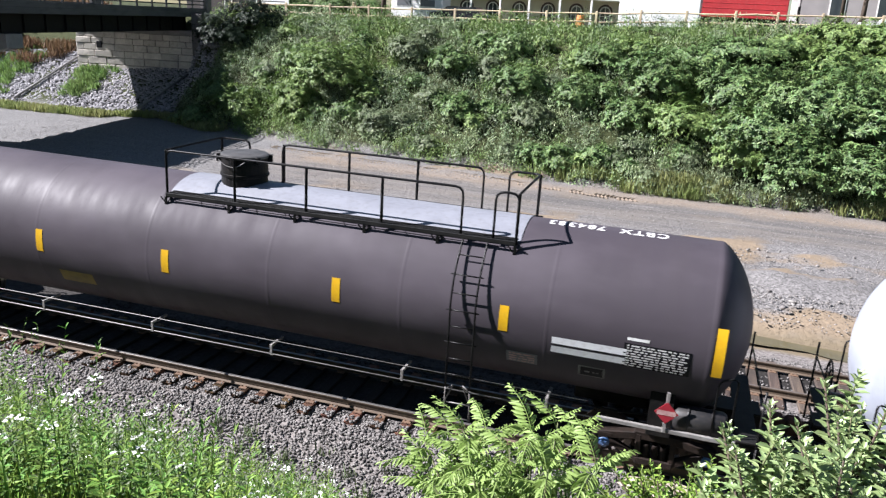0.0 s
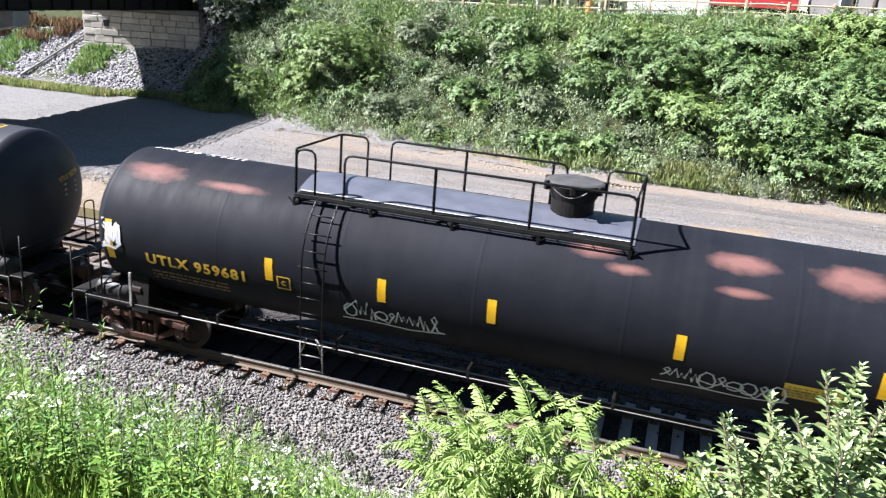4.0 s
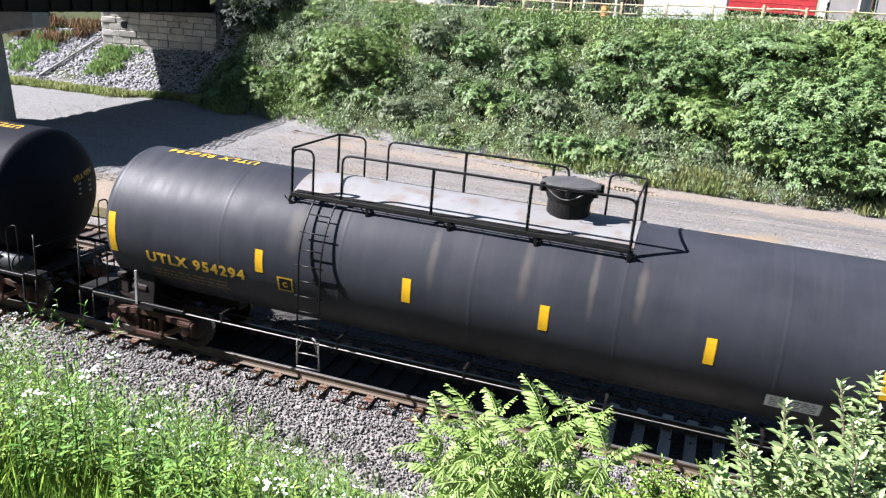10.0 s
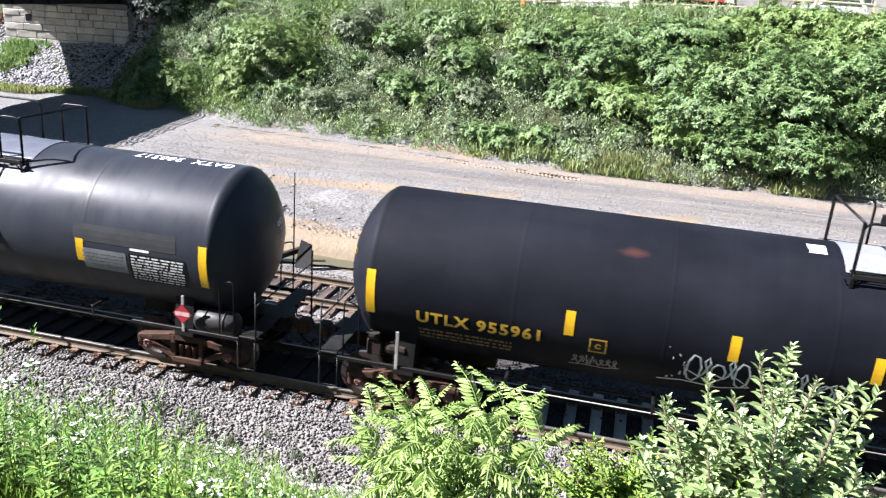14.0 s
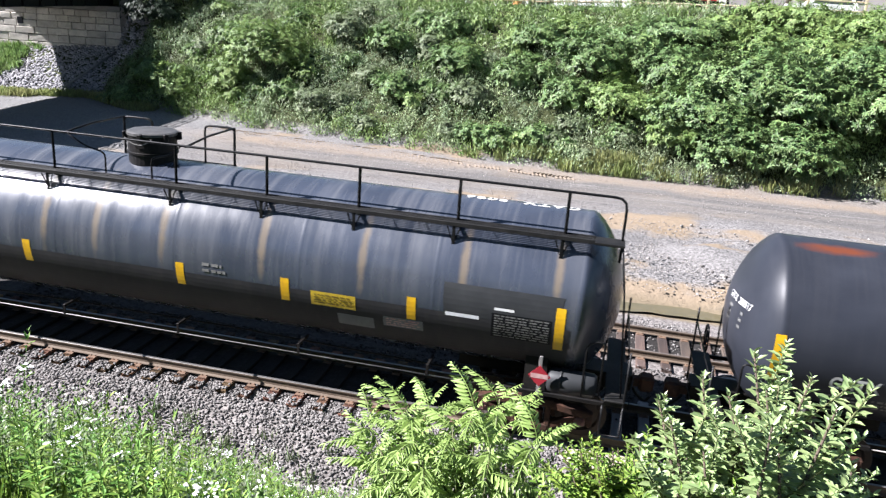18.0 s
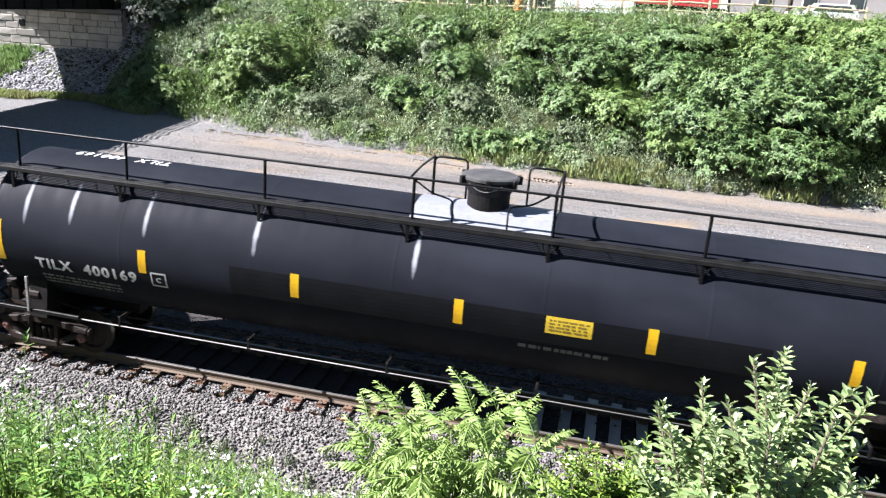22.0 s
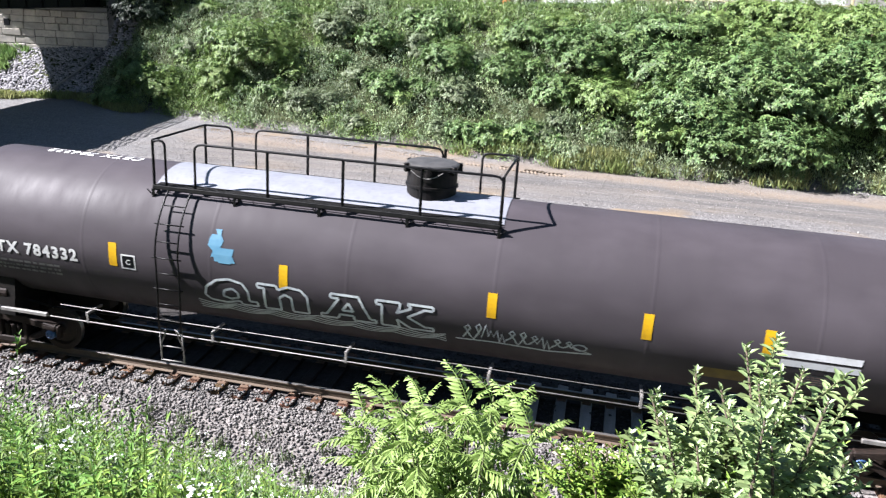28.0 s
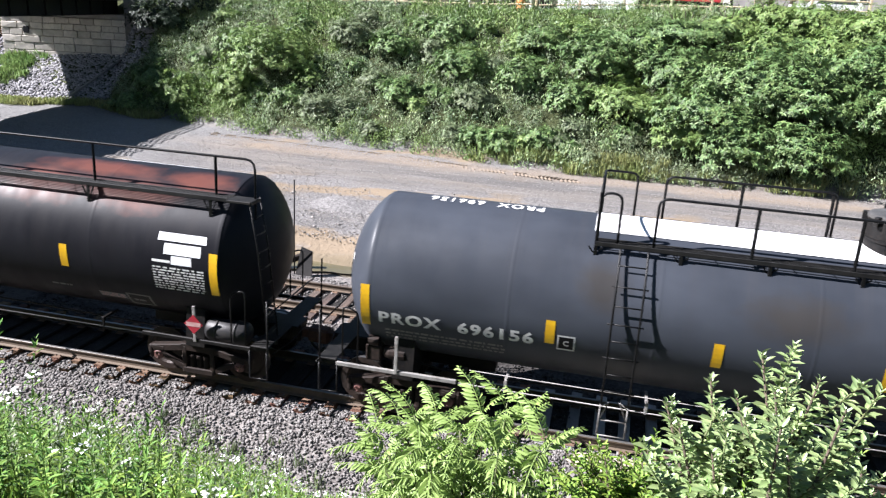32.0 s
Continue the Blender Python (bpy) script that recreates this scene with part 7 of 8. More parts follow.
        part("graffiti", s, M_CHALK, tank)
        s = Shape()
        for k, (dx, dt, ww, hh) in enumerate(((0.0, 0.0, 0.2, 0.42), (0.16, 6.0, 0.42, 0.26), (0.02, -8.0, 0.12, 0.2), (0.2, 9.5, 0.3, 0.12))):
            patch(s, x - w * 0.44 + dx, 74 + dt, ww, hh, 0.006 + 0.001 * k, 0, 0.06, 9 + k)
        part("graffiti", s, M_BLUE, tank, "splash of light blue spray")
    if spec["kind"] == "platform":
        add_platform(car, half, spec)
    else:
        add_long_walk(car, half, spec)
    add_ends(car, half, spec)
    for g in (-1, 1):
        add_truck(car, g * (half - 0.64), spec.get("grime", "rust"), spec.get("cap", "red"))
    # the rail along each side below the tank, on hangers
    pm = M_PIPE if spec.get("pale_sill") else M_BLACK
    for y in (-1.4, 1.4):
        bar_part("side_pipe", car, [(-half + 1.7, y, 1.0), (half - 1.7, y, 1.0)], 0.012, M_PIPE)
        if spec.get("pale_sill"):
            bar_part("side_pipe", car, [(-half + 1.9, y * 0.9, 1.22), (half - 1.9, y * 0.9, 1.22)], 0.009, M_PIPE)
        for k in range(6):
            x = -half + 2.6 + (2 * half - 5.2) * k / 5
            s = Shape()
            s.box(x - 0.025, x + 0.025, y - 0.012, y + 0.012, 0.97, 1.0 + 0.2, 0.004)
            s.box(x - 0.025, x + 0.025, min(y, y * 0.66), max(y, y * 0.66), 1.15, 1.2, 0.006)
            part("pipe_hanger", s, pm, car)
    return car


def hash_of(key):
    return sum(ord(c) * 31 ** i for i, c in enumerate(key)) % 10007


M_DARKPIPE = mat("dark_pipe", (0.0432, 0.0418, 0.0396), (0.0792, 0.0756, 0.072), 4, None, 14, (0.4, 0.6))
truck_meshes()
BK = (0.00792, 0.009, 0.0124)
BROWN = (0.052, 0.0445, 0.0525)
UT = dict(letter=M_LETTER_Y, dome_style="flared", kind="platform", grime="rust", cap="red")
CB = dict(kind="platform", dome_style="straight", saddle=M_SADDLE_W, pale_sill=True, grime="grime", cap="blue", bar_th=88, post_step=1.5, far_full=False)
CARS = {
    "A": dict(CB, half=9.4, bars=(-6, -3, 0, 3, 6), plat=(-1.2, 6.0, 1), ladder=5.3, decals=[],
              paint=tank_mat("tank_white", (0.245, 0.263, 0.302), (0.187, 0.187, 0.194), 0.42, streak=0.5, seed=3),
              label="white tank car with black ladders, rails and running gear"),
    "B": dict(CB, half=9.49, bars=(-6.5, -3.98, -0.92, 2.79, 6.0), strips=(-9.47, 9.62), plat=(-1.17, 6.0, 1), ladder=5.28, mark=("CBTX  784383", -7.95, 94, 2.43), topmark=(7.5, 2),
              decals=[("cbox", -5.98, 92.6, 0.31, 0.3), ("ylab", -3.2, 117, 0.83, 0.3), ("white2", 7.51, 100.5, 1.27, 0.36), ("red", 6.36, 117, 0.56, 0.34),
                      ("spec", 9.0 - 0.35, 99, 1.1, 0.46), ("cbox2", 7.6, 119, 0.47, 0.28)], label_paint=M_OLDLABEL,
              paint=tank_mat("tank_brown_black", BROWN, (0.0545, 0.0471, 0.0481), 0.55, streak=0.15, seed=11),
              label="brownish black tank car with pale grey top platform and yellow strips"),
    "C": dict(UT, half=9.24, bars=(-5.42, -3.08, -0.98, 2.26, 5.36), strips=(-9.1, 9.24), bar_th=95, plat=(-5.14, 1.2, -1), ladder=-4.44, saddle=M_SADDLE_D, edge_line=True,
              mark=("UTLX 959681", -7.1, 105, 2.27), topmark=(-8.0, -6), top_letter=M_LETTER_W, tanks=((1, -1.12), (-1, -1.12)),
              decals=[("cbox", -5.11, 104, 0.29, 0.29), ("spec", 8.32, 102, 1.19, 0.58), ("red", 7.88, 122, 0.61, 0.4), ("ylab", 4.39, 111, 0.88, 0.32),
                      ("graf", 3.0, 117, 2.0, 0.5), ("graf", -2.9, 117, 1.9, 0.5), ("dimgraf", 6.0, 120, 1.4, 0.5), ("spray", -9.05, 90, 0.42, 0.62)],
              paint=tank_mat("tank_black_faded_pink", BK, (0.04, 0.04, 0.045), 0.6, ((8.44, 33, 0.72, 0.36), (6.5, 32, 0.85, 0.46), (4.76, 33, 0.75, 0.36), (3.03, 33, 0.6, 0.26), (1.2, 51, 0.4, 0.12), (3.06, 54, 0.45, 0.1), (6.0, 55, 0.4, 0.1),
                                                                     (-8.4, 34, 0.8, 0.28), (-6.55, 38, 0.85, 0.13), (0.6, 40, 0.5, 0.2)), (0.166, 0.0828, 0.072), 0.12, 23, 0.1),
              label="black tank car with faded pink paint patches and yellow lettering"),
    "D": dict(UT, half=9.0, bars=(-5.73, -2.92, -0.14, 2.74, 5.44), strips=(-8.94, 8.98), bar_th=92, plat=(-1.15, 5.2, 1), ladder=4.45, saddle=M_SADDLE_D, edge_line=True,
              mark=("UTLX 953586", -7.2, 107, 2.34), topmark=(7.4, 3), gas_text=(6.42, 110, 1.7), gas_paint=M_LETTER_Y,
              decals=[("cbox", -5.14, 107, 0.33, 0.3), ("spec", 8.15, 99, 1.16, 0.5), ("black", 6.75, 95.3, 1.19, 0.54), ("black", 3.37, 101, 0.75, 0.46), ("ylab", 3.27, 126, 0.89, 0.4),
                      ("cbox2", 7.24, 126, 0.45, 0.3), ("black", -0.7, 108, 3.7, 0.5), ("wspot", -1.5, 26, 0.26, 0.2)], label_paint=M_OLDLABEL,
              paint=tank_mat("tank_black_tan_stain", (0.0232, 0.0244, 0.0298), (0.0704, 0.0662, 0.0629), 0.5, ((-6.6, 52, 0.9, 0.6), (-4.7, 30, 0.7, 0.4), (-2.95, 50, 0.45, 0.6), (-2.3, 52, 0.35, 0.75), (0.35, 57, 0.5, 0.4), (1.5, 45, 0.7, 0.3), (3.3, 45, 0.7, 0.35), (5.85, 66, 0.6, 0.4)),
                             (0.072, 0.0562, 0.0418), 0.32, 37),
              label="grey-black tank car with tan stained bands and yellow lettering"),
    "E": dict(UT, half=9.13, bars=(-5.6, -2.52, 0.05, 2.83, 5.46), strips=(-9.07, 9.12), bar_th=91, plat=(-5.2, 1.28, -1), ladder=-4.45, saddle=M_SADDLE_R,
              mark=("UTLX 954294", -7.1, 105.5, 2.31), topmark=(-7.6, 2),
              decals=[("cbox", -5.04, 106, 0.33, 0.32), ("spec", 8.25, 102, 1.15, 0.62), ("gray", 8.25, 84, 1.1, 0.14), ("red", 7.97, 121, 0.57, 0.4), ("white1", 6.6, 111, 1.81, 0.16), ("wlab", 4.25, 119, 0.85, 0.3), ("cbox2", 7.3, 129, 0.46, 0.3)],
              paint=tank_mat("tank_black_streaked", (0.0203, 0.0216, 0.0272), (0.0502, 0.0492, 0.0518), 0.5, ((1.6, 62, 0.1, 0.7), (-0.4, 62, 0.12, 0.7), (-2.1, 62, 0.1, 0.7), (-4.9, 60, 0.2, 0.7), (0.8, 60, 0.08, 0.8)), (0.062, 0.056, 0.052), 0.3, 41),
              label="black tank car with rust-streaked white platform top"),
    "F": dict(UT, half=9.1, bars=(-5.5, -2.79, -0.6, 2.79, 5.31), strips=(-9.09, 8.97), bar_th=93, plat=(-1.17, 5.0, 1), ladder=4.3, saddle=M_SADDLE_W,
              mark=("UTLX 955961", -7.1, 106, 2.24), topmark=(7.6, 6), tanks=((1, -1.12),), tank_paint=M_GREYPATCH,
              decals=[("cbox", -4.98, 107, 0.3, 0.3), ("wlab", 1.15, 100, 0.88, 0.34), ("ylab", 0.78, 119, 0.9, 0.34), ("ylab", 3.18, 117, 0.87, 0.4), ("graf", -3.16, 113, 1.37, 0.8), ("graf", -1.45, 114, 1.3, 0.6),
                      ("graf", 2.2, 121, 2.9, 0.6), ("spec", 8.1, 103, 1.13, 0.58), ("red", 7.87, 120, 0.58, 0.4), ("wspot", -1.6, 13, 0.3, 0.3), ("dimgraf", -5.0, 122, 0.8, 0.3)],
              paint=tank_mat("tank_black_clean", (0.00634, 0.00706, 0.00994), (0.0194, 0.0209, 0.0259), 0.6, ((-4.6, 40, 0.3, 0.12), (4.9, 40, 0.3, 0.15)), (0.0475, 0.0198, 0.0171), 0.1, 53, 0.06),
              label="glossy black tank car with white graffiti and yellow lettering"),
    "G": dict(UT, half=9.13, letter=M_LETTER_W, bars=(-5.0, -1.05, 3.36, 6.42), strips=(-9.17, 9.06), bar_th=96, plat=(-1.35, 4.85, 1), ladder=4.05, saddle=M_SADDLE_D, edge_line=True,
              mark=("GATX  200517", -7.36, 107, 1.86), topmark=(7.9, 3),
              decals=[("cbox", -5.41, 106, 0.3, 0.3), ("ylab", 0.9, 98, 0.75, 0.28), ("dimgraf", -2.95, 124, 3.3, 0.6), ("gray", 7.4, 82, 2.2, 0.34), ("spec", 8.1, 104, 1.22, 0.6), ("wlab", 6.95, 102, 0.95, 0.45), ("wlab", 2.8, 96, 0.44, 0.2),
                      ("wspot", -1.6, 22, 0.32, 0.2), ("text", -3.2, 116, 0.7, 0.12)], dull=True, tank_paint=M_RESERVOIR,
              paint=tank_mat("tank_grey_rust_top", (0.0189, 0.0212, 0.0278), (0.0444, 0.0444, 0.0484), 0.40, ((-8.33, 13, 0.75, 0.2), (-6.1, 8, 0.4, 0.14), (-4.5, 14, 0.6, 0.16), (-3.9, 18, 0.3, 0.1)), (0.119, 0.0317, 0.0128), 0.3, 61),
              label="dark grey tank car with orange rust spots on its top"),
    "H": dict(half=8.92, kind="long", dome_style="straight", bars=(-7.46, -4.5, -1.92, 1.42, 3.55, 5.97), strips=(-8.88, 8.62), bar_th=100, saddle=None, posts=(-7.45, -5.5, -3.5, -1.55, 1.09, 2.95, 4.75, 6.6, 8.5),
              mark=("GATX  9096", -7.48, 104, 1.88), topmark=(7.6, -4), dull=True, print=M_DIM_W, tank_paint=M_GREYPATCH,
              decals=[("band", 0.0, 119, 17.6, 1.1), ("cbox", -6.06, 104, 0.31, 0.3), ("ylab", 4.49, 103, 0.86, 0.3), ("text", 2.13, 92, 0.51, 0.24), ("gray", 7.6, 88, 2.1, 0.58), ("spec", 7.96, 103, 1.06, 0.5), ("wlab", 4.9, 119, 0.7, 0.3), ("red", 5.81, 114, 0.75, 0.3), ("white1", 6.9, 99, 0.6, 0.1)],
              paint=tank_mat("tank_blue_black_streaked", (0.0284, 0.0344, 0.0486), (0.144, 0.146, 0.152), 0.26,
                             tuple((x, 64, 0.1, 0.95) for x in (-7.3, -5.37, -3.46, -1.5, -0.38, 1.04, 3.07, 5.0, 6.85, 8.5)), (0.144, 0.115, 0.0828), 0.5, 71, 0.9),
              label="glossy blue-black tank car with tan rust streaks and a full-length walkway"),
    "I": dict(half=9.55, kind="long", dome_style="flared", bars=(-6.32, -3.2, -0.12, 3.22, 6.42), strips=(-9.49, 9.42), bar_th=93, saddle=M_SADDLE_W, posts=(-9.3, -6.92, -4.05, -1.2, 1.32, 3.87, 6.85, 9.3), grime="grime",
              mark=("TILX  400169", -7.6, 107, 2.23), topmark=(-7.6, 2),
              decals=[("cbox", -6.0, 106, 0.33, 0.32), ("ylab", 1.82, 92, 0.8, 0.32), ("text", 1.76, 111, 1.61, 0.16), ("spec", 8.75, 99, 1.14, 0.5), ("pale", 8.8, 77, 1.0, 0.48), ("text", 7.2, 110, 1.99, 0.12), ("red", 6.84, 128, 0.64, 0.4), ("cbox2", 7.9, 128, 0.51, 0.36),
                      ("black", 0.3, 96, 9.6, 0.55)],
              paint=tank_mat("tank_black_white_scuffs", (0.00958, 0.0108, 0.015), (0.0194, 0.0209, 0.0259), 0.6, tuple((x, 58, 0.06, 0.5) for x in (-8.9, -7.9, -6.3, -4.05, -1.0)), (0.302, 0.31, 0.338), 0.12, 83, 0.06),
              label="black tank car with pale scuffs along weld seams and long walkway"),
    "J": dict(half=9.54, kind="long", dome_style="flared", bars=(-6.47, -2.83, 0.91, 3.9, 6.92), strips=(-9.48, 9.42), bar_th=97, saddle=M_SADDLE_B, posts=(-9.3, -7.08, -4.22, -1.27, 1.37, 4.14, 6.79, 9.3), grime="grime",
              mark=("TILX  400178", -7.9, 107, 2.24), topmark=(-7.6, 2),
              decals=[("cbox", -6.1, 106, 0.35, 0.33), ("wlab", 1.48, 78, 0.45, 0.14), ("ylab", 1.72, 126, 0.85, 0.34), ("white3", 7.6, 93, 1.1, 0.5), ("spec", 8.78, 106, 1.2, 0.42), ("red", 6.35, 124, 0.62, 0.3), ("text", 5.65, 120, 0.75, 0.16), ("cbox2", 7.4, 125, 0.55, 0.34), ("black", 0.2, 98, 7.4, 0.6),
                      ("text", 3.9, 122, 0.9, 0.14)],
              paint=tank_mat("tank_jet_black", (0.00756, 0.0085, 0.0117), (0.0194, 0.0209, 0.0259), 0.6, (), (0.055, 0.055, 0.0594), 0.08, 97, 0.06),
              label="jet black tank car with white strips and a bright white saddle"),
    "K": dict(dict(CB, bar_th=90), half=9.37, bars=(-6.02, -2.55, 1.32, 3.97, 5.91), strips=(-9.33, 9.31), plat=(-5.38, 1.28, -1), ladder=-4.83, dome=-0.2, mark=("CBTX 784332", -7.93, 95, 2.26), topmark=(-7.3, 0),
              decals=[("cbox", -5.7, 94.5, 0.3, 0.3), ("white2", 6.75, 98, 1.23, 0.34), ("red", 6.7, 113, 0.56, 0.3), ("spec", 8.55, 94.5, 1.05, 0.46), ("ylab", 5.29, 119, 0.8, 0.26), ("graf", 1.9, 113, 2.2, 0.4)],
              big_tag=(-1.92, 107.5, 4.5, 0.56), label_paint=M_OLDLABEL,
              paint=tank_mat("tank_brown_black_two", (0.0461, 0.0397, 0.0443), (0.0558, 0.0483, 0.0493), 0.55, streak=0.15, seed=101),
              label="brownish black tank car with large outlined graffiti letters"),
    "L": dict(CB, half=8.81, bars=(-5.51, -2.73, -0.12, 2.67, 5.52), strips=(-8.87, 8.87), bar_th=100, plat=(-4.92, 0.75, -1), ladder=-4.27, saddle=M_SADDLE_B, saddle_half=24, mark=("PROX  696156", -7.2, 107, 2.83), topmark=(-7.0, 2), cap="red",
              gas_text=(5.95, 115, 2.06), gas_paint=M_LETTER_W, decals=[("cbox", -5.22, 107, 0.31, 0.32), ("ylab", 1.28, 98, 0.74, 0.38), ("spec", 8.1, 95, 1.14, 0.48), ("text", 1.4, 110, 0.8, 0.1), ("text", -0.3, 114, 0.6, 0.08)], print=M_DIM_W,
              paint=tank_mat("tank_slate", (0.0297, 0.034, 0.0425), (0.051, 0.0493, 0.051), 0.45, ((-4.7, 65, 0.5, 0.6), (-1.6, 70, 1.0, 0.5), (0.4, 70, 0.7, 0.6)), (0.036, 0.0335, 0.032), 0.2, 109),
              label="slate grey tank car with white platform top and white lettering"),
    "M": dict(half=9.45, kind="long", dome_style="flared", bars=(-6.2, -3.1, 0.0, 3.1, 6.16), strips=(-9.39, 9.38), bar_th=94, saddle=M_SADDLE_W, posts=(-9.2, -7.0, -4.2, -1.3, 1.3, 4.2, 6.6, 9.2), grime="grime", tanks=((1, -1.12),),
              decals=[("wblock", 8.72, 78, 1.0, 0.56), ("spec", 8.65, 101, 1.17, 0.55), ("red", 7.0, 127, 0.6, 0.2), ("cbox2", 7.6, 129, 0.55, 0.4), ("text", 5.9, 122, 0.5, 0.08), ("white1", 7.3, -12, 2.0, 0.22)],
              paint=tank_mat("tank_black_red_stain", (0.00734, 0.00763, 0.0102), (0.0396, 0.0317, 0.03), 0.46, ((7.4, 40, 1.3, 0.5), (5.4, 38, 1.3, 0.55), (3.2, 40, 1.4, 0.5), (8.6, 20, 0.9, 0.5), (6.4, 15, 1.6, 0.4), (1.0, 38, 1.2, 0.5)), (0.108, 0.0396, 0.0302), 0.15, 113, 0.12),
              label="black tank car with reddish stained top and long walkway"),
}
# where each car's middle stands on the track at the start
PLACES = {"A": 12.82, "B": -9.16, "C": -30.94, "D": -52.46, "E": -74.09, "F": -95.45, "G": -116.93, "H": -138.26, "I": -159.94, "J": -181.85, "K": -203.67, "L": -224.75, "M": -246.0}
TRAIN = {key: build_car(key, spec) for key, spec in CARS.items()}


# ---- the street on top of the far bank ----
def build_fence():
    fe = thing("split_rail_fence", "weathered split-rail timber fence along the crest of the bank", "fence")
    xs = [-36.2, -33.6, -31.3, -27.7, -24.6, -21.3, -18.1, -14.9, -11.7, -8.4, -5.6, -2.8, 0.1, 2.5, 5.0, 8.2, 11.4]
    y = 39.5
    r = random.Random(3)
    for x in xs:
        z = float(ground_z(x, y))
        s = Shape()
        s.box(x - 0.075, x + 0.075, y - 0.06, y + 0.06, z - 0.3, z + 1.15 + r.uniform(-0.04, 0.06), 0.02)
        part("post", s, M_FENCE, fe)
    for a, b in zip(xs, xs[1:]):
        for h in (0.45, 0.98):
            za, zb = float(ground_z(a, y)) + h, float(ground_z(b, y)) + h
            s = Shape()
            s.tube([(a - 0.1, y, za + r.uniform(-0.04, 0.04)), ((a + b) / 2, y + 0.02, (za + zb) / 2 + r.uniform(-0.03, 0.03)), (b + 0.1, y, zb + r.uniform(-0.04, 0.04))], [0.045, 0.058, 0.045], 6)
            part("rail", s, M_FENCE, fe)


def arch_window(parent, x, y, z, w, h):
    """A round-headed window standing proud of the wall: surround, frame, panes."""
    def arch(width, height, y0, y1, inner=0.0):
        s = Shape()
        n = 12
        out, inn = [], []
        for k in range(n + 1):
            a = math.pi * k / n
            out.append((x + width / 2 * math.cos(a), z + height - width / 2 + width / 2 * math.sin(a)))
            wi = width - 2 * inner
            inn.append((x + wi / 2 * math.cos(a), z + height - width / 2 + wi / 2 * math.sin(a)))
        out = [(x + width / 2, z)] + out + [(x - width / 2, z)]
        inn = [(x + width / 2 - inner, z)] + inn + [(x - width / 2 + inner, z)]
        m = len(out)
        vs = [(a, y0, b) for a, b in out] + [(a, y0, b) for a, b in inn] + [(a, y1, b) for a, b in out] + [(a, y1, b) for a, b in inn]
        fs = []
        for i in range(m - 1):
            fs += [(i, i + 1, m + i + 1, m + i), (i, 2 * m + i, 2 * m + i + 1, i + 1), (m + i, m + i + 1, 3 * m + i + 1, 3 * m + i)]
        return s.add(vs, fs)
    win = part("window", arch(w + 0.34, h + 0.17, y - 0.10, y + 0.05, 0.17), M_DARKFRAME, parent)
    part("frame", arch(w, h, y - 0.06, y + 0.05, 0.10), M_TRIMWHITE, win)
    s = Shape()
    n = 12
    pts = [(x + w / 2, y - 0.01, z)] + [(x + w / 2 * math.cos(math.pi * k / n), y - 0.01, z + h - w / 2 + w / 2 * math.sin(math.pi * k / n)) for k in range(n + 1)] + [(x - w / 2, y - 0.01, z)]
    s.add(pts, [tuple(range(len(pts)))])
    part("pane", s, M_GLASS, win)
    s = Shape()
    s.box(x - 0.03, x + 0.03, y - 0.05, y - 0.015, z, z + h - 0.1, 0.005)
    for zz in (0.45, 0.9):
        s.box(x - w / 2, x + w / 2, y - 0.05, y - 0.015, z + zz - 0.025, z + zz + 0.025, 0.005)
    part("window_grille", s, M_TRIMWHITE, win)


def build_house():
    y, z = 60.0, 7.15
    b = thing("house", "mauve two-storey building with white porch posts and arched windows", "house")
    wall = Shape()
    wall.box(-26.2, -2.0, y, y + 11, z - 0.5, z + 2.55, 0.02)
    part("lower_wall", wall, M_CREAM, b)
    up = Shape()
    up.box(-26.2, -2.0, y - 1.6, y + 11, z + 2.85, z + 6.2, 0.02)
    for k in range(60):
        up.box(-26.15 + k * 0.402, -26.12 + k * 0.402, y - 1.62, y - 1.6, z + 2.9, z + 6.1, 0.003)
    part("upper_wall", up, M_WALLPINK, b)
    s = Shape()
    s.box(-26.4, -1.8, y - 1.72, y + 0.1, z + 2.5, z + 2.85, 0.02)
    part("porch_beam", s, M_TRIMWHITE, b)
    for x in (-26.0, -23.0, -20.2, -17.5, -14.7, -11.9, -9.0, -6.0):
        s = Shape()
        s.box(x - 0.09, x + 0.09, y - 1.7, y - 1.52, z - 0.3, z + 2.5, 0.015)
        part("porch_post", s, M_TRIMWHITE, b)
    for x in (-23.9, -21.35, -18.8, -16.1, -13.5, -10.9):
        arch_window(b, x, y, z + 0.3, 1.0, 1.75)
    s = Shape()
    s.add([(-26.8, y - 2.2, z + 6.1), (-1.4, y - 2.2, z + 6.1), (-1.4, y + 4.7, z + 9.2), (-26.8, y + 4.7, z + 9.2), (-26.8, y + 11.6, z + 6.1), (-1.4, y + 11.6, z + 6.1),
           (-26.8, y - 2.2, z + 6.3), (-1.4, y - 2.2, z + 6.3), (-1.4, y + 4.7, z + 9.4), (-26.8, y + 4.7, z + 9.4), (-26.8, y + 11.6, z + 6.3), (-1.4, y + 11.6, z + 6.3)],
          [(0, 3, 2, 1), (3, 4, 5, 2), (6, 7, 8, 9), (9, 8, 11, 10), (0, 1, 7, 6), (4, 10, 11, 5), (1, 2, 8, 7), (2, 5, 11, 8), (0, 6, 9, 3), (3, 9, 10, 4)])
    part("roof", s, M_ROOF, b)


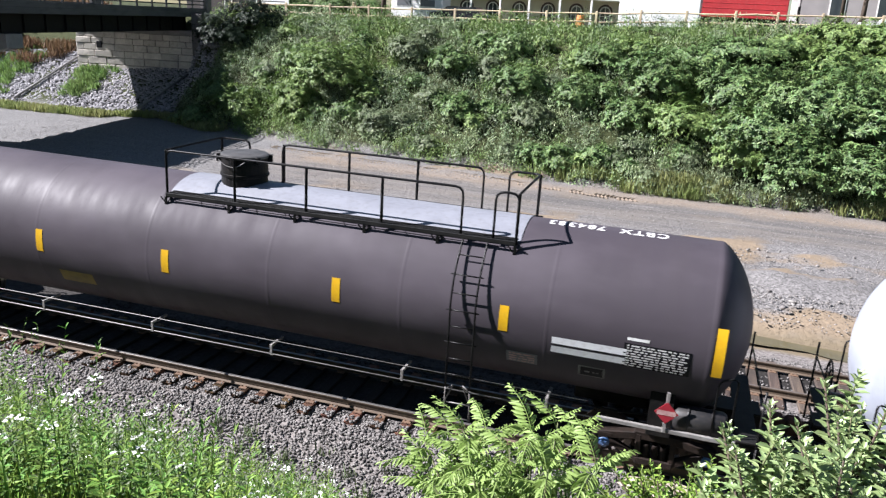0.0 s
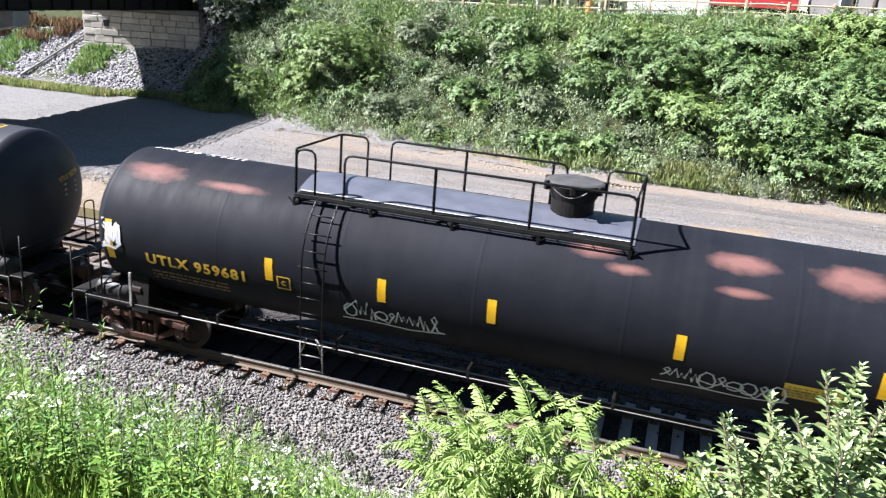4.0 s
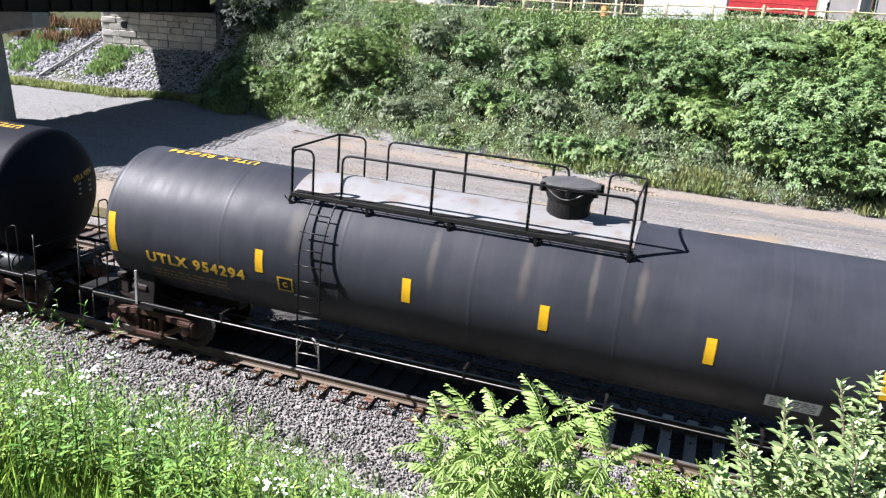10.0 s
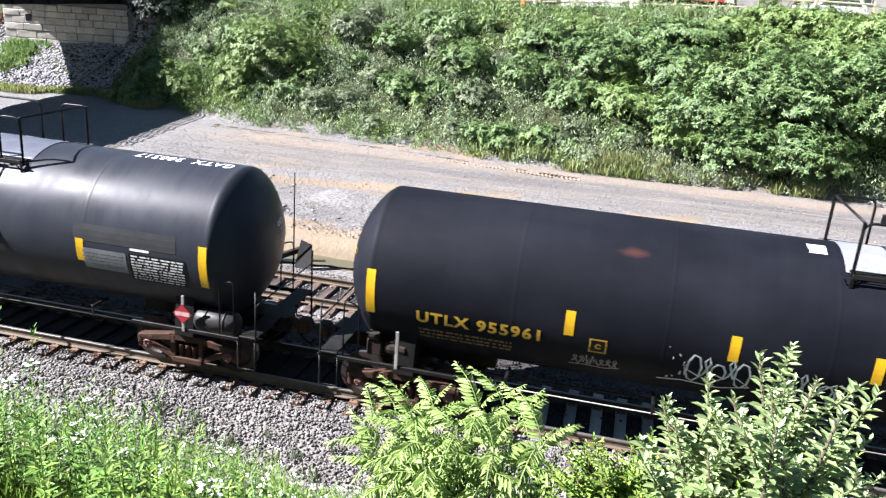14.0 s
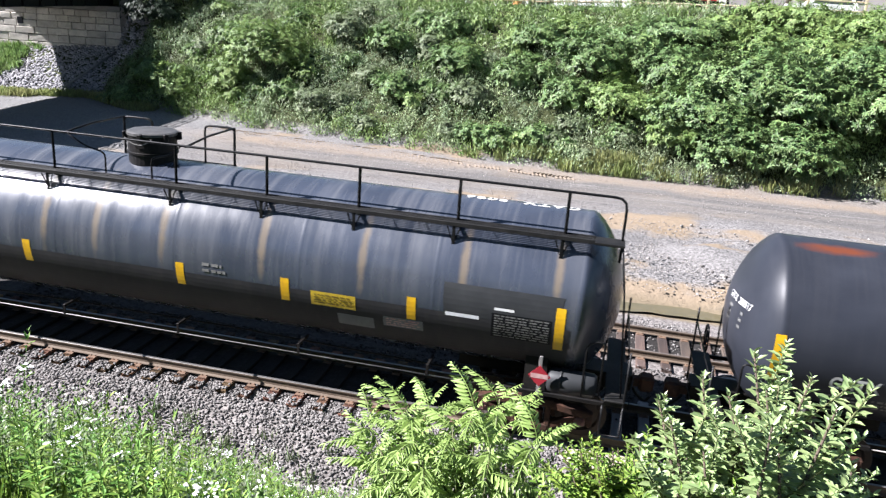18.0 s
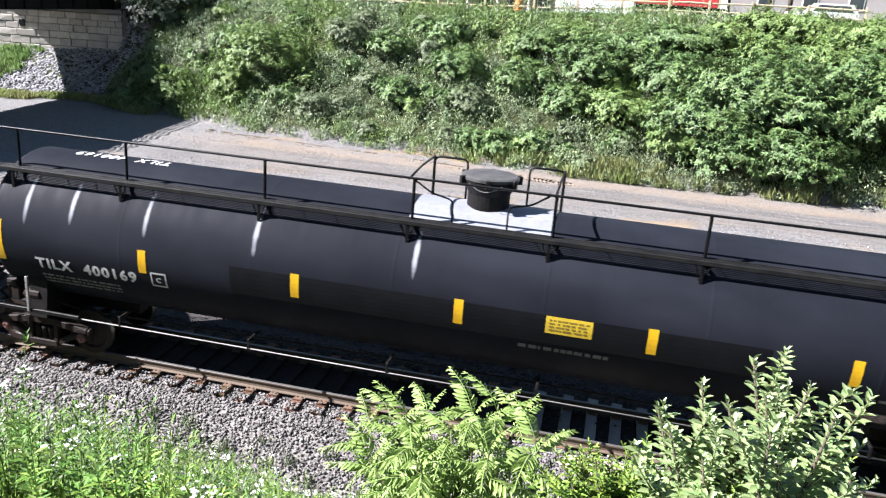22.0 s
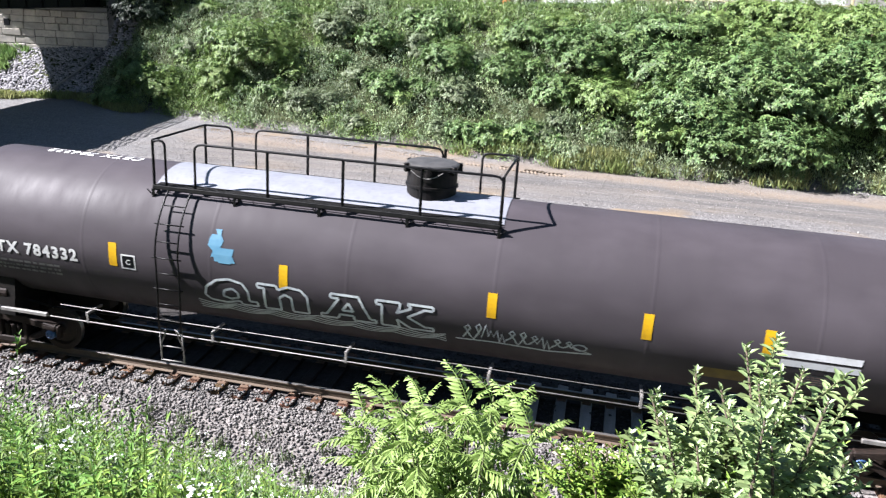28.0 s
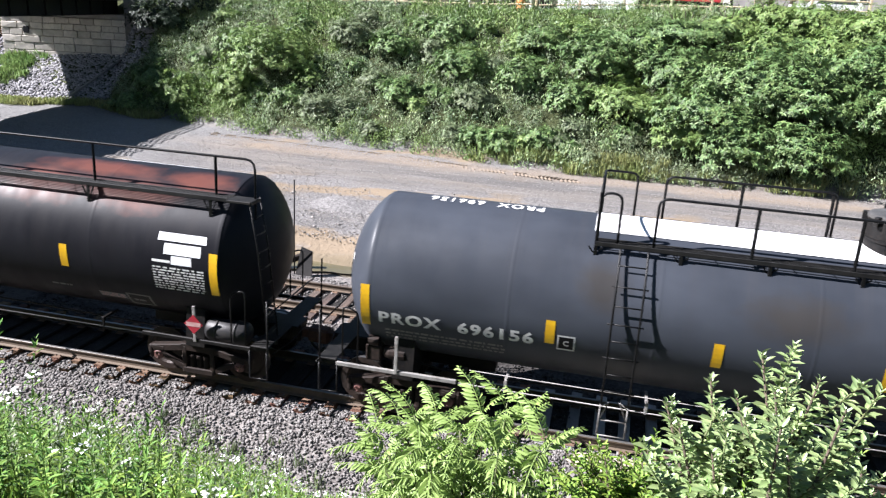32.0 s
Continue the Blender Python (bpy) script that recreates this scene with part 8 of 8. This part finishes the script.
def build_shed():
    b = thing("white_shed", "plain white painted shed with board walls", "shed")
    s = Shape()
    s.box(-8.0, -2.35, 47.0, 50.5, 7.3, 10.6, 0.03)
    part("wall", s, M_WHITESHED, b)
    s = Shape()
    s.box(-8.3, -2.1, 46.7, 50.8, 10.6, 10.8, 0.03)
    part("roof", s, M_ROOF, b)
    s = Shape()
    s.lathe([(-0.16, 0.0), (-0.16, 0.14), (0.16, 0.16), (0.16, 0.0)], (-5.2, 46.7, 7.95), "y", 12)
    part("wall_lamp", s, M_BLACK, b)


def build_caboose():
    c = thing("caboose", "red wooden caboose on display behind the fence", "caboose", at=pose(0, 52.0, 7.55))
    s = Shape()
    s.box(-2.5, 3.7, 0, 2.8, 1.05, 3.6, 0.04)
    part("body", s, M_CABOOSE, c)
    for z in (1.3, 1.72, 2.1, 2.5):
        s = Shape()
        s.box(-2.46, 3.66, -0.014, 0.01, z, z + 0.05, 0.004)
        part("side_rib", s, M_CABOOSE, c)
    for x in (-1.5, -0.2, 1.6, 2.8):
        s = Shape()
        s.box(x - 0.33, x + 0.33, -0.05, 0.03, 2.82, 3.5, 0.02)
        w = part("window", s, M_CABOOSE, c)
        s = Shape()
        s.box(x - 0.25, x + 0.25, -0.065, -0.05, 2.89, 3.43, 0.004)
        part("pane", s, M_GLASS, w)
    s = Shape()
    s.lathe([(-3.4, 0.0), (-3.4, 2.35), (4.6, 2.35), (4.6, 0.0)], (0.0, 1.4, 1.75), "x", 14, 0, -0.68, 0.68)
    part("roof", s, M_BLACK, c)
    s = Shape()
    s.box(-0.3, 1.5, 0.5, 2.3, 3.9, 4.9, 0.04)
    part("cupola", s, M_CABOOSE, c)
    s = Shape()
    s.box(-3.4, 4.6, 0.2, 2.6, 0.82, 1.04, 0.03)
    part("frame", s, M_BLACK, c)
    for x in (-1.6, 2.8):
        s = Shape()
        s.box(x - 0.9, x + 0.9, 0.35, 0.5, 0.3, 0.6, 0.04)
        s.box(x - 0.9, x + 0.9, 2.3, 2.45, 0.3, 0.6, 0.04)
        t = part("truck", s, M_BLACK, c)
        for dx in (-0.6, 0.6):
            w = Shape()
            w.lathe([(0.55, 0.0), (0.55, 0.42), (0.68, 0.42), (0.7, 0.45), (2.1, 0.45), (2.12, 0.42), (2.25, 0.42), (2.25, 0.0)], (x + dx, 0, 0.45), "y", 18)
            part("wheelset", w, M_WHEEL, t)
    for g, x in ((1, 4.55), (-1, -3.35)):
        for yy in (0.3, 1.1, 1.7, 2.5):
            bar_part("end_rail", c, [(x, yy, 1.04), (x, yy, 2.1)], 0.025, M_RAILING)
        bar_part("end_rail", c, [(x, 0.3, 2.1), (x, 2.5, 2.1)], 0.025, M_RAILING)
    lad = Shape()
    for dx in (-0.2, 0.2):
        lad.tube([(4.1 + dx, -0.05, 0.7), (4.1 + dx, -0.05, 3.7)], 0.022, 6)
    for k in range(9):
        lad.tube([(3.9, -0.05, 0.85 + k * 0.33), (4.3, -0.05, 0.85 + k * 0.33)], 0.018, 6)
    part("ladder", lad, M_TRIMWHITE, c)


def build_vehicle(name, label, x, y, length, height, paint, hood):
    v = thing(name, label, name.replace("_", " "), at=pose(x, y, float(ground_z(x, y))))
    prof = [(0, 0.35), (0, 0.95), (hood * 0.9, 1.05), (hood * 1.35, height), (length - 0.5, height), (length, height * 0.62), (length, 0.35)]
    s = Shape()
    k = len(prof)
    s.add([(a, b, c) for b in (0.0, 1.8) for a, c in prof], [tuple(range(k)), tuple(range(2 * k - 1, k - 1, -1))] + [(i, k + i, k + (i + 1) % k, (i + 1) % k) for i in range(k)])
    part("body", s, paint, v)
    s = Shape()
    s.add([(hood * 1.15, -0.01, 1.1), (length - 0.35, -0.01, 1.1), (length - 0.65, -0.01, height - 0.12), (hood * 1.42, -0.01, height - 0.12)], [(0, 1, 2, 3)])
    part("side_window", s, M_GLASS, v)
    for dx in (0.8, length - 0.85):
        w = Shape()
        w.lathe([(-0.03, 0.0), (-0.03, 0.2), (-0.02, 0.33), (0.2, 0.33), (0.2, 0.0)], (dx, 0, 0.33), "y", 16)
        part("wheel", w, M_RUBBER, v)


def build_camper():
    c = thing("camper_trailer", "white camper trailer with two pale windows", "trailer", at=pose(-27.4, 50.0, float(ground_z(-27.4, 50.0))))
    s = Shape()
    s.box(0, 4.6, 0, 2.2, 0.35, 2.8, 0.12)
    part("body", s, M_VANPAINT, c)
    for x0 in (0.5, 2.6):
        s = Shape()
        s.box(x0, x0 + 1.4, -0.02, 0.02, 1.35, 2.0, 0.01)
        w = part("window", s, M_TRIMWHITE, c)
        s = Shape()
        s.box(x0 + 0.06, x0 + 1.34, -0.03, -0.02, 1.41, 1.94, 0.003)
        part("pane", s, M_PALEPATCH, w)
    for x in (1.6, 3.0):
        w = Shape()
        w.lathe([(-0.02, 0.0), (-0.02, 0.33), (0.2, 0.33), (0.2, 0.0)], (x, 0.02, 0.33), "y", 16)
        part("wheel", w, M_RUBBER, c)


def build_tree(x, y, height, spread, seed, label):
    r = np.random.default_rng(seed)
    z = float(ground_z(x, y))
    t = thing("tree", label, "tree", "street trees", at=pose(x, y, z))
    s = Shape()
    s.tube([(0, 0, -0.3), (0.05, 0, height * 0.3), (0.1, 0.05, height * 0.65)], [0.24, 0.18, 0.08], 9)
    part("trunk", s, M_BARK, t, smooth=True)
    for k in range(7):
        a = k * 2.4
        s = Shape()
        z0 = height * (0.3 + 0.05 * k)
        s.tube([(0.05, 0, z0), (spread * 0.4 * math.cos(a), spread * 0.4 * math.sin(a), z0 + height * 0.15), (spread * 0.75 * math.cos(a), spread * 0.75 * math.sin(a), z0 + height * 0.2)], [0.09, 0.05, 0.02], 6)
        part("limb", s, M_BARK, t, smooth=True)
    foliage("crown", merge([lobed_leaves(r, (0, 0, height * 0.66), spread, 5200, 0.2, 1.0, 18), lobed_leaves(r, (0, 0, height * 0.45), spread * 0.8, 1600, 0.2, 0.7, 10, 0.6)]), M_LEAF_BUSH, t)


def build_odds():
    g = thing("grey_building", "grey sided building behind the street trees", "building")
    s = Shape()
    s.box(5.6, 26, 70, 80, 6.8, 15, 0.03)
    part("wall", s, M_GREYSIDING, g)
    for k in range(4):
        s = Shape()
        s.box(8.2 + k * 4, 9.6 + k * 4, 69.94, 70.0, 9.4, 11.2, 0.02)
        w = part("window", s, M_TRIMWHITE, g)
        s = Shape()
        s.box(8.3 + k * 4, 9.5 + k * 4, 69.92, 69.94, 9.5, 11.1, 0.004)
        part("pane", s, M_GLASS, w)
    s = Shape()
    s.box(5.2, 26.4, 69.6, 80.4, 15, 15.3, 0.03)
    part("roof", s, M_ROOF, g)
    h = thing("dark_house", "dark brown boarded house with small white-framed windows", "house")
    s = Shape()
    s.box(-54.0, -45.2, 58.0, 66.0, 6.4, 12.0, 0.03)
    part("wall", s, M_DARKSIDING, h)
    for x in (-48.9, -45.95):
        s = Shape()
        s.box(x - 0.45, x + 0.45, 57.93, 58.0, 7.3, 8.6, 0.015)
        w = part("window", s, M_TRIMWHITE, h)
        s = Shape()
        s.box(x - 0.33, x + 0.33, 57.91, 57.93, 7.42, 8.48, 0.004)
        part("pane", s, M_GLASS, w)
    s = Shape()
    s.box(-54.4, -44.8, 57.5, 66.5, 12.0, 12.3, 0.03)
    part("roof", s, M_ROOF, h)
    p = Shape()
    p.tube([(0, 0, -0.5), (0.05, 0, 9.5)], [0.15, 0.11], 10)
    tagged(part("utility_pole", p, M_BARK, None, smooth=True, at=pose(7.5, 53.5, 7.7)), "brown wooden utility pole beside the caboose", "utility pole")
    b = Shape()
    b.lathe([(0.0, 0.0), (0.0, 0.3), (0.3, 0.31), (0.32, 0.33), (0.36, 0.31), (0.68, 0.31), (0.72, 0.33), (0.95, 0.28), (1.0, 0.2), (1.0, 0.0)], (0, 0, 0), "z", 20)
    tagged(part("barrel", b, M_BARREL, None, smooth=False, at=pose(-10.4, 45.0, float(ground_z(-10.4, 45.0)) - 0.03)), "orange plastic barrel behind the fence", "barrel")
    f = Shape()
    for g2 in (-1, 1):
        f.tube([(g2 * 0.45, 0, 0), (g2 * 0.06, 0, 1.35)], 0.035, 6)
        f.tube([(g2 * 0.45, 0.7, 0), (g2 * 0.06, 0.1, 1.35)], 0.035, 6)
    f.box(-0.12, 0.12, -0.05, 0.15, 1.3, 1.38, 0.01)
    f.box(-0.35, 0.35, -0.03, 0.03, 0.4, 0.46, 0.01)
    tagged(part("stepladder", f, M_FENCE, None, at=pose(-27.0, 42.0, float(ground_z(-27.0, 42.0)))), "timber stepladder standing on the grass", "stepladder")
    nb = thing("notice_board", "white notice board with a dark line of print on posts", "notice board", at=pose(-34.4, 43.0, float(ground_z(-34.4, 43.0))))
    part("board", Shape().box(-1.25, 1.25, 0, 0.06, 1.05, 2.1, 0.01), M_WHITESHED, nb)
    for x in (-0.9, 0.9):
        part("post", Shape().box(x - 0.06, x + 0.06, 0.06, 0.16, -0.2, 2.1, 0.01), M_DARKSIDING, nb)
    part("print", Shape().box(-0.95, 0.95, -0.006, 0.0, 1.2, 1.27, 0.002), M_PANEL, nb)


build_fence()
build_house()
build_shed()
build_caboose()
build_camper()
build_vehicle("parked_car", "dark parked car behind the fence", -22.8, 47.0, 4.3, 1.45, M_CARPAINT, 1.1)
build_vehicle("pickup_truck", "white pickup truck parked on the street", 9.0, 54.0, 5.0, 1.7, M_VANPAINT, 1.5)
build_tree(9.8, 60.0, 9.0, 3.6, 201, "street tree with a dark trunk and green crown")
build_tree(-27.0, 47.5, 8.0, 3.0, 205, "street tree with a dark trunk behind the fence")
build_tree(-36.0, 56.0, 8.0, 3.4, 202, "leafy green tree behind the fence")
build_tree(-30.5, 58.0, 8.5, 3.4, 203, "leafy green tree behind the fence")
build_tree(-62.0, 50.0, 8.0, 4.0, 204, "leafy tree seen under the bridge")
build_odds()

# ---- beside the tracks ----
mp_ = thing("marker_post", "thin dark marker post with a leaning black plate", "marker post", at=pose(-10.1, 7.05, float(ground_z(-10.1, 7.05)) - 0.03))
part("post", Shape().tube([(0, 0, 0), (0.02, 0, 3.0)], 0.022, 6), M_RAILING, mp_, smooth=True)
part("plate", Shape().add([(0.05, -0.05, 0.05), (0.62, -0.12, 0.05), (0.5, 0.2, 0.75), (0.12, 0.25, 0.85), (0.05, 0.0, 0.05), (0.62, -0.07, 0.05), (0.5, 0.25, 0.75), (0.12, 0.3, 0.85)],
                          [(0, 1, 2, 3), (7, 6, 5, 4), (0, 4, 5, 1), (1, 5, 6, 2), (2, 6, 7, 3), (3, 7, 4, 0)]), M_BLACK, mp_)
tagged(part("timber", Shape().box(-0.9, 0.9, -0.1, 0.1, 0, 0.16, 0.015), M_TIE, None, at=pose(-10.7, 7.4, float(ground_z(-10.7, 7.4)) + 0.12, 0, -20, 24)), "old dark timber baulk leaning beside the ditch", "timber")
sand = Shape()
rs = random.Random(15)
ring = [(0.0 + 0.95 * math.cos(a) * rs.uniform(0.85, 1.1), -1.28 + 0.3 * math.sin(a) * rs.uniform(0.8, 1.1)) for a in (2 * math.pi * k / 22 for k in range(22))]
sand.add([(0.0, -1.28, -0.12)] + [(x, y, -0.21) for x, y in ring] + [((x + 0.0) * 0.6, -1.28 + (y + 1.28) * 0.6, -0.13) for x, y in ring],
         [(0, 23 + k, 23 + (k + 1) % 22) for k in range(22)] + [(23 + k, 1 + k, 1 + (k + 1) % 22, 23 + (k + 1) % 22) for k in range(22)])
tagged(part("sand_heap", sand, mat("pale_sand", (0.42, 0.36, 0.28), (0.34, 0.29, 0.22), 3, (0.24, 0.2, 0.16), 15, (0.85, 0.95), bump=0.5), None, at=RAILS), "low heap of pale sand beside the rail", "sand heap")


# ---- what moves ----
def rolled(t):
    """How far the train has gone after t seconds."""
    return 7.125 * t + 0.00085 * t * t


def motions():
    step = 1 / 30
    times = [0.0, step, 2 * step] + [float(k) for k in range(1, 32)] + [32 - 2 * step, 32 - step, 32.0]
    for key, car in TRAIN.items():
        walk(car, [(t, RAILS @ pose(PLACES[key] + rolled(t), 0, 0)) for t in times])
    turns = [2 * k * step for k in range(481)]
    for wheel, dx in WHEELS:
        walk(wheel, [(t, pose(dx, 0, WHEEL_R, 0, math.degrees(rolled(t) / WHEEL_R) % 360, 0)) for t in turns])


motions()
